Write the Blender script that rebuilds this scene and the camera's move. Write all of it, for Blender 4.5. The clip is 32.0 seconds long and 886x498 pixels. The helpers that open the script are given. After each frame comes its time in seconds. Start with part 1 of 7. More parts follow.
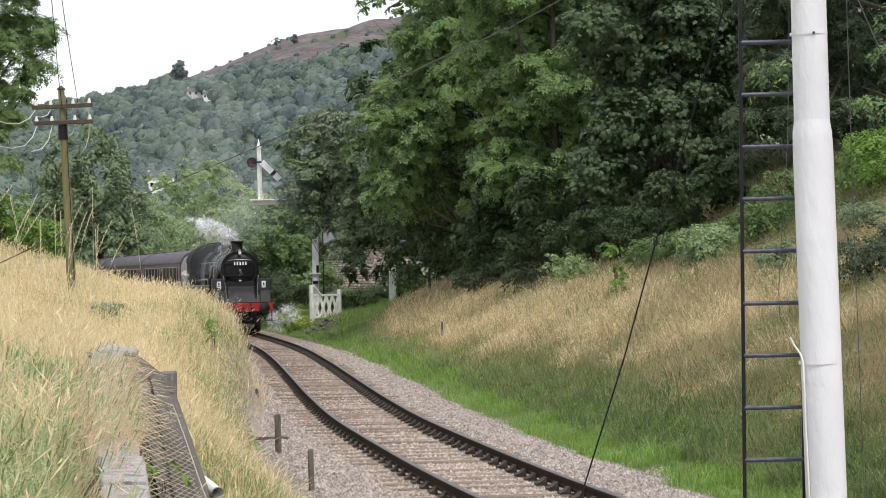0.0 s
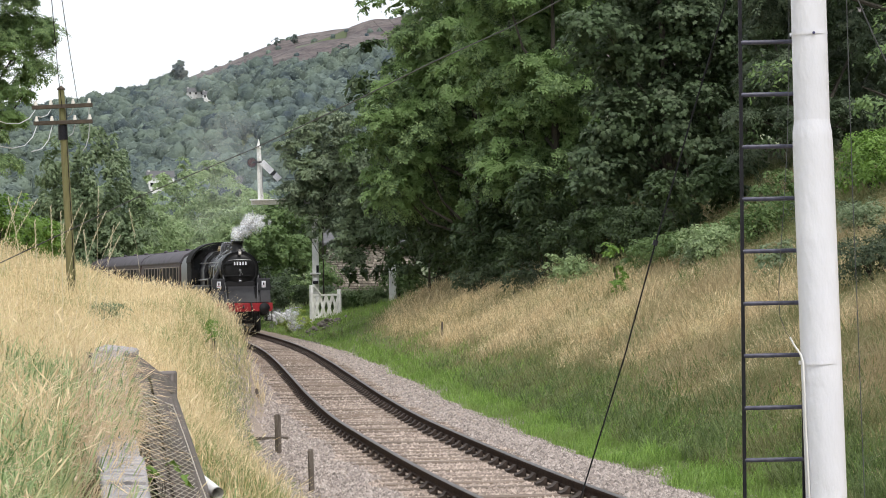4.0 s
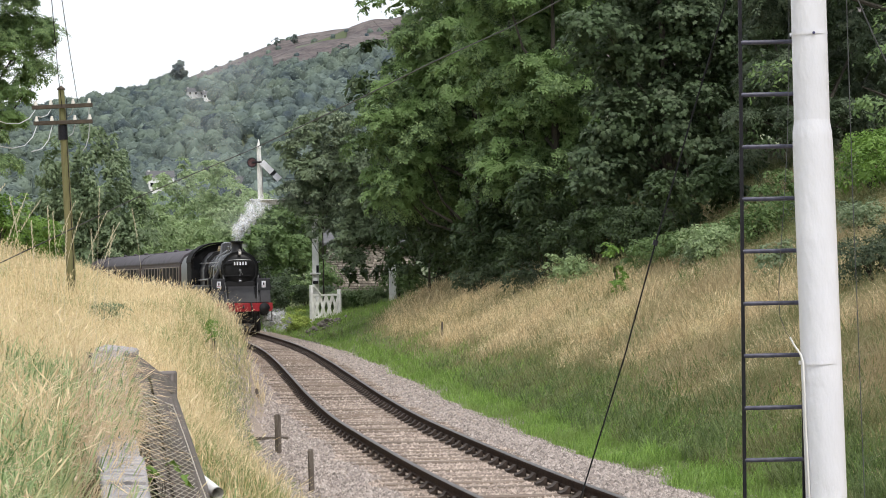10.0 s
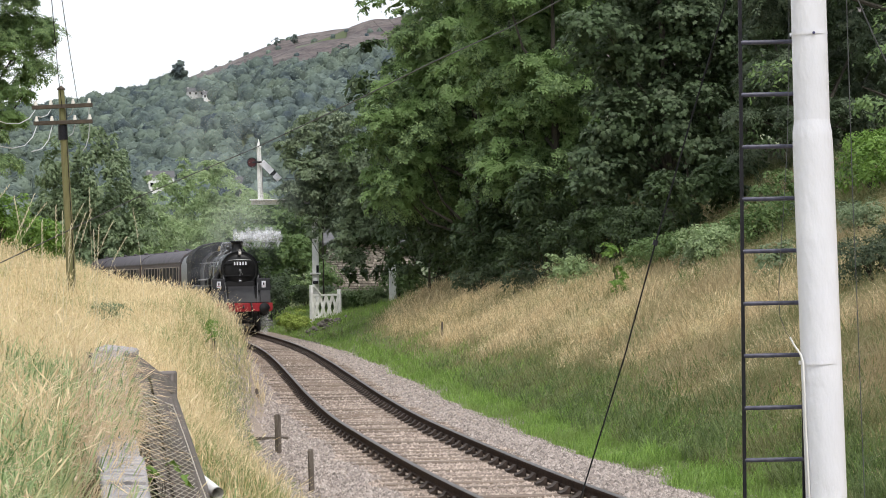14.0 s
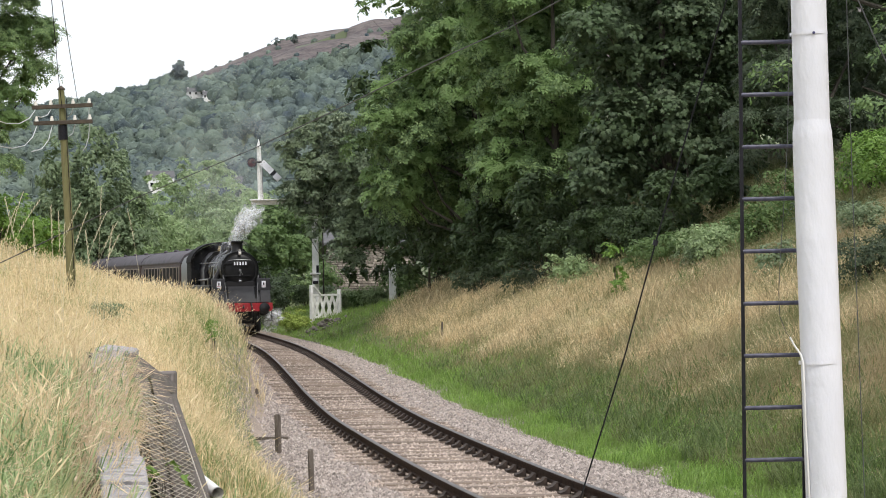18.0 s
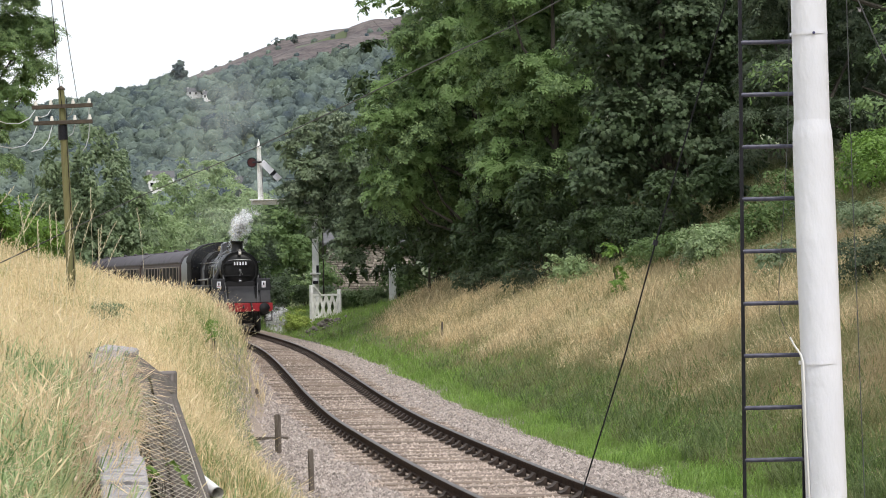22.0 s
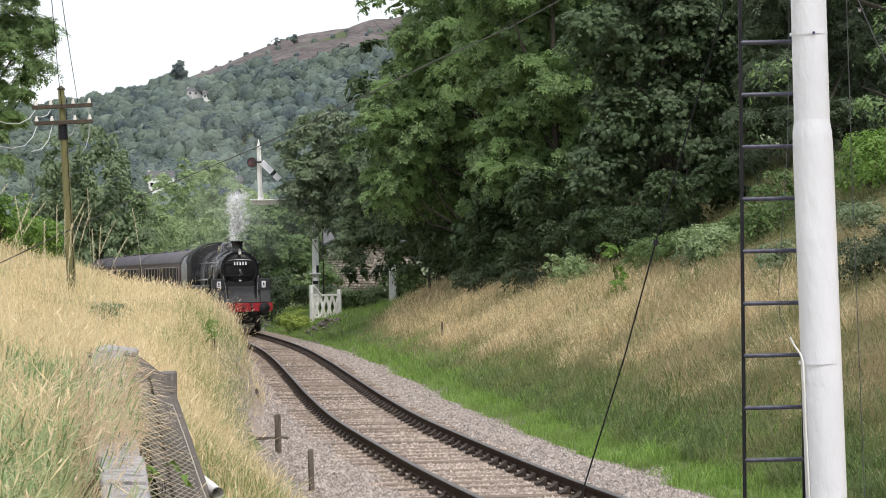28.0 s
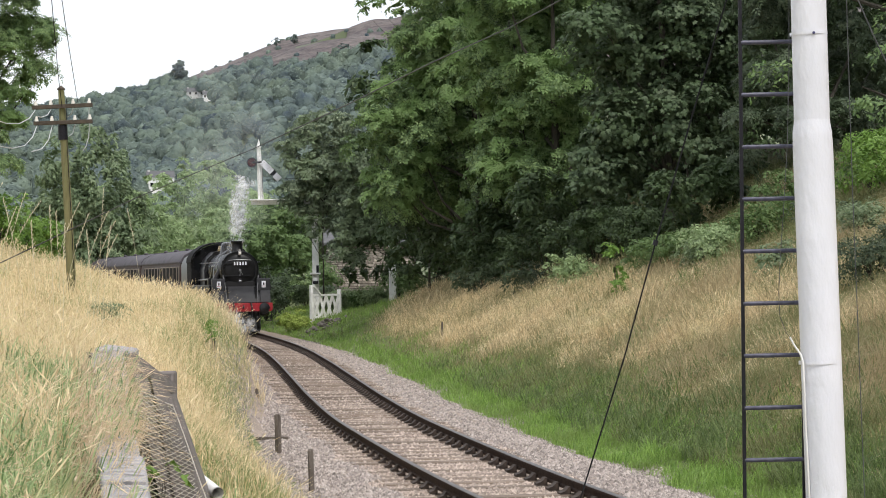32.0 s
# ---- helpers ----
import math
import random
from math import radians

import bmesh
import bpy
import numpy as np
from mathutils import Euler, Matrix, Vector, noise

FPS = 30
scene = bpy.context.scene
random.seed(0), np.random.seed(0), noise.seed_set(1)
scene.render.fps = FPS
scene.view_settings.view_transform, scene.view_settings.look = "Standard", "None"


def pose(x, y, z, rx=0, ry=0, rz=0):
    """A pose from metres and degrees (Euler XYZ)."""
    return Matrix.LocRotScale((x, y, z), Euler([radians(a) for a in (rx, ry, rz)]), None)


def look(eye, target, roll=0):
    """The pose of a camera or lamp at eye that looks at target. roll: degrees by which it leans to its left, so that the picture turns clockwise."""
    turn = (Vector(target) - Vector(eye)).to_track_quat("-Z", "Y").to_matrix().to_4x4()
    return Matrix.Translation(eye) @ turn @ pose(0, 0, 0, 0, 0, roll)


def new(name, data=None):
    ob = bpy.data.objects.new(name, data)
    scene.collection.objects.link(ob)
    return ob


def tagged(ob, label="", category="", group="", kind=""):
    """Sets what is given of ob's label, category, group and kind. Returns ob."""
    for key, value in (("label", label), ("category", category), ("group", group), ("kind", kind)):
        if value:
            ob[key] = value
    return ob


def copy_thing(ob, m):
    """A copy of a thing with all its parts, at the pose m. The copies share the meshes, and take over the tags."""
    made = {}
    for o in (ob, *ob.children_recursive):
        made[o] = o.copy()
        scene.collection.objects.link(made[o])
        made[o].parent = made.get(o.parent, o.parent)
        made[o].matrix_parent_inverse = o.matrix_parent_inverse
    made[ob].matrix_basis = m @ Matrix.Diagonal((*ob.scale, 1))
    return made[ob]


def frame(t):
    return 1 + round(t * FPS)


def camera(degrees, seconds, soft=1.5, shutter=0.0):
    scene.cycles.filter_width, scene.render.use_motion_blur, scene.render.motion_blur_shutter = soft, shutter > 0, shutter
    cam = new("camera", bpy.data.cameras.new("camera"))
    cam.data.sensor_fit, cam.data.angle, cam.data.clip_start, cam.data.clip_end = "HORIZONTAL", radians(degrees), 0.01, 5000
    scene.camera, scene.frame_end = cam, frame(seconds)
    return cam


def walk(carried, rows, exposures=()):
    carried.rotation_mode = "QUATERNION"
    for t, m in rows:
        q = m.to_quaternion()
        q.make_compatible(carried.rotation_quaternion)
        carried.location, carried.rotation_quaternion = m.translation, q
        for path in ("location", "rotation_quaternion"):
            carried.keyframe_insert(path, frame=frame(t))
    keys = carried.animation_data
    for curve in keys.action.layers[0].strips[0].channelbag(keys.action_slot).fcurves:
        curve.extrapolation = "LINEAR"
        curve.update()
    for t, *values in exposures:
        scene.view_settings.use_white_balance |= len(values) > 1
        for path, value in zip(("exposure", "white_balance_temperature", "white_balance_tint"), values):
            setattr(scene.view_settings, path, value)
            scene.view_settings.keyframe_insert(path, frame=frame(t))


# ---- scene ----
EYE = Vector((0.0, 0.0, 2.67))
cam = camera(20.66, 32.0, soft=1.0)
view = look(EYE, EYE + Vector((0.0, 100.0, 1.07)), -0.8)
walk(cam, [(0.0, view), (32.0, view)], exposures=[(0.0, 0.26), (32.0, 0.26)])

# ---- world and light: thin bright overcast ----
SUN_EL, SUN_AZ = radians(58), radians(150)
world = bpy.data.worlds.new("overcast_sky")
scene.world = world
world.use_nodes = True
wn, wl = world.node_tree.nodes, world.node_tree.links
wn.clear()
w_out = wn.new("ShaderNodeOutputWorld")
w_bg = wn.new("ShaderNodeBackground")
w_sky = wn.new("ShaderNodeTexSky")
w_sky.sky_type, w_sky.sun_disc = "NISHITA", False
w_sky.sun_elevation, w_sky.sun_rotation = SUN_EL, SUN_AZ
w_mix = wn.new("ShaderNodeMix")
w_mix.data_type = "RGBA"
w_mix.inputs[0].default_value = 0.82
w_mix.inputs[7].default_value = (9.6, 9.9, 10.4, 1)
w_bg.inputs["Strength"].default_value = 0.112
wl.new(w_sky.outputs[0], w_mix.inputs[6])
wl.new(w_mix.outputs[2], w_bg.inputs["Color"])
wl.new(w_bg.outputs[0], w_out.inputs[0])
sun = new("sun", bpy.data.lights.new("sun", "SUN"))
sun.data.energy, sun.data.angle, sun.data.color = 2.2, radians(14), (1.0, 0.955, 0.89)
sun_from = Vector((math.sin(SUN_AZ) * math.cos(SUN_EL), math.cos(SUN_AZ) * math.cos(SUN_EL), math.sin(SUN_EL)))
sun.matrix_world = look(sun_from * 200, (0, 0, 0))


# ---- materials ----
def surf(name, c1, c2, scale=4.0, rough=0.7, metal=0.0, bump=0.0, bscale=40.0, c3=None, scale3=0.6, amount3=0.5,
         island=0.0, obrand=0.0, stretch=(1, 1, 1), spec=0.4, deep=0.02):
    """Principled surface with grain (scale), large patches (scale3) and fine relief."""
    m = bpy.data.materials.new(name)
    m.use_nodes = True
    n, l = m.node_tree.nodes, m.node_tree.links
    p = n["Principled BSDF"]
    p.inputs["Roughness"].default_value, p.inputs["Metallic"].default_value = rough, metal
    p.inputs["Specular IOR Level"].default_value = spec
    tc, mp = n.new("ShaderNodeTexCoord"), n.new("ShaderNodeMapping")
    mp.inputs["Scale"].default_value = stretch
    l.new(tc.outputs["Object"], mp.inputs["Vector"])

    def noise_fac(sc, detail, lo, hi):
        t, r = n.new("ShaderNodeTexNoise"), n.new("ShaderNodeMapRange")
        t.inputs["Scale"].default_value, t.inputs["Detail"].default_value = sc, detail
        r.inputs["From Min"].default_value, r.inputs["From Max"].default_value = lo, hi
        l.new(mp.outputs["Vector"], t.inputs["Vector"])
        l.new(t.outputs["Fac"], r.inputs["Value"])
        return r.outputs["Result"]

    def mix(fac, a, b):
        x = n.new("ShaderNodeMix")
        x.data_type = "RGBA"
        for sock, val in ((x.inputs[0], fac), (x.inputs[6], a), (x.inputs[7], b)):
            if isinstance(val, tuple):
                sock.default_value = (*val, 1)
            elif isinstance(val, float):
                sock.default_value = val
            else:
                l.new(val, sock)
        return x.outputs[2]

    col = mix(noise_fac(scale, 6, 0.32, 0.68), c1, c2)
    if c3:
        f3 = noise_fac(scale3, 4, 0.5 - 0.12, 0.5 + 0.2)
        k = n.new("ShaderNodeMath")
        k.operation = "MULTIPLY"
        k.inputs[1].default_value = amount3
        l.new(f3, k.inputs[0])
        col = mix(k.outputs[0], col, c3)
    for amt, node, sock in ((island, "ShaderNodeNewGeometry", "Random Per Island"), (obrand, "ShaderNodeObjectInfo", "Random")):
        if amt:
            h = n.new("ShaderNodeHueSaturation")
            r = n.new("ShaderNodeMapRange")
            r.inputs["To Min"].default_value, r.inputs["To Max"].default_value = 1 - amt, 1 + amt
            g = n.new(node)
            l.new(g.outputs[sock], r.inputs["Value"])
            l.new(r.outputs["Result"], h.inputs["Value"])
            l.new(col, h.inputs["Color"])
            col = h.outputs["Color"]
    l.new(col, p.inputs["Base Color"])
    if bump:
        t, b = n.new("ShaderNodeTexNoise"), n.new("ShaderNodeBump")
        t.inputs["Scale"].default_value, t.inputs["Detail"].default_value = bscale, 5
        b.inputs["Strength"].default_value, b.inputs["Distance"].default_value = bump, deep
        l.new(mp.outputs["Vector"], t.inputs["Vector"])
        l.new(t.outputs["Fac"], b.inputs["Height"])
        l.new(b.outputs["Normal"], p.inputs["Normal"])
    return m


def leafy(name, c1, c2, c3, patch=0.35, glow=0.3, rough=0.55, spread=(0.25, 0.75)):
    """Thin leaves or blades: c1 to c2 at random by piece, drifting to c3 in patches; light passes through."""
    m = bpy.data.materials.new(name)
    m.use_nodes = True
    n, l = m.node_tree.nodes, m.node_tree.links
    p, out = n["Principled BSDF"], n["Material Output"]
    p.inputs["Roughness"].default_value, p.inputs["Specular IOR Level"].default_value = rough, 0.3
    geo, ramp = n.new("ShaderNodeNewGeometry"), n.new("ShaderNodeMix")
    ramp.data_type = "RGBA"
    ramp.inputs[6].default_value, ramp.inputs[7].default_value = (*c1, 1), (*c2, 1)
    l.new(geo.outputs["Random Per Island"], ramp.inputs[0])
    tc, t, r = n.new("ShaderNodeTexCoord"), n.new("ShaderNodeTexNoise"), n.new("ShaderNodeMapRange")
    t.inputs["Scale"].default_value, t.inputs["Detail"].default_value = patch, 4
    r.inputs["From Min"].default_value, r.inputs["From Max"].default_value = spread
    r.interpolation_type = "SMOOTHSTEP"
    l.new(tc.outputs["Object"], t.inputs["Vector"])
    l.new(t.outputs["Fac"], r.inputs["Value"])
    x = n.new("ShaderNodeMix")
    x.data_type = "RGBA"
    x.inputs[7].default_value = (*c3, 1)
    l.new(r.outputs["Result"], x.inputs[0])
    l.new(ramp.outputs[2], x.inputs[6])
    l.new(x.outputs[2], p.inputs["Base Color"])
    tr, ms = n.new("ShaderNodeBsdfTranslucent"), n.new("ShaderNodeMixShader")
    l.new(x.outputs[2], tr.inputs["Color"])
    ms.inputs[0].default_value = glow
    l.new(p.outputs[0], ms.inputs[1])
    l.new(tr.outputs[0], ms.inputs[2])
    l.new(ms.outputs[0], out.inputs["Surface"])
    return m


M = {}
M["ballast_bed"] = surf("ballast_bed", (0.22, 0.172, 0.142), (0.37, 0.30, 0.255), 14, 0.95, bump=1.0, bscale=22, c3=(0.22, 0.18, 0.14), scale3=0.5, amount3=0.5)
M["stone_brown"] = surf("stone_brown", (0.283, 0.226, 0.190), (0.464, 0.386, 0.335), 6, 0.9, island=0.45)
M["stone_chip"] = surf("stone_chip", (0.236, 0.200, 0.182), (0.385, 0.337, 0.310), 6, 0.9, island=0.5)
M["straw_soil"] = surf("straw_soil", (0.30, 0.235, 0.12), (0.42, 0.33, 0.17), 3.0, 0.95, bump=0.8, bscale=12, c3=(0.14, 0.17, 0.05), scale3=0.25, amount3=0.6)
M["green_soil"] = surf("green_soil", (0.075, 0.105, 0.035), (0.14, 0.17, 0.06), 3.0, 0.95, bump=0.8, bscale=12, c3=(0.17, 0.15, 0.07), scale3=0.4, amount3=0.5)
M["wood_floor"] = surf("wood_floor", (0.045, 0.05, 0.02), (0.09, 0.085, 0.04), 2.0, 0.95, bump=0.6, bscale=8)
M["hill_meadow"] = surf("hill_meadow", (0.07, 0.095, 0.06), (0.11, 0.14, 0.085), 0.02, 0.95, c3=(0.2, 0.21, 0.11), scale3=0.006, amount3=0.6)
M["heather_moor"] = surf("heather_moor", (0.045, 0.036, 0.042), (0.115, 0.092, 0.09), 0.14, 0.95, bump=1.0, bscale=0.22, deep=2.5, c3=(0.21, 0.185, 0.165), scale3=0.035, amount3=0.6)
M["rail_side"] = surf("rail_side", (0.026, 0.018, 0.015), (0.055, 0.036, 0.027), 18, 0.9, 0.0, bump=0.3, spec=0.08)
M["rail_top"] = surf("rail_top", (0.09, 0.082, 0.08), (0.16, 0.148, 0.14), 10, 0.5, 0.6)
M["sleeper"] = surf("sleeper", (0.11, 0.082, 0.064), (0.26, 0.205, 0.165), 9, 0.95, bump=0.6, bscale=30, obrand=0.25, stretch=(0.25, 4, 4))
M["chair_iron"] = surf("chair_iron", (0.03, 0.022, 0.018), (0.075, 0.055, 0.045), 20, 0.8, 0.2, obrand=0.2)
M["loco_black"] = surf("loco_black", (0.009, 0.009, 0.011), (0.017, 0.016, 0.018), 5, 0.4, bump=0.05, spec=0.3, c3=(0.035, 0.032, 0.03), scale3=2.0, amount3=0.3)
M["loco_grey"] = surf("loco_grey", (0.020, 0.020, 0.023), (0.033, 0.033, 0.037), 4, 0.55, spec=0.2, bump=0.05, c3=(0.04, 0.04, 0.042), scale3=2.0)
M["boiler_black"] = surf("boiler_black", (0.012, 0.012, 0.014), (0.022, 0.021, 0.023), 5, 0.22, bump=0.04, spec=0.5, c3=(0.04, 0.037, 0.036), scale3=1.6, amount3=0.35)
M["tender_paint"] = surf("tender_paint", (0.038, 0.038, 0.041), (0.065, 0.065, 0.07), 3, 0.38, spec=0.5, bump=0.05, c3=(0.03, 0.03, 0.03), scale3=1.5, amount3=0.5)
M["handrail_grey"] = surf("handrail_grey", (0.14, 0.14, 0.145), (0.2, 0.2, 0.205), 12, 0.5, 0.4)
M["cab_black"] = surf("cab_black", (0.008, 0.008, 0.009), (0.015, 0.015, 0.016), 5, 0.75, spec=0.06, bump=0.05)
M["smokebox"] = surf("smokebox", (0.006, 0.006, 0.007), (0.012, 0.012, 0.013), 7, 0.42, spec=0.25, bump=0.08)
M["buffer_red"] = surf("buffer_red", (0.30, 0.014, 0.022), (0.38, 0.022, 0.03), 6, 0.45, c3=(0.2, 0.018, 0.022), scale3=3.0, amount3=0.5)
M["white_paint"] = surf("white_paint", (0.66, 0.66, 0.72), (0.74, 0.74, 0.80), 5, 0.30, bump=0.4, bscale=26, stretch=(1, 1, 0.4), c3=(0.52, 0.525, 0.55), scale3=1.5, amount3=0.35)
M["white_old"] = surf("white_old", (0.76, 0.755, 0.74), (0.86, 0.855, 0.84), 6, 0.6, bump=0.2, c3=(0.45, 0.43, 0.38), scale3=2.0, amount3=0.4)
M["steel"] = surf("steel", (0.22, 0.22, 0.23), (0.34, 0.34, 0.35), 15, 0.35, 0.9)
M["brass"] = surf("brass", (0.28, 0.22, 0.13), (0.36, 0.28, 0.17), 15, 0.4, 0.9)
M["black_steel"] = surf("black_steel", (0.008, 0.008, 0.011), (0.017, 0.016, 0.021), 30, 0.5, spec=0.2, bump=0.1)
M["rung_paint"] = surf("rung_paint", (0.040, 0.040, 0.066), (0.075, 0.075, 0.115), 40, 0.35)
M["coach_side"] = surf("coach_side", (0.050, 0.034, 0.034), (0.07, 0.046, 0.045), 3, 0.55, spec=0.12)
M["coach_cream"] = surf("coach_cream", (0.23, 0.195, 0.17), (0.30, 0.255, 0.22), 3, 0.55, spec=0.12)
M["coach_roof"] = surf("coach_roof", (0.078, 0.070, 0.082), (0.11, 0.10, 0.115), 2.5, 0.65, c3=(0.03, 0.028, 0.03), scale3=1.0, spec=0.15)
M["dark_glass"] = surf("dark_glass", (0.006, 0.007, 0.008), (0.010, 0.011, 0.013), 2, 0.6, spec=0.03)
M["pole_wood"] = surf("pole_wood", (0.14, 0.125, 0.06), (0.22, 0.20, 0.09), 6, 0.85, bump=0.4, bscale=30, stretch=(6, 6, 0.5), c3=(0.10, 0.12, 0.05), scale3=1.5)
M["arm_wood"] = surf("arm_wood", (0.045, 0.036, 0.028), (0.085, 0.066, 0.05), 10, 0.9, bump=0.3)
M["stake_wood"] = surf("stake_wood", (0.075, 0.06, 0.05), (0.15, 0.125, 0.105), 14, 0.9, bump=0.5, stretch=(3, 3, 0.6))
M["porcelain"] = surf("porcelain", (0.66, 0.63, 0.58), (0.76, 0.73, 0.68), 12, 0.22)
M["cable"] = surf("cable", (0.008, 0.008, 0.009), (0.016, 0.016, 0.017), 12, 0.9, spec=0.1)
M["cable_grey"] = surf("cable_grey", (0.05, 0.052, 0.055), (0.09, 0.092, 0.096), 12, 0.8)
M["cable_pale"] = surf("cable_pale", (0.42, 0.43, 0.44), (0.52, 0.53, 0.54), 12, 0.5)
# pier concrete: upright faces darkened and tops paled, light and shade in the colour
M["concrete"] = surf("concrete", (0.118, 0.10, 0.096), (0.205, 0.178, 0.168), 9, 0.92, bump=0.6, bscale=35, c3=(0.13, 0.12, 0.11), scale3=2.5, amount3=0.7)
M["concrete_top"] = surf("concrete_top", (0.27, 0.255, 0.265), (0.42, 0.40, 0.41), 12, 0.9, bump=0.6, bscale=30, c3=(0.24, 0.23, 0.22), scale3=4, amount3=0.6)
M["wire_mesh"] = surf("wire_mesh", (0.62, 0.57, 0.52), (0.76, 0.71, 0.65), 20, 0.5, 0.1)
M["plastic_white"] = surf("plastic_white", (0.72, 0.71, 0.70), (0.78, 0.77, 0.76), 8, 0.35)
M["stone"] = surf("stone", (0.25, 0.22, 0.19), (0.43, 0.385, 0.335), 7, 0.95, bump=0.5, bscale=20, obrand=0.45)
M["rubble"] = surf("rubble", (0.11, 0.095, 0.088), (0.22, 0.195, 0.18), 7, 0.95, bump=0.5, bscale=20, obrand=0.35)
M["mortar"] = surf("mortar", (0.06, 0.05, 0.042), (0.10, 0.085, 0.07), 9, 0.95)
M["slate"] = surf("slate", (0.08, 0.08, 0.085), (0.13, 0.13, 0.135), 5, 0.8)
M["bark"] = surf("bark", (0.032, 0.029, 0.022), (0.066, 0.058, 0.046), 8, 0.95, bump=0.8, bscale=18, stretch=(3, 3, 0.6))
M["leaf_ash"] = leafy("leaf_ash", (0.067, 0.120, 0.049), (0.245, 0.343, 0.141), (0.175, 0.273, 0.093), 0.8, 0.3, 0.55, (0.42, 0.6))
M["leaf_dark"] = leafy("leaf_dark", (0.035, 0.057, 0.035), (0.126, 0.160, 0.096), (0.084, 0.118, 0.062), 0.8, 0.35, 0.55, (0.42, 0.62))
# hazel leaf darkened: the shade inside and below the wood is put into its colour
M["leaf_hazel_shade"] = leafy("leaf_hazel_shade", (0.024, 0.044, 0.019), (0.088, 0.128, 0.054), (0.055, 0.090, 0.032), 0.8, 0.25, 0.55, (0.42, 0.62))
M["leaf_alder"] = leafy("leaf_alder", (0.095, 0.138, 0.087), (0.323, 0.380, 0.251), (0.204, 0.266, 0.153), 0.8, 0.35, 0.5, (0.42, 0.62))
M["leaf_gold"] = leafy("leaf_gold", (0.20, 0.26, 0.05), (0.42, 0.50, 0.13), (0.32, 0.42, 0.09), 0.8)
M["leaf_deep"] = leafy("leaf_deep", (0.031, 0.054, 0.027), (0.136, 0.178, 0.097), (0.073, 0.114, 0.049), 0.6, 0.25, 0.55)
M["leaf_light"] = leafy("leaf_light", (0.071, 0.128, 0.044), (0.180, 0.257, 0.093), (0.114, 0.180, 0.060), 0.6)
M["leaf_mid"] = leafy("leaf_mid", (0.145, 0.218, 0.095), (0.407, 0.495, 0.268), (0.301, 0.407, 0.190), 0.25, 0.4)
M["leaf_birch"] = leafy("leaf_birch", (0.111, 0.163, 0.090), (0.299, 0.364, 0.209), (0.182, 0.247, 0.135), 0.4, 0.35)
# hill foliage: blue air haze and bluish shading are put into these leaf colours
M["leaf_far_haze"] = surf("leaf_far_haze", (0.048, 0.066, 0.086), (0.150, 0.190, 0.162), 0.085, 0.9, bump=1.0, bscale=0.7, deep=0.8, c3=(0.155, 0.195, 0.125), scale3=0.02, amount3=0.55, island=0.26, spec=0.1)
M["leaf_fringe_haze"] = surf("leaf_fringe_haze", (0.054, 0.074, 0.094), (0.172, 0.216, 0.184), 0.085, 0.85, c3=(0.175, 0.215, 0.14), scale3=0.02, amount3=0.55, island=0.28, spec=0.15)
M["leaf_shrub"] = leafy("leaf_shrub", (0.10, 0.19, 0.035), (0.20, 0.32, 0.07), (0.15, 0.26, 0.05), 0.7)
M["straw_gold"] = leafy("straw_gold", (0.58, 0.44, 0.25), (0.98, 0.84, 0.57), (0.68, 0.60, 0.34), 0.45, 0.4, 0.6, (0.52, 0.74))
M["straw_far"] = leafy("straw_far", (0.25, 0.20, 0.115), (0.54, 0.45, 0.28), (0.22, 0.225, 0.105), 0.3, 0.35, 0.6, (0.42, 0.62))
M["grass_green"] = leafy("grass_green", (0.12, 0.22, 0.045), (0.33, 0.49, 0.12), (0.20, 0.28, 0.08), 0.7, 0.35, 0.5, (0.42, 0.7))
M["grass_near"] = leafy("grass_near", (0.10, 0.18, 0.06), (0.52, 0.62, 0.33), (0.52, 0.52, 0.28), 1.6, 0.4, 0.5, (0.52, 0.8))
M["grass_broad"] = leafy("grass_broad", (0.15, 0.28, 0.08), (0.42, 0.58, 0.27), (0.58, 0.54, 0.31), 1.6, 0.4, 0.45, (0.4, 0.65))
M["grass_dull"] = leafy("grass_dull", (0.07, 0.112, 0.036), (0.20, 0.262, 0.10), (0.22, 0.21, 0.10), 0.6, 0.3, 0.55, (0.45, 0.7))
M["straw_husk"] = leafy("straw_husk", (0.50, 0.37, 0.24), (0.90, 0.72, 0.52), (0.66, 0.52, 0.35), 0.9, 0.3)
M["straw_pale"] = leafy("straw_pale", (0.62, 0.55, 0.40), (0.80, 0.73, 0.56), (0.6, 0.55, 0.4), 1.0, 0.3)
M["grass_rank"] = leafy("grass_rank", (0.13, 0.20, 0.06), (0.33, 0.40, 0.16), (0.40, 0.36, 0.18), 0.4, 0.3, 0.55, (0.4, 0.65))


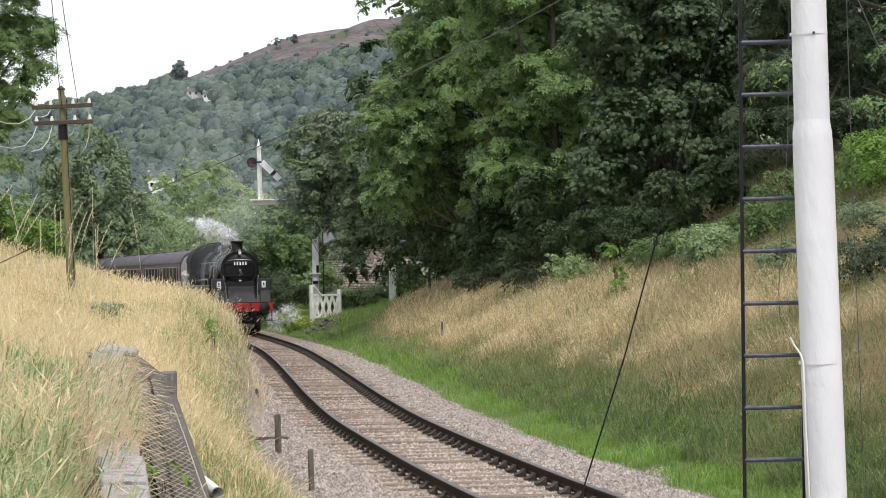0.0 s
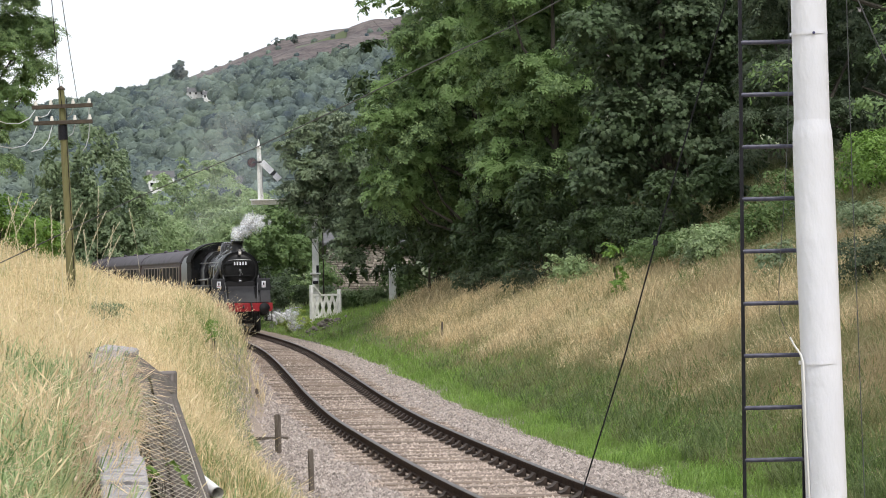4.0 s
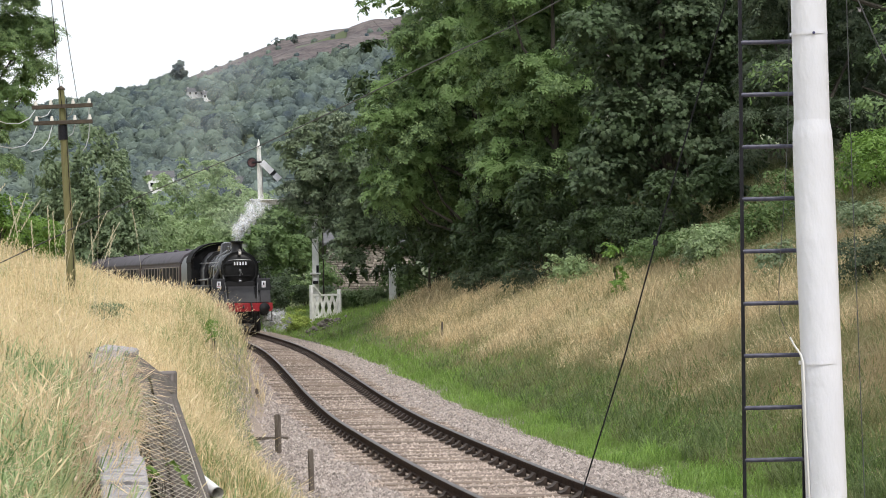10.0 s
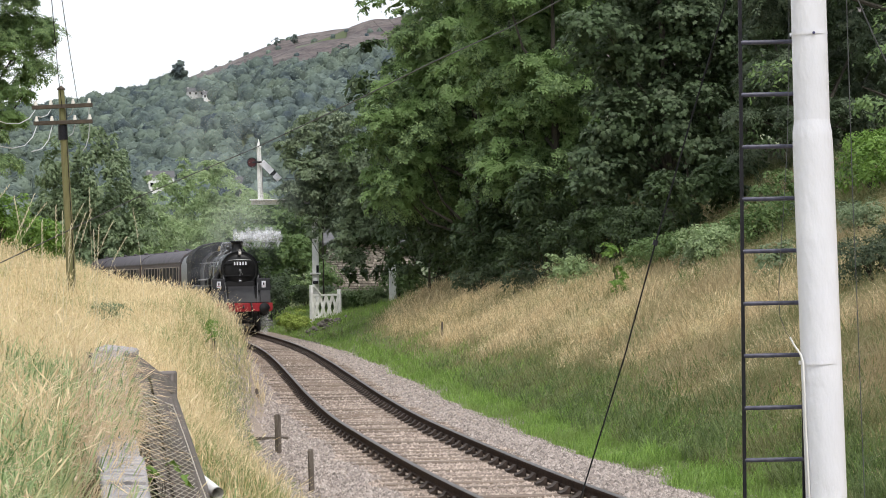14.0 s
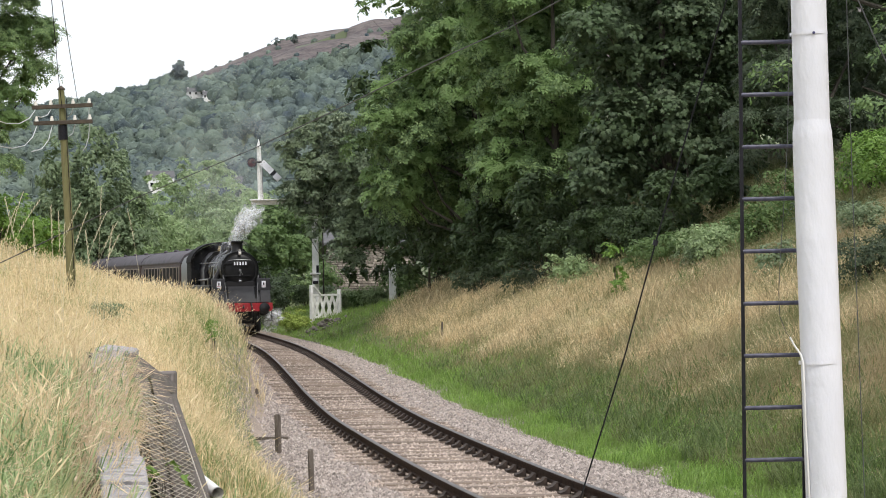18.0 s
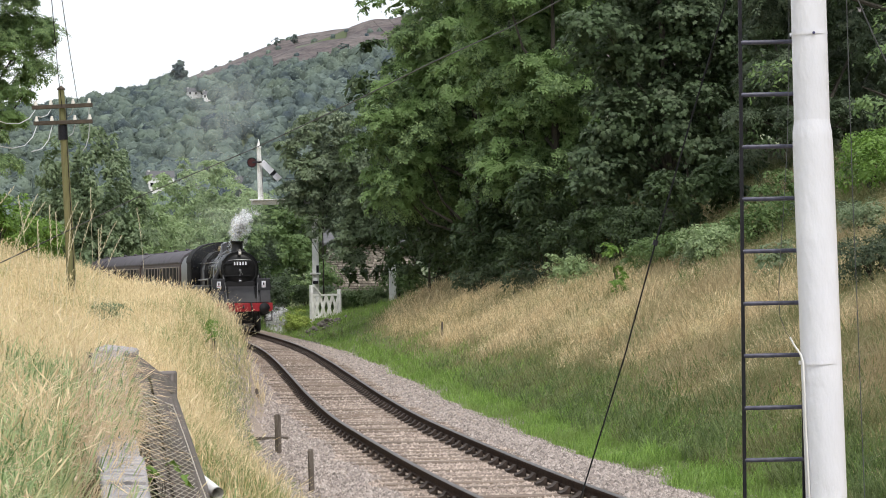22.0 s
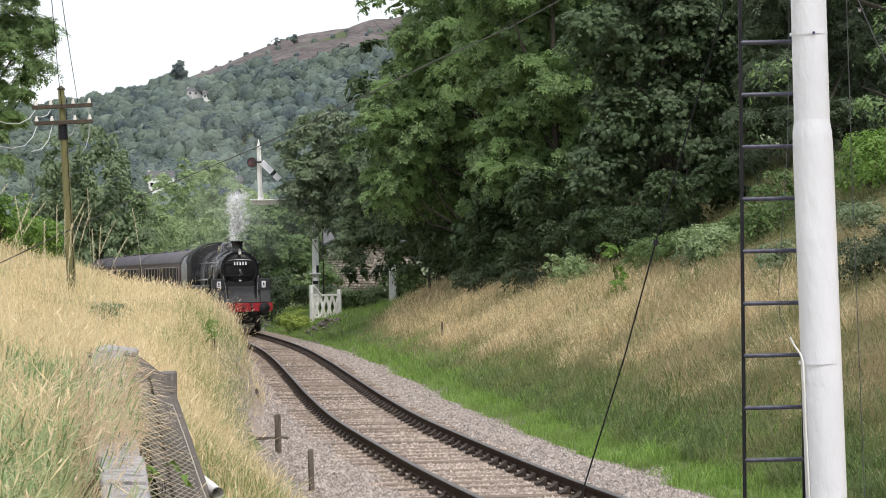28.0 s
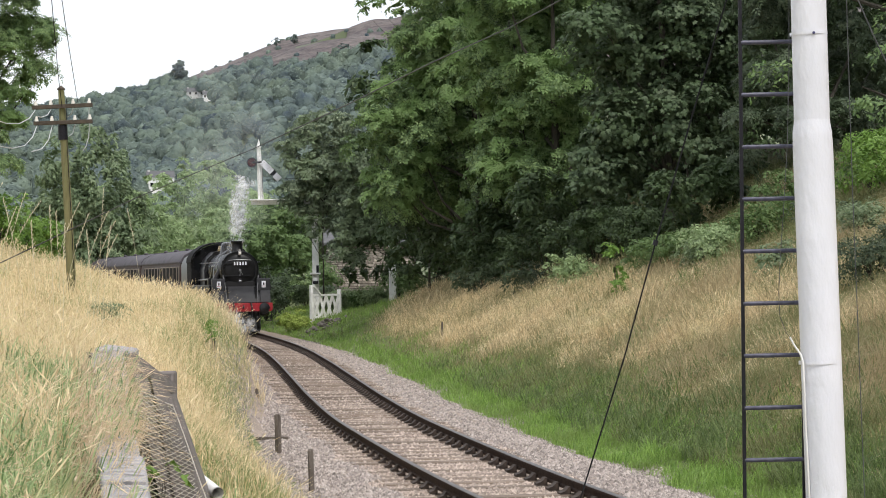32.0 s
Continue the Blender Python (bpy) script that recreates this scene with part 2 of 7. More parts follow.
# ---- mesh helpers ----
class Geo:
    """Vertices and faces of one part."""

    def __init__(self):
        self.v, self.f = [], []

    def add(self, verts, faces):
        k = len(self.v)
        self.v += [tuple(p) for p in verts]
        self.f += [tuple(i + k for i in q) for q in faces]
        return self

    def box(self, x0, x1, y0, y1, z0, z1, m=None):
        vs = [Vector((x, y, z)) for z in (z0, z1) for x, y in ((x0, y0), (x1, y0), (x1, y1), (x0, y1))]
        if m is not None:
            vs = [m @ p for p in vs]
        return self.add(vs, [(3, 2, 1, 0), (4, 5, 6, 7), (0, 1, 5, 4), (1, 2, 6, 5), (2, 3, 7, 6), (3, 0, 4, 7)])

    def tube(self, pts, rad, n=8, caps=True):
        pts = [Vector(p) for p in pts]
        rad = rad if isinstance(rad, (list, tuple)) else [rad] * len(pts)
        vs, fs, k = [], [], len(pts)
        d0 = (pts[-1] - pts[0]).normalized()
        side = d0.cross(Vector((0, 0, 1)) if abs(d0.z) < 0.9 else Vector((0, 1, 0))).normalized()
        for i, p in enumerate(pts):
            d = (pts[min(i + 1, k - 1)] - pts[max(i - 1, 0)]).normalized()
            u = (side - d * side.dot(d)).normalized()
            w = d.cross(u)
            for j in range(n):
                a = 2 * math.pi * j / n
                vs.append(p + (u * math.cos(a) + w * math.sin(a)) * rad[i])
        for i in range(k - 1):
            for j in range(n):
                fs.append((i * n + j, i * n + (j + 1) % n, (i + 1) * n + (j + 1) % n, (i + 1) * n + j))
        if caps:
            fs += [tuple(range(n - 1, -1, -1)), tuple(range((k - 1) * n, k * n))]
        return self.add(vs, fs)

    def lathe(self, prof, n=24, m=None, arc=1.0):
        """Profile of (radius, height) turned about z; m places it."""
        vs, fs, k = [], [], len(prof)
        closed = arc >= 1.0
        cols = n if closed else n + 1
        for r, z in prof:
            for j in range(cols):
                a = 2 * math.pi * arc * j / n
                p = Vector((r * math.cos(a), r * math.sin(a), z))
                vs.append(m @ p if m is not None else p)
        for i in range(k - 1):
            for j in range(n):
                j2 = (j + 1) % cols
                fs.append((i * cols + j, i * cols + j2, (i + 1) * cols + j2, (i + 1) * cols + j))
        return self.add(vs, fs)

    def prism(self, outline, a, b, m=None):
        """Outline of (u, w) pulled along the first axis from a to b."""
        n = len(outline)
        vs = [Vector((t, u, w)) for t in (a, b) for u, w in outline]
        if m is not None:
            vs = [m @ p for p in vs]
        fs = [(j, (j + 1) % n, n + (j + 1) % n, n + j) for j in range(n)]
        return self.add(vs, fs + [tuple(range(n - 1, -1, -1)), tuple(range(n, 2 * n))])


def part(name, geo, material, parent=None, label="", bevel=0.0, smooth=40, m=None):
    """One mesh object under a thing or part (or on its own)."""
    me = bpy.data.meshes.new(name)
    me.from_pydata(geo.v, [], geo.f)
    bm = bmesh.new()
    bm.from_mesh(me)
    bmesh.ops.recalc_face_normals(bm, faces=bm.faces)
    if bevel:
        bmesh.ops.bevel(bm, geom=[e for e in bm.edges if e.calc_face_angle(0) > 0.6], offset=bevel, segments=1, affect="EDGES", clamp_overlap=True)
    for fc in bm.faces:
        fc.smooth = smooth > 0
    bm.to_mesh(me)
    bm.free()
    if smooth:
        me.set_sharp_from_angle(angle=radians(smooth))
    me.materials.append(M[material] if isinstance(material, str) else material)
    ob = new(name, me)
    if parent is not None:
        ob.parent = parent
    if m is not None:
        ob.matrix_basis = m
    if label:
        ob["label"] = label
    return ob


def raw_mesh(name, verts, sizes, idx, materials, mat_index=None, smooth=False):
    """A mesh straight from arrays: verts (n, 3), corners per face, corner indices."""
    me = bpy.data.meshes.new(name)
    sizes = np.asarray(sizes, np.int32)
    me.vertices.add(len(verts))
    me.vertices.foreach_set("co", np.asarray(verts, np.float32).ravel())
    me.loops.add(len(idx))
    me.loops.foreach_set("vertex_index", np.asarray(idx, np.int32))
    me.polygons.add(len(sizes))
    me.polygons.foreach_set("loop_start", np.concatenate([[0], np.cumsum(sizes)[:-1]]).astype(np.int32))
    for mt in materials:
        me.materials.append(mt)
    if mat_index is not None:
        me.polygons.foreach_set("material_index", np.asarray(mat_index, np.int32))
    me.polygons.foreach_set("use_smooth", np.full(len(sizes), smooth))
    me.update(calc_edges=True)
    return me


def thing(name, m=None, label="", category="", group="", kind=""):
    ob = new(name)
    ob.empty_display_size = 0.2
    if m is not None:
        ob.matrix_basis = m
    return tagged(ob, label, category, group, kind)


# ---- plan: the railway's line, the banks and the far hill ----
LINE_Y = np.array([-80, -40, 0, 10, 20, 26.5, 31.2, 36, 42, 50, 60, 70, 80, 90, 100, 110, 120, 138, 158, 178, 210, 260, 340], float)
LINE_X = np.array([22, 13.4, 6.0, 4.2, 2.42, 1.22, 0.44, -0.27, -1.10, -2.0, -3.02, -4.04, -5.15, -6.5, -8.08, -9.75, -11.5, -15.5, -20.5, -26.0, -36, -55, -90], float)
SLOPE = np.gradient(LINE_X, LINE_Y)


def line_x(y):
    """Track centre, a smooth curve through the plan's knots."""
    y = np.asarray(y, float)
    i = np.clip(np.searchsorted(LINE_Y, y) - 1, 0, len(LINE_Y) - 2)
    h = LINE_Y[i + 1] - LINE_Y[i]
    t = np.clip((y - LINE_Y[i]) / h, 0, 1)
    return ((2 * t ** 3 - 3 * t ** 2 + 1) * LINE_X[i] + (t ** 3 - 2 * t ** 2 + t) * h * SLOPE[i]
            + (3 * t ** 2 - 2 * t ** 3) * LINE_X[i + 1] + (t ** 3 - t ** 2) * h * SLOPE[i + 1])


def rise(y):
    """The line climbs a little towards the bend."""
    return np.interp(y, [50, 75, 105, 125, 200], [0, 0.04, 0.13, 0.16, 0.16])


def step(a, b, x):
    t = np.clip((np.asarray(x, float) - a) / (b - a), 0, 1)
    return t * t * (3 - 2 * t)


def waves(x, y, size, seed=0.0):
    """Cheap smooth unevenness between -1 and 1."""
    a, b = np.asarray(x) / size, np.asarray(y) / size
    return (np.sin(a * 1.9 + b * 1.3 + seed) + np.sin(-a * 1.1 + b * 2.3 + 1.7 * seed) + np.sin(a * 2.9 - b * 0.7 + 2.9 * seed)
            + 0.6 * np.sin(a * 4.3 + b * 3.7 + seed * 0.6)) / 3.6


def ridge(x):
    x = np.asarray(x, float)
    return np.interp(x, [-1500, -400, -299, -262, -186, -141, -115, -74, -43, 0, 200, 900], [70, 150, 161, 172, 202, 216, 222, 233, 238, 246, 280, 320]) + 2 * waves(x, 0 * x, 22, 1.0)


def ground_z(x, y):
    x, y = np.asarray(x, float), np.asarray(y, float)
    s = x - line_x(y)
    near = 1 - step(190, 320, y)
    # cutting side towards the wood
    low = step(94, 122, y)
    right = np.interp(s, [2.2, 3.5, 5.0, 8.0, 11.0, 13.0, 20, 40, 90], [0, 0.05, 0.70, 2.15, 3.5, 4.6, 7.4, 12, 16])
    right = (right * (1 - low) + low * np.interp(s, [2.4, 3.2, 4.4, 8, 20, 60], [0, 0.12, 0.55, 0.95, 2.0, 4.0])) * near
    # embankment beside the camera
    k_l = np.interp(y, [0, 20, 25, 35, 45, 55, 75, 110, 150], [0.8, 0.78, 0.8, 0.86, 0.95, 1.03, 1.0, 0.9, 0.7]) * near
    sl = s + 1.35 * (1 - step(24, 48, y)) - 0.24 * step(46, 54, y) * (1 - step(70, 90, y))
    left = np.interp(-sl, [1.95, 2.5, 3.4, 4.7, 5.6, 6.4, 9, 14, 40], [0, 0.98, 1.75, 2.05, 2.28, 2.6, 3.5, 4.3, 5.0]) * k_l
    sharp = np.interp(-sl, [1.95, 2.3, 3.0, 4.7, 5.6, 6.4, 9, 14, 40], [0, 1.12, 1.86, 2.15, 2.32, 2.6, 3.5, 4.3, 5.0]) * k_l
    left = left + (sharp - left) * step(44, 52, y)
    z = np.where(s > 0, right, left)
    # raised ground round the camera and its concrete kerb wall
    pad = np.where(x < wall_x(y) - 0.28, np.interp(y, [9, 12, 17], [1.66, 1.76, 1.92]) + 0.30 * np.clip(wall_x(y) - 0.28 - x, 0, 5), np.clip(1.15 - 0.6 * (x - wall_x(y) - 0.2), 0, 1.15))
    pad = np.where(y < 9, np.minimum(pad, 1.1 + (pad - 1.1) * step(4.0, 9.0, y)), pad)
    w = (1 - step(17, 24, y)) * (s < 0)
    z = z * (1 - w) + pad * w
    bump = np.clip((np.abs(s) - 2.6) / 2, 0, 1)
    z = z + bump * near * (0.10 * waves(x, y, 2.4) + 0.05 * waves(x, y, 0.8, 2.0))
    # valley side beyond
    t = np.clip((y - 620) / 1600, 0, 1)
    hill = ridge(x * 2200 / np.maximum(y, 400)) * (0.75 * t + 0.25 * step(0, 1, t)) * (1 - 0.3 * step(2250, 4200, y))
    z = z + hill + step(500, 900, y) * 6 * waves(x, y, 60, 3.0)
    ballast = 0.0 - 0.12 * step(2.0, 2.7, np.abs(s)) * (1 - step(2.7, 3.4, np.abs(s)))
    return np.where(np.abs(s) < 2.0, -0.010 * (np.abs(s) < 1.25), z + ballast * near) + rise(y)


def wall_x(y):
    """Right edge of the concrete wall's top."""
    return -0.135 * np.asarray(y, float) + 0.09


def gz(x, y):
    return float(ground_z(x, y))


def sight(a, b, y):
    """The place at distance y ahead on the bearing of a drawing sheet 1568 by 882 wide that is hung square to the view."""
    m = view.to_3x3()
    d = m @ Vector(((a - 784) / 4300, (441 - b) / 4300, -1))
    return EYE + d * (y / d.y)


def on_ground(a, b, y0, y1):
    """Where a line of sight first meets the ground between two distances."""
    for y in np.arange(y0, y1, 0.25):
        p = sight(a, b, float(y))
        if gz(p.x, p.y) >= p.z:
            return p
    return p


def on_hill(a, b):
    """Where a line of sight meets the valley side."""
    for y in np.arange(420, 2900, 6.0):
        p = sight(a, b, float(y))
        if gz(p.x, p.y) >= p.z:
            return p
    return sight(a, b, 2200.0)


# ---- ground ----
def build_ground():
    ys = np.concatenate([np.arange(-60, 4, 1.0), np.arange(4, 60, 0.5), np.arange(60, 130, 1.0), np.arange(130, 330, 6.0), np.geomspace(330, 1480, 34), np.arange(1500, 2420, 18.0), np.geomspace(2450, 4600, 14)])
    ss = np.concatenate([-np.geomspace(2600, 330, 10), np.arange(-310, -40, 11.0), -np.geomspace(38, 16, 8), np.arange(-15, -8, 0.7), np.arange(-8, 14, 0.25), np.arange(14, 30, 1.0), np.geomspace(31, 2600, 36)])
    Y, S = np.meshgrid(ys, ss, indexing="ij")
    fan = np.maximum(1.0, np.where(np.abs(S) > 16, Y / 2000.0, 0) + 1)
    X = line_x(Y) * (1 - step(330, 700, Y)) + S * fan
    Z = ground_z(X, Y)
    nr, nc = X.shape
    V = np.stack([X, Y, Z], -1).reshape(-1, 3)
    i, j = np.meshgrid(np.arange(nr - 1), np.arange(nc - 1), indexing="ij")
    a = (i * nc + j).ravel()
    idx = np.stack([a, a + 1, a + nc + 1, a + nc], 1)
    c = V[idx].mean(1)
    s = c[:, 0] - line_x(c[:, 1])
    wob = 0.25 * waves(c[:, 0], c[:, 1], 1.1)
    mi = np.full(len(c), 2)
    mi[(s > 0)] = 1
    mi[(s + wob < np.interp(c[:, 1], [95, 106], [4.2, 9.0])) & (s > 0)] = 2
    mi[(s < 0)] = 1
    mi[(s + wob > -2.7) & (s < 0)] = 2
    mi[np.abs(s) < 2.35 + wob * 0.6] = 0
    mi[(s > 13)] = 3
    mi[c[:, 1] > 330] = 4
    el = (c[:, 2] - 2.67) / np.maximum(c[:, 1], 1)
    px = c[:, 0] / np.maximum(c[:, 1], 1)
    moor = (c[:, 1] > 1200) & (el + 0.004 * waves(c[:, 0], c[:, 1], 90) > 0.0795) & (px > -0.112)
    mi[moor] = 5
    me = raw_mesh("ground", V, np.full(len(idx), 4), idx.ravel(),
                  [M[k] for k in ("ballast_bed", "straw_soil", "green_soil", "wood_floor", "hill_meadow", "heather_moor")], mi, True)
    tagged(new("ground", me), "grassy railway cutting with ballast bed and wooded valley side beyond", "ground", kind="structure")


build_ground()

RAIL_TOP = 0.20


def at_track(y, s=0.0, z=0.0):
    """A pose on the line at y, turned to the line's heading."""
    x0, x1 = float(line_x(y - 0.5)), float(line_x(y + 0.5))
    a = math.atan2(-(x1 - x0), 1.0)
    m = pose(float(line_x(y)), y, z + float(rise(y)), 0, 0, math.degrees(a))
    return m @ Matrix.Translation((s, 0, 0))


def arc_steps(y0, y1, gap):
    out, y = [], y0
    while y < y1:
        out.append(y)
        d = float(line_x(y + 0.5) - line_x(y - 0.5))
        y += gap / math.sqrt(1 + d * d)
    return out


def build_track():
    track = thing("railway_track", None, "single line of bullhead rail on weathered timber sleepers in ballast", "railway track", kind="structure")
    ys = np.concatenate([np.arange(-40, 130, 1.0), np.arange(130, 261, 5.0)])
    for side in (-0.7525, 0.7525):
        for nm, mt, pr in (("rail", "rail_side", [(-0.034, 0.0), (-0.030, 0.03), (-0.010, 0.045), (-0.010, 0.098), (-0.036, 0.110), (-0.036, 0.138), (0.036, 0.138), (0.036, 0.110), (0.010, 0.098), (0.010, 0.045), (0.030, 0.03), (0.034, 0.0)]),
                           ("running_surface", "rail_top", [(-0.034, 0.138), (-0.027, 0.147), (0.027, 0.147), (0.034, 0.138)])):
            g, n = Geo(), len(pr)
            vs, fs = [], []
            for y in ys:
                m = at_track(float(y), side, RAIL_TOP - 0.147)
                vs += [m @ Vector((u, 0, w)) for u, w in pr]
            for i in range(len(ys) - 1):
                fs += [(i * n + j, i * n + (j + 1) % n, (i + 1) * n + (j + 1) % n, (i + 1) * n + j) for j in range(n)]
            part(nm, g.add(vs, fs), mt, track, smooth=0)
    return track


track = build_track()


# ---- foliage ----
def blades(name, x, y, z, h, w, lean, mat, label, category, seed, head=0.0, broken=0.0, tuft=0.0, toward=None):
    """Grass: one curved blade per root, drooping as it leans, some broken over, some with a seed head."""
    rng = np.random.default_rng(seed)
    n = len(x)
    a = rng.uniform(0, 2 * np.pi, n)
    la = rng.uniform(0, 2 * np.pi, n)
    if toward is not None:
        la = rng.normal(toward, 0.9, n)
    if tuft:
        la = np.pi * waves(x, y, tuft, 4.0) * 1.6 + rng.normal(0, 0.8, n)
    q = rng.uniform(lean[0], lean[1], n)
    q = np.where(rng.random(n) < broken, rng.uniform(1.2, 3.0, n), q)
    rise_ = 1 / np.sqrt(1 + 0.9 * q * q)
    amt = h * q * rise_
    dx, dy = np.cos(la) * amt, np.sin(la) * amt * 0.7
    wx, wy = np.cos(a) * w / 2, np.sin(a) * w / 2
    base = np.stack([x, y, z - 0.03], 1)
    mid = base + np.stack([dx * 0.36, dy * 0.36, h * (0.42 + 0.22 * rise_)], 1)
    tip = base + np.stack([dx, dy, h * rise_ * rng.uniform(0.8, 1.0, n)], 1)
    W = np.stack([wx, wy, 0 * wx], 1)
    V = np.stack([base - W, base + W, mid + W * 0.8, mid - W * 0.8, tip], 1).reshape(-1, 3)
    k = np.arange(n)[:, None] * 5
    idx = np.concatenate([k + np.array([[0, 1, 2, 3]]), k + np.array([[3, 2, 4]])], 1).ravel()
    sizes = np.tile([4, 3], n)
    if head:
        sel = rng.random(n) < head
        d = (tip - mid)[sel]
        L = rng.uniform(0.07, 0.15, sel.sum())[:, None]
        d = d / np.linalg.norm(d, axis=1)[:, None]
        hw = np.stack([np.cos(a[sel]), np.sin(a[sel]), 0 * a[sel]], 1) * (w[sel] * 1.5)[:, None]
        b, t = tip[sel] - d * L * 0.5, tip[sel] + d * L * 0.6
        Hv = np.stack([b, (b + t) / 2 + hw, t, (b + t) / 2 - hw], 1).reshape(-1, 3)
        idx = np.concatenate([idx, np.arange(4 * sel.sum()) + len(V)])
        sizes = np.concatenate([sizes, np.full(sel.sum(), 4)])
        V = np.concatenate([V, Hv])
    me = raw_mesh(name, V, sizes, idx, [M[mat]])
    return tagged(new(name, me), label, category, kind="stuff")


def panicles(name, x, y, z, h, mat, label, seed, size=0.0065, count=9):
    """Loose feathery seed heads: small husks scattered along a nodding tip."""
    rng = np.random.default_rng(seed)
    n = len(x)
    la = rng.uniform(0, 2 * np.pi, n)
    ax = np.stack([np.cos(la) * 0.8, np.sin(la) * 0.5, rng.uniform(-0.2, 0.9, n)], 1)
    ax /= np.linalg.norm(ax, axis=1)[:, None]
    tip = np.stack([x, y, z + h], 1)
    o = np.repeat(np.arange(n), count)
    m = len(o)
    P = tip[o] + ax[o] * rng.uniform(-0.07, 0.07, m)[:, None] + rng.normal(size=(m, 3)) * 0.012
    d = ax[o] + rng.normal(size=(m, 3)) * 0.45
    d /= np.linalg.norm(d, axis=1)[:, None]
    b = np.cross(d, rng.normal(size=(m, 3)))
    b /= np.linalg.norm(b, axis=1)[:, None]
    sz = size * rng.uniform(0.7, 1.5, m)[:, None]
    V = np.stack([P - d * sz, P + b * sz * 0.24, P + d * sz, P - b * sz * 0.24], 1).reshape(-1, 3)
    # the stems that carry them
    foot = np.stack([x, y, z - 0.03], 1) - ax * np.array([0.12, 0.12, 0.0])
    w = np.stack([np.full(n, 0.0012), np.zeros(n), np.zeros(n)], 1)
    S = np.stack([foot - w, foot + w, tip - ax * 0.07], 1).reshape(-1, 3)
    idx = np.concatenate([np.arange(4 * m), np.arange(3 * n) + 4 * m])
    me = raw_mesh(name, np.concatenate([V, S]), np.concatenate([np.full(m, 4), np.full(n, 3)]), idx, [M[mat]])
    return tagged(new(name, me), label, "grass", kind="stuff")


def roots(n, y0, y1, s0, s1, seed, keep=None):
    """Roots on the ground, denser nearby."""
    rng = np.random.default_rng(seed)
    y = 1 / rng.uniform(1 / y1, 1 / y0, n)
    s = rng.uniform(s0, s1, n)
    x = line_x(y) + s
    if keep is not None:
        k = keep(x, y, s, rng)
        x, y, s = x[k], y[k], s[k]
    return x, y, ground_z(x, y), s, rng


def seen_x(x, y, px0=-80, px1=1650):
    u = x / np.maximum(y, 0.1) * 4300 + 784
    return (u > px0) & (u < px1)


def build_grass():
    # long dry grass on the embankment
    def keep(x, y, s, rng):
        u = x / y * 4300 + 784
        r = rng.random(len(x))
        e = x - wall_x(y)
        pier = (y < 17.7) & (u < 395) & ((e > 0) | (e > -0.30) & (r > np.interp(y, [10.5, 12, 14.5, 17], [0.03, 0.30, 0.45, 0.2])))
        return seen_x(x, y) & (s < -np.interp(y, [38, 52], [2.30, 1.5]) - 0.4 * rng.random(len(x)) - 0.35 * np.interp(y, [30, 60], [1, 0]) * rng.random(len(x))) & ~pier
    toe_h = lambda s, y: np.maximum(np.interp(-s, [2.3, 3.3], [0.4, 1.0]), step(38, 52, y))
    green = lambda x, y: np.where(waves(x, y, 0.8, 8.0) > np.interp(y, [8, 13, 20], [-0.7, -0.3, 0.15]), 0.9, 0.3)
    by_pier = lambda x, y: (y < 19) & (x > wall_x(y) - 0.34)
    x, y, z, s, rng = roots(480000, 6.8, 125, -16, -1.45, 1, keep)
    lush = (y < 20) & (rng.random(len(x)) < green(x, y))
    x, y, z, s = x[~lush], y[~lush], z[~lush], s[~lush]
    h = rng.uniform(0.24, 0.70, len(x)) * (0.85 + 0.3 * waves(x, y, 1.3) + 0.12 * waves(x, y, 0.35, 2.0)) * np.interp(y, [8, 20], [0.62, 1]) * np.where(by_pier(x, y), 0.5, 1) * toe_h(s, y) * (1 + 0.4 * np.exp(-((s + 2.0) / 0.8) ** 2) * step(46, 56, y))
    blades("dry_grass", x, y, z, h, np.maximum(0.0040, 0.0018 + 0.00009 * y), (0.05, 1.0), "straw_gold", "long sun-bleached dry grass on the embankment", "grass", 2, 0.5, 0.22)
    x, y, z, s, rng = roots(150000, 20, 75, -12, -1.8, 3, keep)
    toe = (s > -3.5) | ((y < 26) & (s > -4.6))
    k = (waves(x, y, 1.6, 5.0) > 0.45) | toe & (rng.random(len(x)) < 0.8)
    x, y, z, s = x[k], y[k], z[k], s[k]
    h = rng.uniform(0.2, 0.5, len(x)) * toe_h(s, y)
    blades("green_grass", x, y, z, h, 0.0032 + 0.00010 * y, (0.1, 1.2), "grass_rank", "green grass growing among dry stalks on the embankment", "grass", 4, 0.0, 0.15)
    x, y, z, s, rng = roots(130000, 6.8, 22, -9, -2.0, 13, keep)
    k = rng.random(len(x)) < green(x, y)
    x, y, z, s = x[k], y[k], z[k], s[k]
    h = rng.uniform(0.16, 0.46, len(x)) * np.where(by_pier(x, y), 0.5, 0.85) * (0.9 + 0.4 * waves(x, y, 0.3, 5.0))
    blades("lush_grass", x, y, z, h, 0.0095 + 0.00010 * y, (0.2, 1.8), "grass_near", "fresh green blades in the foreground of the embankment", "grass", 14, 0.0, 0.2, 0.25)
    x, y, z, s, rng = roots(9000, 6.8, 15, -6, -1.5, 17, lambda x, y, s, r: seen_x(x, y, -80, 400) & (x < wall_x(y) - 0.3))
    h = rng.uniform(0.16, 0.42, len(x))
    blades("broad_grass", x, y, z, h, 0.008 + 0.0002 * y, (0.4, 2.2), "grass_broad", "broad bent blades of fresh grass beside the pier", "grass", 18, 0.0, 0.2, 0.3)
    x, y, z, s, rng = roots(34000, 7.5, 40, -14, -2.0, 23, keep)
    k = (waves(x, y, 0.8, 11.0) > -0.15) & (rng.random(len(x)) < np.interp(y, [12, 40], [0.8, 0.45]))
    x, y, z, s = x[k], y[k], z[k], s[k]
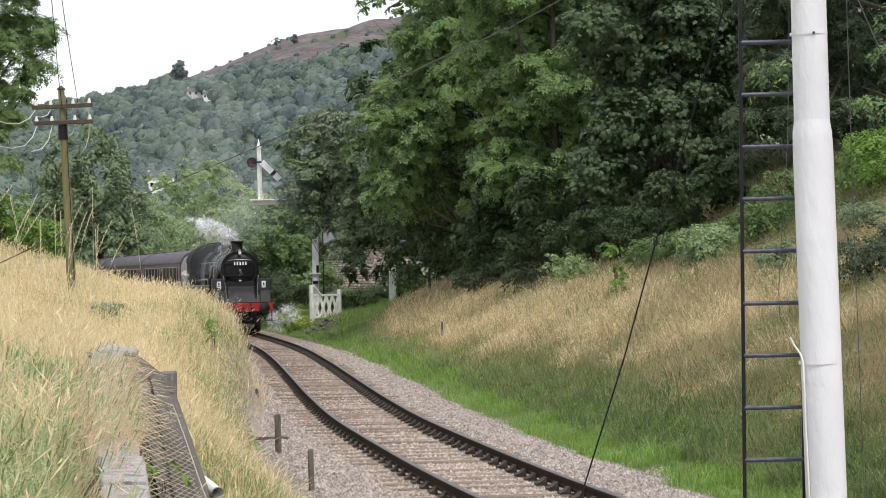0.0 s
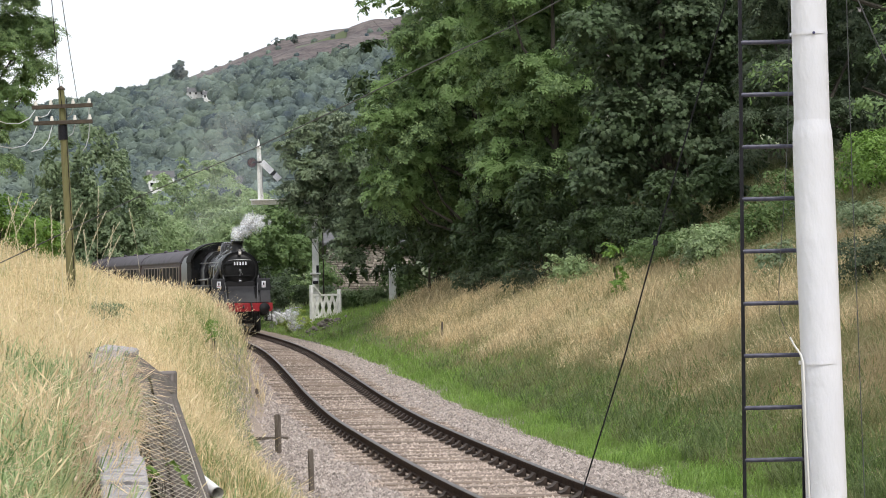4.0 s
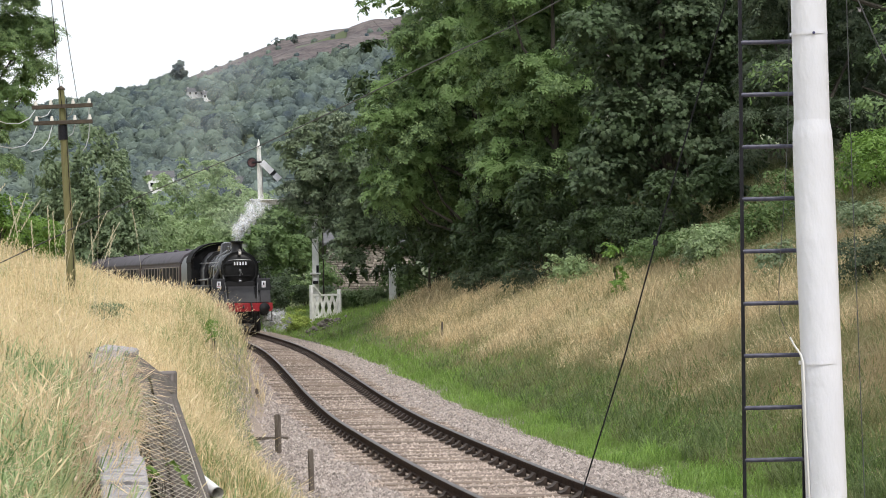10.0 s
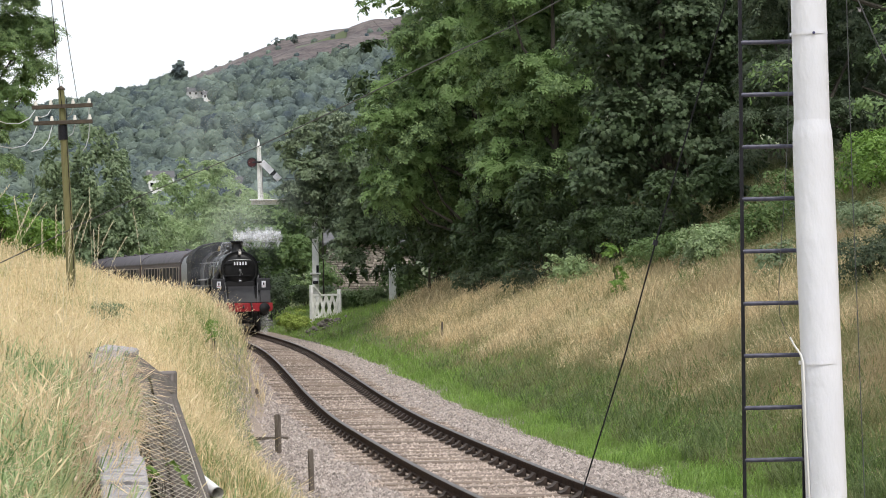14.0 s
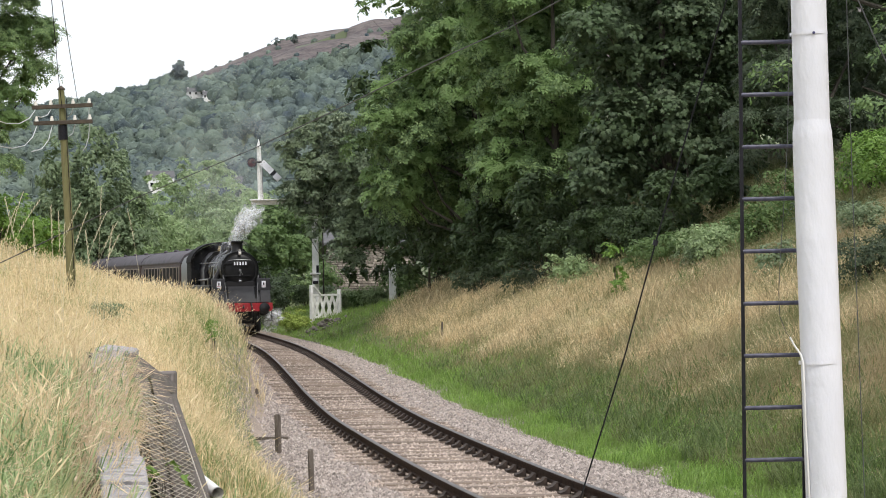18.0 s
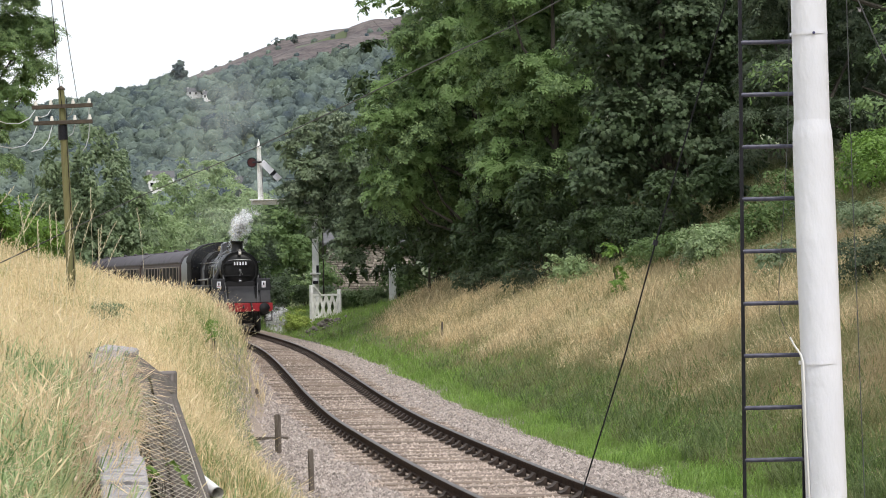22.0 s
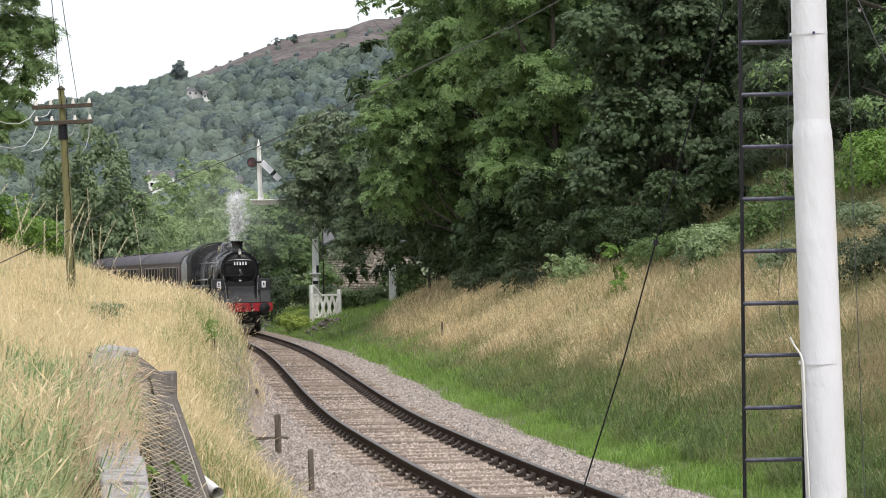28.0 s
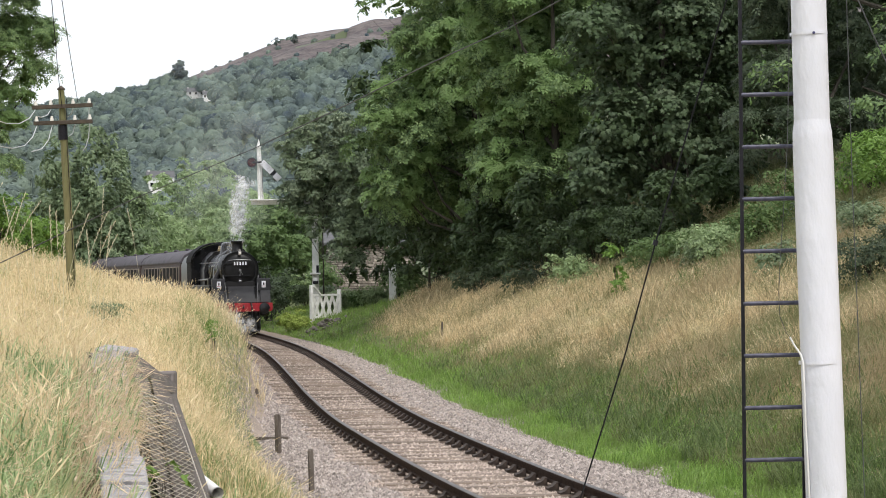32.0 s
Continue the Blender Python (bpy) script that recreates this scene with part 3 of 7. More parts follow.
    h = rng.uniform(0.26, 0.60, len(x)) * np.where(by_pier(x, y), 0.5, 0.9) * np.interp(y, [8, 20], [0.7, 1.1]) * toe_h(s, y)
    panicles("seed_heads", x, y, z, h, "straw_husk", "feathery nodding seed heads of dry brome grass", 24)
    # straw and blades that lie across the wall's coping
    for nm, cnt, wd, mt, lb, sd in (("draped_straw", 8500, 0.0034, "straw_husk", "bent dry straw lying across the concrete coping", 41), ("draped_blades", 2200, 0.007, "grass_near", "green blades fallen across the concrete coping", 42)):
        rng = np.random.default_rng(sd)
        y = 1 / rng.uniform(1 / 17.6, 1 / 9.4, cnt)
        y = y[rng.random(cnt) < np.interp(y, [9.4, 10.6, 11.2, 13.5, 15.4, 16.4, 17.6], [0.08, 0.12, 0.5, 1.0, 0.8, 0.15, 0.1]) * (0.75 + 0.5 * waves(y, y, 0.7, 3.0))]
        x = wall_x(y) - rng.uniform(0.02, 0.36, len(y))
        z = np.interp(y, [9.3, 17.3], [1.74, 2.15]) - 0.05 * (x < wall_x(y) - 0.26)
        blades(nm, x, y, z, rng.uniform(0.08, 0.30, len(y)), np.full(len(y), wd), (0.6, 2.6), mt, lb, "grass", sd + 1, 0.4 if sd == 41 else 0.0, 0.4, 0.0, 0.0)
    # cutting side: fresh verge, then rank dry grass
    x, y, z, s, rng = roots(200000, 24, 135, 2.0, 8.5, 5, lambda x, y, s, r: seen_x(x, y) & (s + 0.35 * waves(x, y, 2.2, 1.5) + 0.3 * waves(x, y, 0.45, 2.0) + r.normal(0, 0.10, len(x)) > 2.5) & (s + 0.8 * waves(x, y, 2.0, 3.0) + r.normal(0, 0.5, len(x)) < np.interp(y, [95, 106], [4.0, 8.5])))
    h = rng.uniform(0.10, 0.36, len(x)) * (0.9 + 0.5 * waves(x, y, 0.7, 4.0) + 0.25 * waves(x, y, 0.25, 1.0))
    blades("verge_grass", x, y, z, h, 0.006 + 0.00014 * y, (0.2, 1.6), "grass_green", "fresh green verge grass beside the ballast", "grass", 6, 0.0, 0.1, 0.3)
    x, y, z, s, rng = roots(280000, 26, 125, 3.4, 15.5, 7, lambda x, y, s, r: seen_x(x, y) & (s + 0.8 * waves(x, y, 2.0, 3.0) + r.normal(0, 0.6, len(x)) > np.interp(y, [30, 60, 95, 106], [5.2, 4.2, 4.4, 9.0])))
    h = rng.uniform(0.22, 0.80, len(x)) * (0.85 + 0.4 * waves(x, y, 1.1) + 0.25 * waves(x, y, 0.3, 3.0))
    blades("rank_grass", x, y, z, h, 0.0030 + 0.00009 * y, (0.5, 2.4), "straw_far", "tall rank grass, straw-coloured and green, on the cutting side", "grass", 8, 0.3, 0.2, 0.8)
    x, y, z, s, rng = roots(150000, 38, 104, 4.0, 12, 15, lambda x, y, s, r: seen_x(x, y) & (s + 0.8 * waves(x, y, 2.0, 3.0) > np.interp(y, [40, 60, 95, 104], [5.4, 4.8, 4.6, 8.0])) & (s < 8.3 + r.normal(0, 0.8, len(x))) & (waves(x, y, 3.5, 6.0) + r.normal(0, 0.3, len(x)) > np.interp(y, [40, 65], [0.35, -0.3])))
    h = rng.uniform(0.35, 0.85, len(x)) * (0.85 + 0.4 * waves(x, y, 1.1))
    blades("pale_grass", x, y, z, h, 0.0028 + 0.00008 * y, (0.5, 2.3), "straw_gold", "pale golden grass heads on the sunny part of the bank", "grass", 16, 0.3, 0.15, 0.8)
    x, y, z, s, rng = roots(250000, 26, 105, 3.2, 17, 9, lambda x, y, s, r: seen_x(x, y) & (0.8 * waves(x, y, 1.9, 7.0) + np.interp(y, [30, 50, 70], [0.42, 0.26, 0.05]) * (np.interp(y, [30, 50], [7.6, 6.4]) - s) + r.normal(0, 0.3, len(x)) > np.interp(y, [50, 70], [0.08, 0.62]) - (0.3 + 0.3 * np.maximum(s - 7, 0)) * step(7.0, 10.0, s) * (y < 92)) & ((s < 4.8) | (s > 8.0) | (r.random(len(x)) < 0.5)))
    h = rng.uniform(0.22, 0.62, len(x)) * (0.85 + 0.4 * waves(x, y, 0.9, 1.0) + 0.3 * waves(x, y, 0.3, 6.0))
    blades("green_tussocks", x, y, z, h, 0.006 + 0.00014 * y, (0.5, 2.6), "grass_dull", "dull green tussocks among the dry grass of the cutting", "grass", 10, 0.0, 0.1, 0.35)


build_grass()


def leaf_outline(shape):
    """Leaf blades as loops of (along, across, fold) for a half-length of one."""
    if shape == "palm":
        pol = [(0, 1.0), (28, 0.46), (54, 0.92), (84, 0.44), (112, 0.66), (180, 0.22), (248, 0.66), (276, 0.44), (306, 0.92), (332, 0.46)]
        return [[(r * math.cos(radians(q)), r * math.sin(radians(q)), -0.22 * r * r) for q, r in pol]]
    if shape == "ash":
        out = []
        for u, q in ((0.25, 0), (-0.05, 58), (-0.05, -58), (-0.6, 64), (-0.6, -64)):
            c, d = math.cos(radians(q)), math.sin(radians(q))
            out.append([(u + p * c - w * d, p * d + w * c, -0.18 * p) for p, w in ((0.0, 0.0), (0.36, 0.19), (0.78, 0.0), (0.36, -0.19))])
        return out
    return [[(-1, 0, 0), (0, 0.5, -0.12), (1, 0, 0), (0, -0.5, -0.12)]]


def crown_mesh(name, lobes, n, leaf, mat, seed, droop=0.0, clump=0.55, shape="plain"):
    """Leaves radiating in small sprays over domed boughs, the boughs set on the lobes (x, y, z, rx, ry, rz) of a crown."""
    rng = np.random.default_rng(seed)
    L = np.array(lobes, float)
    area = (L[:, 3] * L[:, 5] + L[:, 4] * L[:, 5] + L[:, 3] * L[:, 4])
    per, sprays = (12, 11) if n > 4500 else (9, 4)
    nb = max(1, n // (per * sprays))
    wb = rng.choice(len(L), nb, p=area / area.sum())
    db = rng.normal(size=(nb, 3)) + np.array([0, 0, 0.2])
    db /= np.linalg.norm(db, axis=1)[:, None]
    CB = L[wb, :3] + db * L[wb, 3:] * (rng.uniform(0.35, 1.0, nb) ** 0.45 * (1 + 0.10 * rng.normal(size=nb)))[:, None]
    rb = clump * rng.uniform(0.65, 1.45, nb)
    own = np.repeat(np.arange(nb), sprays)
    ns = len(own)
    e = rng.normal(size=(ns, 3)) * np.array([1.0, 1.0, 0.7]) + db[own] * 0.55 + np.array([0, 0, 0.45])
    e /= np.linalg.norm(e, axis=1)[:, None]
    C = CB[own] + e * rb[own][:, None] * np.array([1.0, 1.0, 0.62]) * rng.uniform(0.7, 1.08, ns)[:, None]
    C[:, 2] -= droop * rb[own] * rng.uniform(0, 1, ns)
    up = e * 0.75 + rng.normal(size=(ns, 3)) * 0.22 + np.array([0, 0, 0.6])
    up /= np.linalg.norm(up, axis=1)[:, None]
    e1 = np.cross(up, rng.normal(size=(ns, 3)))
    e1 /= np.linalg.norm(e1, axis=1)[:, None] + 1e-9
    e2 = np.cross(up, e1)
    rs = rb[own] * rng.uniform(0.32, 0.58, ns)
    cl = np.repeat(np.arange(ns), per)
    m = len(cl)
    ang, rad = rng.uniform(0, 2 * np.pi, m), np.sqrt(rng.random(m))
    out = e1[cl] * np.cos(ang)[:, None] + e2[cl] * np.sin(ang)[:, None]
    P = C[cl] + out * (rad * rs[cl])[:, None] + up[cl] * (rng.normal(size=m) * 0.12 * rs[cl])[:, None]
    P[:, 2] -= (0.35 + 0.6 * droop) * rad ** 2 * rs[cl]
    nrm = up[cl] + out * 0.35 * rad[:, None] + rng.normal(size=P.shape) * 0.34
    nrm /= np.linalg.norm(nrm, axis=1)[:, None]
    t = out + rng.normal(size=P.shape) * 0.5 - np.array([0, 0, 0.25 + 0.8 * droop])
    t -= nrm * (t * nrm).sum(1)[:, None]
    t /= np.linalg.norm(t, axis=1)[:, None] + 1e-9
    b = np.cross(nrm, t)
    sz = leaf * rng.uniform(0.65, 1.25, m)[:, None]
    loops = leaf_outline(shape)
    cols = [P + sz * (t * u + b * w + nrm * f) for lp in loops for u, w, f in lp]
    V = np.stack(cols, 1).reshape(-1, 3)
    return raw_mesh(name, V, np.tile([len(lp) for lp in loops], m), np.arange(len(V)), [M[mat]])


def build_tree(name, place, height, lobes, n, leaf, mat, seed, label, trunk=0.22, droop=0.0, clump=0.5, shape="plain", category="tree", group=""):
    rng = random.Random(seed)
    root = thing(name, place, label, category, group)
    g = Geo()
    lean = rng.uniform(-0.4, 0.4)
    top = height * 0.8
    spine = [(lean * (k / 5) ** 2 + rng.uniform(-0.08, 0.08) * k / 3, rng.uniform(-0.1, 0.1) * k / 3, -0.3 + (top + 0.3) * k / 5) for k in range(6)]
    g.tube(spine, [trunk * (1.25 if k == 0 else 1 - 0.16 * k) for k in range(6)], 9)
    part("trunk", g, "bark", root)
    for lx, ly, lz, rx, ry, rz in lobes[:9]:
        k = min(4, max(1, int(lz / top * 3.4)))
        a, b = Vector(spine[k]), Vector((lx, ly, lz))
        mid = a.lerp(b, 0.55) + Vector((rng.uniform(-0.3, 0.3), rng.uniform(-0.3, 0.3), -0.15 * (b - a).length))
        part("limb", Geo().tube([a, a.lerp(mid, 0.5), mid, b], [trunk * 0.42, trunk * 0.33, trunk * 0.22, trunk * 0.08], 6), "bark", root)
    ob = new("crown", crown_mesh("crown", lobes, n, leaf, mat, seed, droop, clump, shape))
    ob.parent = root
    return root


def lobes_for(height, base, r, count, seed, squash=0.8):
    """Lobes that fill an uneven crown between base and height."""
    rng = random.Random(seed)
    out = []
    for k in range(count):
        t = (k + 0.5) / count
        z = base + (height - base) * t
        w = r * (0.55 + 0.75 * math.sin(math.pi * min(1, 0.18 + 0.78 * t)) - 0.25)
        a = k * 2.4 + rng.uniform(-0.5, 0.5)
        d = w * rng.uniform(0.35, 0.75)
        q = w * rng.uniform(0.5, 0.75)
        out.append((d * math.cos(a), d * math.sin(a), z, q, q, q * squash))
    return out


def ground_pose(x, y, turn=0.0, sink=0.0):
    return pose(x, y, gz(x, y) - sink, 0, 0, turn)


def spot(px, y):
    """x at distance y for a bearing given as a column of the plan's view."""
    return (px - 784) / 4300 * y


def build_trees():
    words = {"leaf_dark": "dark green broadleaved tree at the wood's edge", "leaf_ash": "leafy ash tree with feathery mid-green crown",
             "leaf_deep": "dense dark sycamore with broad leaves above the cutting", "leaf_mid": "rounded light green broadleaved tree beyond the train",
             "leaf_birch": "drooping grey-green birch tree behind the telegraph pole", "leaf_light": "bright green leafy shrub on the bank", "leaf_hazel_shade": "dense green hazel tree at the wood's edge, leaf colour darkened for shade"}
    rows = [  # bearing, distance, top, base, spread, leaves, leaf, foliage, seed
        (775, 112, 9.4, 1.3, 2.6, 14000, 0.10, "leaf_hazel_shade", 14),
        (850, 104, 10.5, 0.9, 3.8, 15000, 0.10, "leaf_hazel_shade", 13),
        (1010, 92, 9.5, 0.4, 4.2, 15000, 0.10, "leaf_hazel_shade", 15),
        (1640, 60, 11.0, 0.6, 4.4, 12000, 0.08, "leaf_ash", 21),
        (1330, 80, 9.5, 0.0, 3.6, 12000, 0.11, "leaf_hazel_shade", 22),
        (1450, 77, 9.5, 0.0, 3.6, 12000, 0.11, "leaf_hazel_shade", 24),
    ]
    for px, y, h, b, r, n, lf, mt, sd in rows:
        x = spot(px, y)
        build_tree("tree", ground_pose(x, y, sd * 37), h, lobes_for(h, b, r, 14, sd), n, lf, mt, sd, words[mt], 0.2, clump=0.6, group="trees of the lineside wood")
    # the great trees at the wood's edge: lobes as (bearing, level, radius)
    ash_a = ((690, 190, 44), (745, 150, 56), (805, 190, 60), (672, 262, 40), (735, 250, 58), (805, 275, 58), (700, 330, 48), (768, 335, 58), (842, 345, 55), (765, 70, 52), (835, 95, 66), (770, 5, 50), (850, 10, 60), (800, -60, 60))
    ash_b = ((900, 40, 72), (975, 60, 70), (895, 140, 66), (980, 150, 66), (925, 225, 62), (1000, 235, 52), (895, 305, 58), (965, 315, 58), (890, -30, 70), (985, -36, 70), (1050, 10, 52))
    syc = ((1075, 60, 56), (1145, 35, 66), (1225, 45, 68), (1290, 25, 56), (1088, 135, 58), (1165, 120, 66), (1245, 130, 66), (1075, 220, 52), (1148, 215, 62), (1226, 215, 62), (1296, 165, 52), (1062, 300, 48), (1130, 305, 58), (1206, 300, 58), (1276, 270, 48), (1216, 365, 36), (1120, -36, 70), (1240, -40, 72))
    # understorey below the great crowns, in the leaf colour darkened for their shade
    under_a = ((722, 362, 38), (800, 352, 44), (716, 405, 40), (785, 400, 50), (720, 455, 30), (800, 462, 34))
    under_b = ((880, 352, 44), (858, 415, 48), (925, 390, 52), (880, 445, 44), (960, 455, 40))
    under_c = ((960, 350, 40), (1040, 345, 40), (1000, 395, 50), (1030, 440, 36), (1088, 385, 46), (1155, 385, 48), (1100, 430, 30))
    under_d = ((1180, 340, 36), (1230, 345, 34), (1270, 320, 34), (1215, 385, 28), (1262, 372, 26), (1300, 345, 24), (1160, 420, 24))
    edge = ((1360, 40, 58), (1440, 40, 66), (1530, 40, 66), (1370, 135, 56), (1450, 140, 58), (1540, 125, 62), (1350, 215, 40), (1430, 225, 46), (1505, 205, 40), (1600, 110, 58), (1350, -50, 70), (1470, -60, 80), (1590, -50, 70), (1340, 280, 30))
    for base, y, top, sd, n, lf, mt, shape, clump, lobes, lab in (
            (845, 93.0, 12.5, 16, 25000, 0.185, "leaf_ash", "ash", 0.62, ash_a, "great ash tree with feathery mid-green sprays"),
            (985, 86.0, 13.0, 17, 25000, 0.185, "leaf_ash", "ash", 0.62, ash_b, "great ash tree with feathery mid-green sprays"),
            (1185, 76.0, 12.0, 18, 33000, 0.13, "leaf_deep", "palm", 0.55, syc, words["leaf_deep"]),
            (760, 95.0, 5.0, 25, 8000, 0.11, "leaf_hazel_shade", "plain", 0.5, under_a, words["leaf_hazel_shade"]),
            (905, 86.0, 5.0, 26, 8000, 0.11, "leaf_hazel_shade", "plain", 0.5, under_b, words["leaf_hazel_shade"]),
            (1050, 78.0, 5.0, 27, 8000, 0.11, "leaf_hazel_shade", "plain", 0.5, under_c, words["leaf_hazel_shade"]),
            (1225, 69.0, 4.0, 28, 7000, 0.10, "leaf_hazel_shade", "palm", 0.4, under_d, words["leaf_hazel_shade"]),
            (1450, 68.0, 11.0, 19, 17000, 0.15, "leaf_dark", "ash", 0.5, edge, words["leaf_dark"])):
        yf = y if top > 8 else y + 6
        foot = ground_pose(spot(base, yf), yf)
        inv = foot.inverted()
        rg = random.Random(sd)
        lb = []
        for a, b, r in lobes:
            q = inv @ sight(a, b, y + rg.uniform(-1.8, 1.8) + (0.007 * (b - 200) if b > 200 else 0.006 * (200 - b)) + 0.022 * max(0, b - 310))
            w = r * y / 4300
            lb.append((q.x, q.y, q.z, w, w * 1.1, w * 0.85))
        build_tree("tree", foot, top, lb, n, lf, mt, sd, lab, 0.2 if top > 8 else 0.06, clump=clump, shape=shape, group="trees of the lineside wood")
    # two alders before the bracket signal and the cottage: lobes as (bearing, level, radius)
    for base, y, top, sd, n, mt, lobes, lab in (
            (572, 118.3, 8.6, 11, 46000, "leaf_alder", ((516, 262, 22), (545, 238, 30), (580, 228, 34), (614, 246, 30), (528, 300, 26), (566, 290, 32), (600, 300, 32), (522, 338, 26), (545, 350, 24), (562, 356, 22), (584, 342, 30), (556, 376, 13), (548, 318, 26), (534, 364, 20), (516, 352, 16), (556, 402, 15), (596, 384, 30), (572, 410, 20), (612, 420, 24)), "dark alder tree hiding the bracket signal"),
            (704, 117.2, 7.2, 22, 46000, "leaf_alder", ((624, 320, 28), (650, 292, 32), (690, 280, 36), (612, 360, 28), (646, 350, 32), (684, 340, 34), (622, 402, 26), (654, 398, 28), (690, 396, 30), (606, 428, 18), (626, 450, 15), (600, 446, 14), (722, 412, 20), (640, 412, 26), (612, 404, 24)), "grey-green alder tree before the stone cottage")):
        foot = ground_pose(spot(base, y), y)
        inv = foot.inverted()
        rg = random.Random(sd)
        lb = []
        for a, b, r in lobes:
            q = inv @ sight(a, b, y + rg.uniform(-0.4, 0.5))
            w = r * y / 4300
            lb.append((q.x, q.y, q.z, w, w, w * 0.85))
        build_tree("tree", foot, top, lb, n * 2 // 3, 0.085, mt, sd, lab, 0.05, clump=0.36, group="trees of the lineside wood")
    # second row that closes the wood; its dark leaf colour makes gaps read as shade
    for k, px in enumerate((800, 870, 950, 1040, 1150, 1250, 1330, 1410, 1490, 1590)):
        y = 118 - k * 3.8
        build_tree("tree", ground_pose(spot(px, y), y, k * 50), 14.5, lobes_for(14.5, 0.6, 5.6, 10, 40 + k), 13000, 0.19, "leaf_hazel_shade", 40 + k,
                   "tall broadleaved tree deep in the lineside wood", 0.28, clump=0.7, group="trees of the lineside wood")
    # beyond the train
    for px, y, h, r, n, mt, sd in ((250, 178, 6.4, 5.0, 22000, "leaf_mid", 61), (330, 205, 10.5, 6.0, 26000, "leaf_mid", 62), (400, 190, 9.2, 4.6, 20000, "leaf_mid", 63), (210, 215, 9.5, 5.0, 16000, "leaf_mid", 64),
                                   (465, 165, 6.4, 3.6, 16000, "leaf_mid", 65), (445, 235, 8.5, 5.0, 12000, "leaf_mid", 66), (505, 150, 5.6, 3.0, 16000, "leaf_light", 67), (455, 140, 4.6, 2.2, 9000, "leaf_light", 74), (560, 160, 7.5, 3.6, 16000, "leaf_hazel_shade", 72), (640, 165, 8.0, 4.2, 9000, "leaf_dark", 73), (300, 250, 9.0, 6.0, 12000, "leaf_mid", 68), (150, 230, 9.0, 6.0, 12000, "leaf_mid", 69), (60, 220, 9.0, 6.0, 12000, "leaf_mid", 70)):
        build_tree("tree", ground_pose(spot(px, y), y, sd * 31), h, lobes_for(h, 0.4, r, 12, sd), n, 0.14, mt, sd, words[mt], 0.09, clump=0.6, group="trees beyond the train")
    build_tree("tree", ground_pose(spot(150, 170), 170), 12.4, lobes_for(13.0, 1.0, 3.8, 17, 81, 1.0), 40000, 0.17, "leaf_birch", 81, words["leaf_birch"], 0.2, droop=1.3, clump=0.6)
    # tree that overhangs at the upper edge
    build_tree("tree", ground_pose(spot(-70, 54), 54), 6.5, [(1.0, 0, 3.9, 0.75, 1.0, 0.5), (0.7, 0.3, 4.6, 0.95, 1.0, 0.6), (0.9, -0.3, 5.3, 0.8, 1.0, 0.5), (0.6, 0.2, 6.0, 0.9, 1.0, 0.6), (0.5, 0.1, 3.1, 0.8, 0.9, 0.5), (0.2, 0.1, 2.4, 0.8, 0.9, 0.5), (1.55, 0.0, 4.7, 0.45, 0.5, 0.4), (1.75, 0.0, 3.75, 0.25, 0.4, 0.3), (1.35, 0, 5.7, 0.55, 0.6, 0.5), (1.4, 0, 4.2, 0.5, 0.6, 0.45), (1.0, 0, 3.2, 0.6, 0.7, 0.5), (1.25, 0.1, 6.4, 0.6, 0.7, 0.6), (0.95, 0, 2.5, 0.55, 0.6, 0.5), (1.3, 0, 2.9, 0.4, 0.5, 0.4), (0.6, 0, 1.7, 0.6, 0.6, 0.5), (1.3, 0.1, 5.1, 0.5, 0.6, 0.5), (-0.6, 0, 5, 1.2, 1.2, 1.4)],
               22000, 0.085, "leaf_ash", 82, "dark leafy branches of a tree above the embankment", 0.10, clump=0.3, shape="ash")

    # high branch of an ash that reaches over the line
    foot = ground_pose(spot(905, 97), 97)
    inv = foot.inverted()
    lb = []
    for a, b, r in ((638, 14, 11), (660, 6, 13), (684, -6, 16), (704, 16, 11), (722, 4, 15), (744, -8, 18), (780, -20, 24), (840, -30, 34)):
        q = inv @ sight(a, b, 97.0)
        w = r * 97 / 4300
        lb.append((q.x, q.y, q.z, w, w, w * 0.6))
    build_tree("tree", foot, 13.5, lb, 4400, 0.09, "leaf_ash", 83, "leafy ash tree with a long overhanging branch", 0.06, clump=0.22, group="trees of the lineside wood")


build_trees()


SWAYING = []


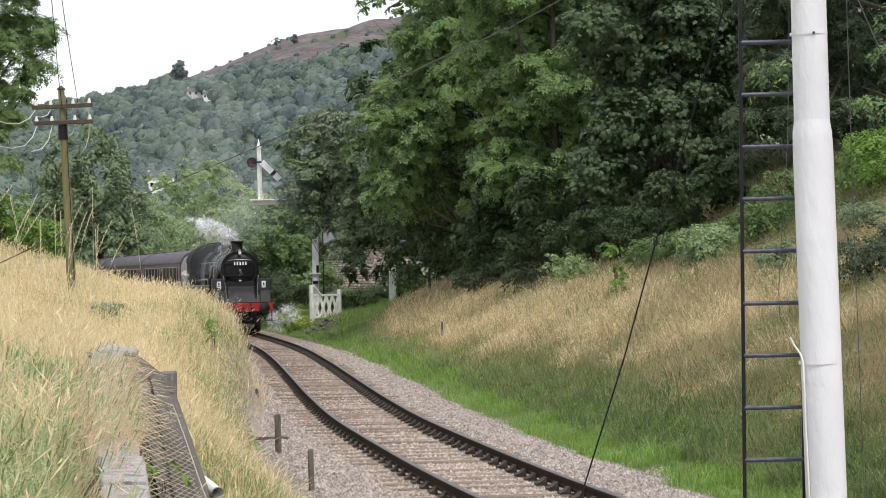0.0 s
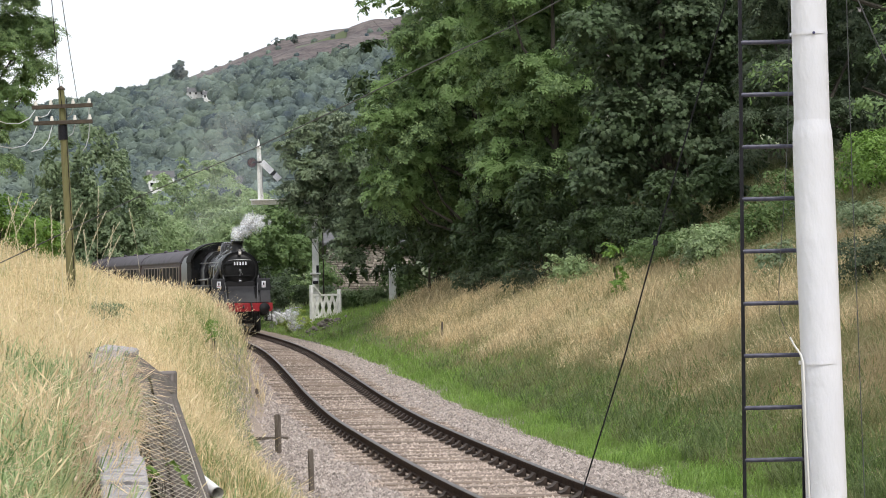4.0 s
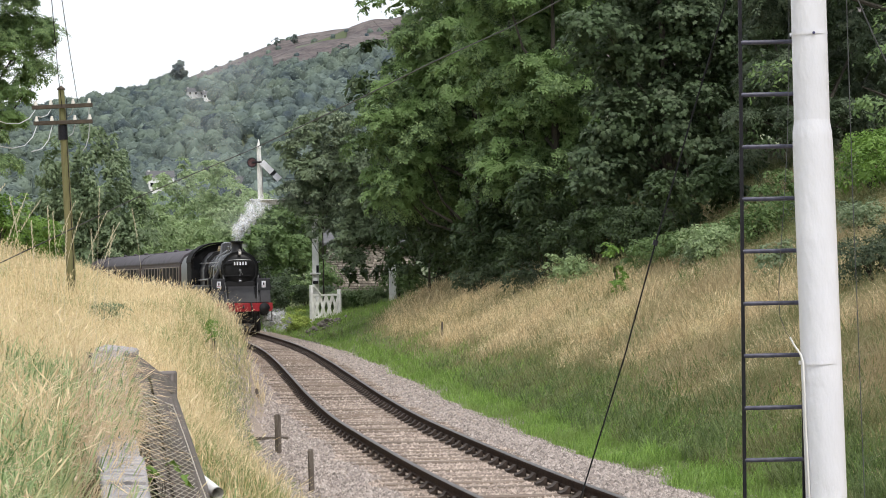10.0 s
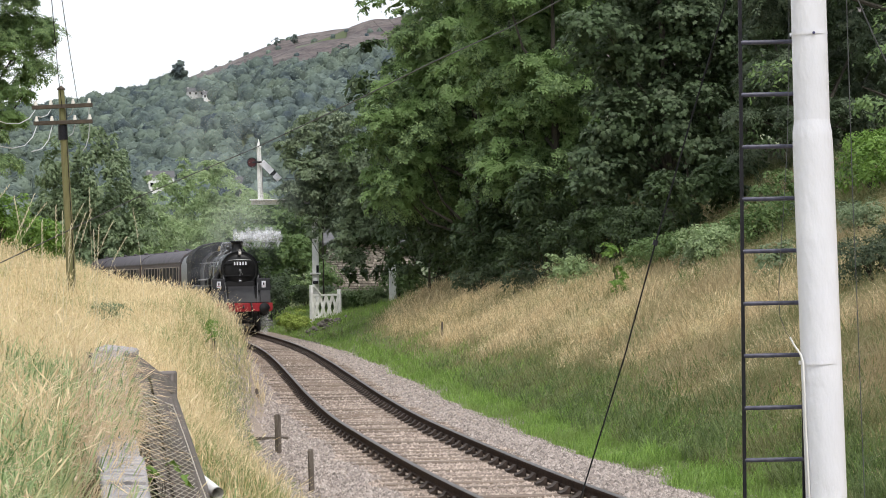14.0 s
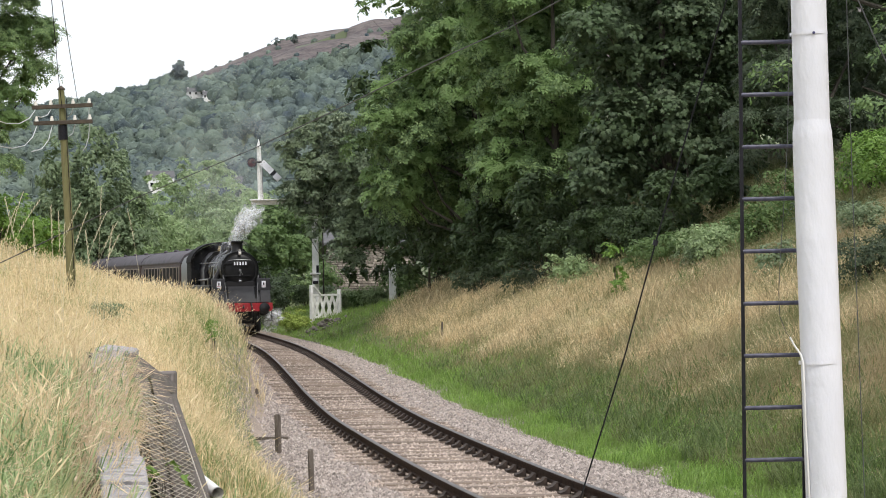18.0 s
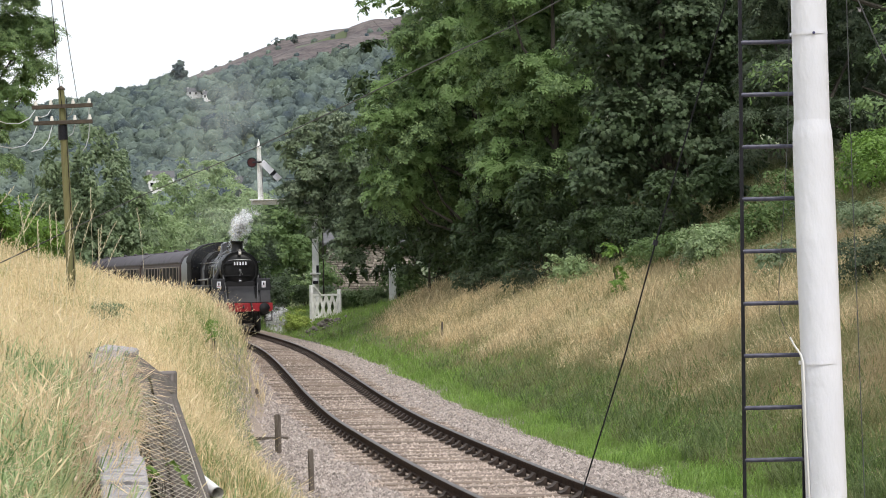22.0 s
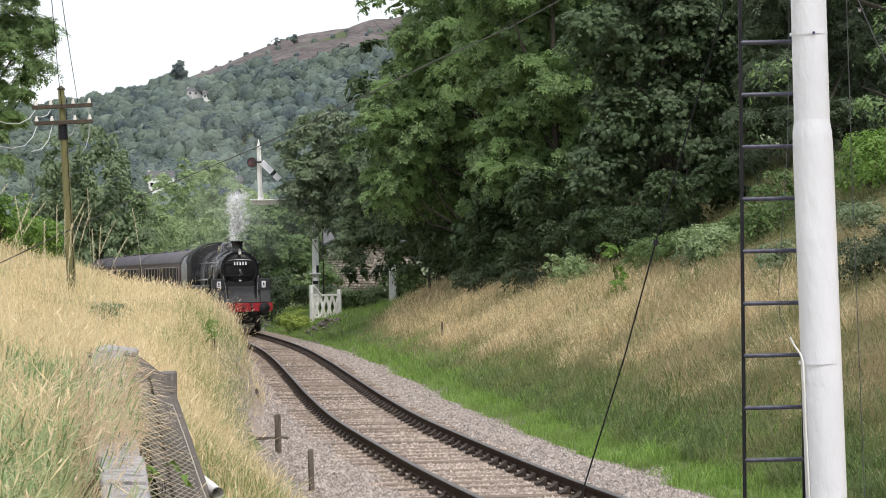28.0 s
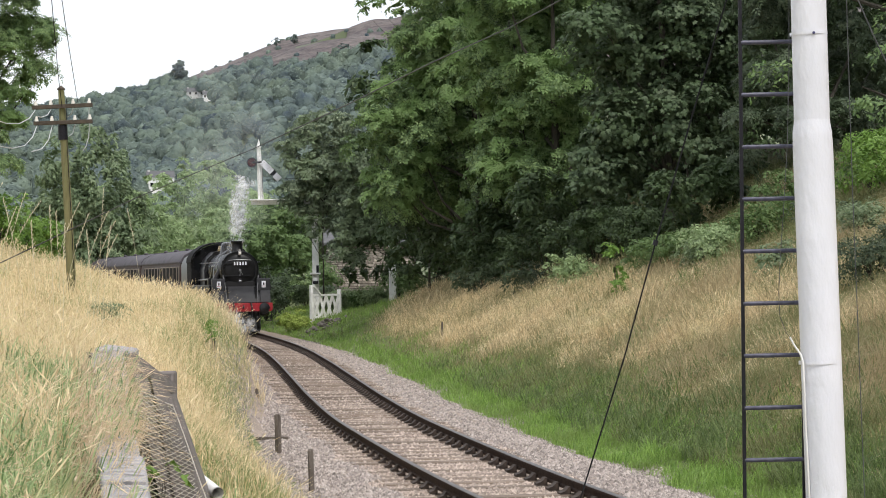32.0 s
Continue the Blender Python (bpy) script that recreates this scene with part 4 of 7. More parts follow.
def build_shrubs():
    rows = [  # bearing, distance, height, spread, leaves, leaf, foliage, words
        (30, 66, 1.5, 1.1, 5000, 0.06, "leaf_shrub", "bright green elder bush on the embankment crest"),
        (78, 68, 1.25, 0.6, 2600, 0.06, "leaf_shrub", "bright green elder bush on the embankment crest"),
        (-5, 64, 1.7, 0.9, 3000, 0.06, "leaf_shrub", "bright green elder bush on the embankment crest"),
        (519, 111.5, 0.95, 0.72, 5200, 0.05, "leaf_gold", "rounded yellow-green garden bush by the line"),
        (498, 130, 2.3, 1.3, 6500, 0.07, "leaf_deep", "dark rounded hedge bush behind the locomotive"),
        (540, 132, 1.9, 1.1, 5000, 0.07, "leaf_mid", "green hedge bush below the signal"),
        (575, 129, 2.6, 1.0, 4000, 0.07, "leaf_ash", "green hedge bush below the signal"),
        (470, 126, 2.8, 1.0, 4000, 0.07, "leaf_dark", "dark hedge bush behind the locomotive"),
        (585, 123, 1.4, 0.8, 3600, 0.06, "leaf_alder", "dark green shrub beside the signal post"),
        (635, 121, 1.0, 0.9, 3600, 0.06, "leaf_light", "light green shrub in front of the cottage wall"),
        (716, 117, 1.6, 1.0, 4200, 0.06, "leaf_ash", "green shrub at the foot of the trees"),
        (607, 122, 1.05, 1.1, 4000, 0.06, "leaf_mid", "green shrub in front of the cottage wall"),
        (665, 119, 1.1, 1.1, 4000, 0.06, "leaf_mid", "green shrub in front of the cottage wall"),
        (730, 108, 1.5, 1.2, 4500, 0.06, "leaf_light", "light green shrub at the foot of the trees"),
        (1090, 62, 1.5, 0.2, 420, 0.07, "leaf_shrub", "bright yellow-green sapling standing in the grass"),
        (1205, 63, 0.8, 0.9, 4200, 0.05, "leaf_light", "light green bracken clump on the bank"),
        (1150, 65, 0.9, 0.8, 3400, 0.05, "leaf_light", "light green bracken clump on the bank"),
        (1260, 60, 0.85, 0.8, 4000, 0.05, "leaf_mid", "green bramble clump on the bank"),
        (1345, 58, 1.2, 0.7, 3600, 0.05, "leaf_light", "light green bush beside the trees"),
        (1385, 60, 1.3, 0.7, 3600, 0.05, "leaf_light", "light green bush beside the trees"),
        (1545, 56, 1.5, 0.9, 3200, 0.05, "leaf_shrub", "bright green bush at the top of the bank"),
        (1502, 58, 1.0, 0.6, 2400, 0.05, "leaf_light", "light green bush beside the trees"),
        (1590, 54, 1.4, 0.9, 3000, 0.05, "leaf_shrub", "bright green bush at the top of the bank"),
        (1545, 42, 1.0, 0.9, 5200, 0.035, "leaf_dark", "dark bramble tussock on the bank"),
        (1300, 61, 0.8, 0.9, 3600, 0.045, "leaf_light", "light green bracken clump on the bank"),
        (1178, 64, 0.8, 0.7, 2600, 0.045, "leaf_light", "light green bracken clump on the bank"),
        (1235, 60, 0.7, 0.6, 2200, 0.045, "leaf_birch", "dull green bracken clump on the bank"),
        (1470, 54, 0.7, 0.8, 3000, 0.04, "leaf_dark", "dark bramble tussock on the bank"),
        (1525, 50, 0.8, 0.7, 2600, 0.04, "leaf_birch", "dull green bracken clump on the bank"),
        (1385, 50, 0.6, 0.6, 2000, 0.04, "leaf_birch", "dull green bracken clump on the bank"),
        (1010, 72, 1.0, 0.9, 3400, 0.05, "leaf_mid", "green bramble clump on the bank"),
        (190, 43, 0.5, 0.34, 1800, 0.024, "leaf_birch", "dull green weed clump in the dry grass"),
        (376, 47, 0.75, 0.16, 420, 0.026, "leaf_shrub", "young green weed growing at the embankment edge"),
        (284, 16.3, 0.30, 0.06, 72, 0.038, "leaf_shrub", "broad-leaved green weed growing against the pier"),
        (940, 79, 0.9, 1.0, 3400, 0.05, "leaf_dark", "dark bramble clump at the foot of the trees"),
        (850, 87, 0.9, 1.1, 3400, 0.05, "leaf_dark", "dark bramble clump at the foot of the trees"),
    ]
    # brambles that close the wood's foot along the top of the bank, shade in their leaf colour
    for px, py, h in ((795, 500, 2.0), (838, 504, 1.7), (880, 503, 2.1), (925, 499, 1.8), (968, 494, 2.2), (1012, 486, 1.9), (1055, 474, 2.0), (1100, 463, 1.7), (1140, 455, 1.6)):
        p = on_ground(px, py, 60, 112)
        rows.append((px, p.y, h, 1.25, 6000, 0.055, "leaf_hazel_shade", "bramble thicket at the foot of the trees, leaf colour darkened for shade"))
    for k, (px, y, h, r, n, lf, mt, lab) in enumerate(rows):
        x = spot(px, y)
        root = thing("shrub", ground_pose(x, y, k * 47), lab, "shrub", "shrubs along the line")
        rng = random.Random(k)
        lobes = []
        for j in range(6):
            a = j * 1.05 + rng.uniform(-0.3, 0.3)
            d = r * rng.uniform(0.2, 0.6)
            zt = h * rng.uniform(0.3, 0.72)
            if "sapling" in lab:
                d, zt = 0.5 * r, h * (0.2 + 0.14 * j)
            lobes.append((d * math.cos(a), d * math.sin(a), zt, r * 0.5, r * 0.5, h * (0.08 if "sapling" in lab else 0.32)))
            part("stem", Geo().tube([(0, 0, -0.1), (d * math.cos(a) * 0.5, d * math.sin(a) * 0.5, zt * 0.6), (d * math.cos(a), d * math.sin(a), zt)], [min(0.025, 0.03 * r), min(0.018, 0.02 * r), 0.004], 5), "bark", root)
        ob = new("foliage", crown_mesh("foliage", lobes, int(n * (0.62 if mt == "leaf_light" else 1)), lf, mt, 200 + k, 0.1, 0.16 + 0.12 * min(r, 1.2)))
        ob.parent = root
        if "sapling" in lab or "elder" in lab or "bracken" in lab or "bright green bush" in lab:
            SWAYING.append(root)


build_shrubs()


def build_hill_woods():
    """Closed canopy on the valley side: lumpy domes fringed with leaf sprays."""
    rng = np.random.default_rng(77)
    y = rng.uniform(700, 2330, 26000)
    a = rng.uniform(-60, 830, 26000)
    x = (a - 784) / 4300 * y
    z = ground_z(x, y)
    el = (z - 2.67) / y
    tree_line = np.interp(a, [320, 400, 470, 550, 640], [0.0765, 0.0785, 0.0825, 0.0855, 0.088])
    bare = (y > 1100) & (el + 0.002 * waves(x, y, 60) > tree_line + 0.002 * rng.random(len(x))) & (a > 314 + 16 * rng.random(len(x)))
    glade = waves(x, y, 55, 6.0) > 0.66
    # keep a spacing between crowns, and clear ground before the houses
    yards = [on_hill(px, py) for px, py in ((346, 176), (367, 184), (270, 346), (284, 346), (298, 346), (425, 345))]
    order, taken, sel = rng.permutation(len(x)), set(), []
    for i in order:
        if (bare[i] and rng.random() > 0.012) or (glade[i] and rng.random() > 0.15) or (y[i] > 1950 and 309 < a[i] < 327) or any(abs(a[i] - q.x / q.y * 4300 - 784) < 15 and q.y - 110 < y[i] < q.y + 12 for q in yards):
            continue
        key = (int(x[i] / 8.2), int(y[i] / 17.0))
        if key not in taken:
            taken.add(key)
            sel.append(i)
    sel = np.array(sel[:4200])
    x, y, z = x[sel], y[sel], z[sel]
    n = len(x)
    R = rng.uniform(3.4, 6.4, n) * np.where(bare[sel], 0.5, 1)
    bm = bmesh.new()
    bmesh.ops.create_icosphere(bm, subdivisions=2, radius=1.0)
    base = np.array([v.co[:] for v in bm.verts])
    tri = np.array([[v.index for v in f.verts] for f in bm.faces])
    bm.free()
    tri = tri[(base[tri].mean(1)[:, 2] > -0.35) & (base[tri].mean(1)[:, 1] < 0.45)]
    nb = len(base)
    ph = rng.uniform(0, 6.28, (n, 4))
    tall = np.stack([np.ones(n), np.ones(n), rng.uniform(0.9, 1.35, n)], 1)[:, None, :]
    mid = np.stack([x, y, z + R * np.where(bare[sel], 0.2, 0.75)], 1)[:, None, :]

    def lumps(d):
        return 1 + 0.16 * np.sin(d[:, :, 0] * 4.6 + ph[:, :1]) * np.sin(d[:, :, 1] * 4.1 + ph[:, 1:2]) + 0.10 * np.sin(d[:, :, 2] * 7 + d[:, :, 0] * 6 + ph[:, 2:3]) + 0.07 * np.sin(d[:, :, 0] * 11 + ph[:, 3:]) * np.sin(d[:, :, 2] * 12 + ph[:, :1])
    # body of each crown
    B = np.repeat(base[None], n, 0)
    V1 = mid + B * (R[:, None] * lumps(B) * 0.95)[:, :, None] * tall
    i1 = (tri[None] + (np.arange(n) * nb)[:, None, None]).ravel()
    # leaf clumps over it
    per = 92
    d = rng.normal(size=(n, per, 3))
    d[:, :, 2] = np.where(d[:, :, 2] < -0.4, -d[:, :, 2], d[:, :, 2])
    d[:, :, 1] = np.where(d[:, :, 1] > 0.3, -d[:, :, 1], d[:, :, 1])
    d /= np.linalg.norm(d, axis=2)[:, :, None]
    P = mid + d * (R[:, None] * lumps(d) * rng.uniform(0.93, 1.0, (n, per)))[:, :, None] * tall
    nr = d + rng.normal(size=d.shape) * 0.3 + np.array([0, 0, 0.2])
    nr /= np.linalg.norm(nr, axis=2)[:, :, None]
    t = np.cross(nr, rng.normal(size=d.shape))
    t /= np.linalg.norm(t, axis=2)[:, :, None] + 1e-9
    b = np.cross(nr, t)
    sz = (R[:, None] * rng.uniform(0.06, 0.125, (n, per)))[:, :, None]
    V2 = np.stack([P - t * sz, P - b * sz * 0.8, P + t * sz, P + b * sz * 0.8], 2).reshape(-1, 3)
    V = np.concatenate([V1.reshape(-1, 3), V2])
    idx = np.concatenate([i1, np.arange(len(V2)) + n * nb])
    me = raw_mesh("woodland", V, np.concatenate([np.full(n * len(tri), 3), np.full(n * per, 4)]), idx, [M["leaf_far_haze"], M["leaf_fringe_haze"]], np.concatenate([np.zeros(n * len(tri), int), np.ones(n * per, int)]), True)
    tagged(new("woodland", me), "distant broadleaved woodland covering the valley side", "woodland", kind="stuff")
    # single trees on the skyline
    for k, (px, py, h) in enumerate(((490, 84, 8), (522, 78, 7), (610, 100, 8))):
        p = on_hill(px, py)
        build_tree("hill_tree", ground_pose(p.x, p.y, k * 40), h, lobes_for(h, 1.0, h * 0.42, 8, 300 + k), 1500, 0.6, "leaf_fringe_haze", 300 + k, "small distant tree on the skyline of the hill", 0.3, clump=0.8, group="trees on the hill")
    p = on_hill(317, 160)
    build_tree("hill_tree", ground_pose(p.x, p.y), 22, lobes_for(22, 7.0, 5.4, 12, 320), 12000, 0.75, "leaf_fringe_haze", 320, "large round tree standing alone on the skyline", 0.4, clump=1.5, group="trees on the hill")
    # houses among the trees
    for px, py, w, h, lab in ((346, 176, 14, 4.2, "distant grey stone house high on the wooded hill"), (368, 181, 8, 4.0, "distant white gabled house high on the wooded hill"), 
                              (284, 352, 13, 8.2, "long white terrace above the trees in the valley"), (425, 345, 6, 4.0, "grey house roof above the trees in the valley")):
        p = on_hill(px, py)
        pale = "white" in lab
        ho = thing("house", pose(p.x, p.y, gz(p.x, p.y) - 1.5, 0, 0, 12), lab, "house", "houses on the hill")
        w = w * p.y / 2000 * (1.0 if p.y > 1200 else 1.7)
        wl_ = part("wall", Geo().box(-w / 2, w / 2, -3, 3, 0, h + 1.5), "white_old" if pale else "far_stone", ho)
        part("roof", Geo().prism([(-3.4, h + 1.5), (0, h + 4.2), (3.4, h + 1.5)], -w / 2 - 0.3, w / 2 + 0.3), "slate", ho)
        for i in range(3):
            x = -w / 2 + w * (i + 0.5) / 3
            part("window", Geo().box(x - 0.6, x + 0.6, -3.05, -2.98, h * 0.55 + 1.5, h * 0.55 + 3.0), "dark_glass", ho)
        part("chimney", Geo().box(-w / 2 + 0.4, -w / 2 + 1.3, -0.5, 0.5, h + 2.5, h + 4.6), "far_stone", ho)


M["far_stone"] = surf("far_stone", (0.42, 0.41, 0.40), (0.55, 0.54, 0.53), 0.6, 0.9)
build_hill_woods()


# ---- train ----
def chord(y0, length):
    """Pose at y0 on the line, heading along a rigid vehicle of that length."""
    a = Vector((float(line_x(y0)), y0))
    y1 = y0 + length * 0.98
    b = Vector((float(line_x(y1)), y1))
    d = b - a
    return pose(a.x, a.y, RAIL_TOP + float(rise(y0)), 0, 0, math.degrees(math.atan2(-d.x, d.y)))


def wheel_set(parent, name, y, r, half, spokes=10, z=None):
    """Two spoked wheels on an axle."""
    z = r if z is None else z
    for sx in (-1, 1):
        w = part(name, Geo().lathe([(r - 0.07, -0.06), (r, -0.06), (r, 0.06), (r + 0.03, 0.06), (r + 0.03, 0.09), (r - 0.07, 0.09), (r - 0.07, -0.06)], 28,
                                   pose(sx * half, y, z, 0, -90 * sx)), "loco_black", parent)
        g = Geo()
        g.lathe([(0, -0.07), (0.13, -0.07), (0.13, 0.07), (0, 0.07)], 12, pose(sx * half, y, z, 0, 90))
        for k in range(spokes):
            a = 2 * math.pi * k / spokes
            g.tube([(sx * half, y + 0.1 * math.cos(a), z + 0.1 * math.sin(a)), (sx * half, y + (r - 0.05) * math.cos(a), z + (r - 0.05) * math.sin(a))], 0.028, 5)
        part("spokes", g, "loco_black", w)
    part("axle", Geo().tube([(-half, y, z), (half, y, z)], 0.08, 10), "loco_black", parent)


def flash(parent, x, y, z):
    """Pale warning plate with two unreadable bars."""
    p = part("warning_plate", Geo().box(x - 0.085, x + 0.085, y - 0.012, y, z - 0.14, z + 0.14), "white_paint", parent, "small white warning plate", 0.003)
    part("marking", Geo().box(x - 0.028, x + 0.028, y - 0.017, y - 0.0125, z - 0.03, z + 0.075), "loco_grey", p)
    part("marking", Geo().box(x - 0.06, x + 0.06, y - 0.017, y - 0.0125, z - 0.09, z - 0.065), "buffer_red", p)


def build_loco():
    lo = thing("steam_locomotive", chord(103.3, 11) @ pose(0.09, 0, 0, 0, 0, 1.7), "lined black steam locomotive with red buffer beam, standing on the curve", "locomotive")

    zc = 2.695
    # smokebox, with its ring, door and fittings
    sb = part("smokebox", Geo().lathe([(0.58, 0.0), (0.76, 0.0), (0.80, 0.05), (0.80, 1.75)], 48, pose(0, 1.05, zc, -90)), "smokebox", lo)
    part("front_ring", Geo().lathe([(0.79, -0.03), (0.82, 0.0), (0.82, 0.09), (0.79, 0.09)], 48, pose(0, 1.05, zc, -90)), "smokebox", sb)
    g = Geo()
    for k in range(40):
        a = 2 * math.pi * k / 40
        g.lathe([(0.0, -0.018), (0.012, -0.012), (0.016, 0.0)], 6, pose(0.765 * math.cos(a), 1.05, zc + 0.765 * math.sin(a), -90))
    part("rivets", g, "smokebox", sb)["kind"] = "stuff"
    door = part("smokebox_door", Geo().lathe([(0.0, -0.135), (0.25, -0.125), (0.5, -0.085), (0.64, -0.035), (0.675, -0.01), (0.675, 0.03)], 48, pose(0, 1.05, zc - 0.02, -90)), "smokebox", lo, "black dished smokebox door")
    for dz in (-0.26, 0.26):
        part("hinge_strap", Geo().box(-0.72, 0.42, 0.91, 0.99, zc + dz - 0.035, zc + dz + 0.035), "smokebox", door, "", 0.01)
    part("hinge_post", Geo().tube([(-0.74, 0.97, zc - 0.4), (-0.74, 0.97, zc + 0.4)], 0.025, 8), "smokebox", door)
    dart = part("door_dart", Geo().lathe([(0, -0.06), (0.05, -0.05), (0.06, 0.03)], 14, pose(0, 0.9, zc - 0.02, -90)), "steel", door)
    part("dart_handle", Geo().tube([(0, 0.86, zc - 0.02), (0.10, 0.85, zc - 0.22)], 0.014, 6), "steel", dart)
    part("dart_handle", Geo().tube([(0, 0.84, zc - 0.02), (-0.02, 0.83, zc - 0.27)], 0.014, 6), "steel", dart)
    part("handrail", Geo().tube([(-0.5, 0.93, zc + 0.40), (-0.2, 0.86, zc + 0.43), (0.2, 0.86, zc + 0.43), (0.5, 0.93, zc + 0.40)], 0.016, 8), "steel", door)
    plate = part("number_plate", Geo().box(-0.36, 0.36, 0.84, 0.865, zc + 0.17, zc + 0.36), "smokebox", door, "black plate with five white unreadable bars", 0.005)
    for k in range(5):
        x = -0.24 + 0.12 * k
        part("plate_bar", Geo().box(x - 0.030, x + 0.030, 0.832, 0.8395, zc + 0.195, zc + 0.335), "white_paint", plate)
    shed = part("shed_plate", Geo().lathe([(0, -0.02), (0.10, -0.015), (0.10, 0.01)], 18, pose(0, 0.95, zc - 0.47, -90)), "loco_grey", door)
    part("plate_bar", Geo().box(-0.05, 0.05, 0.92, 0.929, zc - 0.49, zc - 0.45), "white_paint", shed)
    lamp = part("headlamp", Geo().box(-0.06, 0.06, 0.86, 0.98, zc + 0.62, zc + 0.80), "concrete_top", lo, "grey-white oil headlamp on the door top", 0.015)
    part("lamp_lens", Geo().lathe([(0, -0.03), (0.045, -0.02), (0.055, 0.0)], 14, pose(0, 0.86, zc + 0.71, -90)), "porcelain", lamp)
    part("lamp_chimney", Geo().lathe([(0.045, 0), (0.045, 0.06), (0.06, 0.07), (0, 0.09)], 12, pose(0, 0.92, zc + 0.80)), "concrete_top", lamp)
    # chimney, feed cover, dome
    ch = part("chimney", Geo().lathe([(0.42, -0.12), (0.31, 0.02), (0.245, 0.10), (0.235, 0.32), (0.25, 0.40), (0.275, 0.43), (0.275, 0.49), (0.20, 0.49), (0.19, 0.1)], 32, pose(0, 1.95, zc + 0.76)), "smokebox", lo)
    part("chimney_lip", Geo().lathe([(0.27, 0.0), (0.288, 0.015), (0.288, 0.045), (0.27, 0.06)], 32, pose(0, 1.95, zc + 1.175)), "smokebox", ch)
    boiler = part("boiler", Geo().lathe([(0.80, 1.75), (0.77, 1.78), (0.77, 3.6), (0.82, 6.2), (0.86, 8.1)], 40, pose(0, 1.05, zc, -90)), "boiler_black", lo)
    for y in (2.9, 3.9, 4.9, 5.9, 6.9):
        part("boiler_band", Geo().lathe([(0.775 + 0.018 * (y - 2.9), -0.03), (0.79 + 0.018 * (y - 2.9), -0.03), (0.79 + 0.018 * (y - 2.9), 0.03), (0.775 + 0.018 * (y - 2.9), 0.03)], 40, pose(0, y, zc, -90)), "loco_grey", boiler)
    part("feed_cover", Geo().prism([(2.45, 3.3), (2.45, 3.62), (2.6, 3.75), (3.4, 3.75), (3.55, 3.62), (3.55, 3.3)], -0.3, 0.3), "loco_grey", boiler, "", 0.06)
    part("dome", Geo().lathe([(0.42, -0.15), (0.36, 0.05), (0.335, 0.30), (0.29, 0.40), (0.15, 0.45), (0, 0.455)], 28, pose(0, 5.4, zc + 0.80)), "boiler_black", boiler)
    for sx in (-0.2, 0.2):
        part("safety_valve", Geo().lathe([(0.09, 0), (0.09, 0.14), (0.06, 0.16), (0.05, 0.26), (0, 0.28)], 14, pose(sx, 7.2, zc + 0.84)), "brass", boiler)
    fb = part("firebox", Geo().prism([(-0.92, 1.5), (-0.95, 2.7), (-0.82, 3.2), (-0.5, 3.52), (0, 3.62), (0.5, 3.52), (0.82, 3.2), (0.95, 2.7), (0.92, 1.5)], 0, 2.1, pose(0, 6.9, 0, 0, 0, 90) @ pose(0, 0, 0)), "loco_black", lo)
    # running plate and its raised front
    for sx in (-1, 1):
        x0, x1 = sorted((sx * 0.80, sx * 1.33))
        part("running_plate", Geo().box(x0, x1, 1.0, 9.0, 1.98, 2.04), "loco_black", lo, "", 0.01)
        part("valance", Geo().box(sx * 1.31 - 0.02, sx * 1.31 + 0.02, 1.0, 9.0, 1.80, 1.985), "loco_grey", lo, "", 0.006)
        x0, x1 = sorted((sx * 0.69, sx * 1.24))
        fr = part("front_step_plate", Geo().prism([(0.55, 1.79), (0.55, 2.27), (0.62, 2.32), (1.0, 2.32), (1.0, 1.79)], x0, x1), "loco_grey", lo, "dark grey step plate", 0.012)
        flash(fr, sx * 0.96, 0.545, 2.06)
        part("lamp_iron", Geo().box(sx * 1.05 - 0.02, sx * 1.05 + 0.02, 0.5, 0.55, 2.32, 2.46), "loco_black", fr)
        part("side_apron", Geo().prism([(0.22, 1.29), (0.30, 1.5), (0.50, 1.80), (0.9, 1.80), (0.9, 1.29)], *sorted((sx * 0.78, sx * 1.22))), "loco_grey", lo, "", 0.01)
        part("front_handrail", Geo().tube([(sx * 0.66, 0.18, 1.29), (sx * 0.68, 0.42, 1.9), (sx * 0.76, 0.75, 2.45)], 0.015, 8), "handrail_grey", lo)
        cy = part("cylinder", Geo().lathe([(0, -0.03), (0.27, -0.03), (0.31, 0.02), (0.34, 0.04), (0.34, 1.1), (0, 1.1)], 24, pose(sx * 1.03, 1.5, 1.05, -90)), "loco_black", lo)
        part("steam_chest", Geo().lathe([(0, -0.1), (0.16, -0.1), (0.2, 0.0), (0.2, 1.1), (0, 1.1)], 18, pose(sx * 1.03, 1.5, 1.58, -90)), "loco_black", cy)
        part("piston_cover", Geo().lathe([(0, -0.06), (0.10, -0.05), (0.12, 0.0)], 14, pose(sx * 1.03, 1.46, 1.05, -90)), "steel", cy)
        part("steam_pipe", Geo().tube([(sx * 1.02, 2.0, 1.75), (sx * 0.98, 2.0, 2.2), (sx * 0.72, 2.0, 2.7)], 0.13, 12), "loco_black", lo)
        part("handrail", Geo().tube([(sx * 0.90, 1.3, 3.02)] + [(sx * (0.92 + 0.01 * k), 1.3 + 1.0 * k, 3.02) for k in range(1, 8)], 0.017, 8), "steel", lo)
        part("slide_bars", Geo().box(sx * 1.03 - 0.06, sx * 1.03 + 0.06, 2.6, 3.9, 1.2, 1.28), "steel", lo)
        part("connecting_rod", Geo().box(sx * 1.06 - 0.03, sx * 1.06 + 0.03, 3.4, 6.2, 0.86, 0.97), "steel", lo, "", 0.01)
        part("coupling_rod", Geo().box(sx * 0.98 - 0.03, sx * 0.98 + 0.03, 4.4, 8.9, 0.62, 0.73), "steel", lo, "", 0.01)
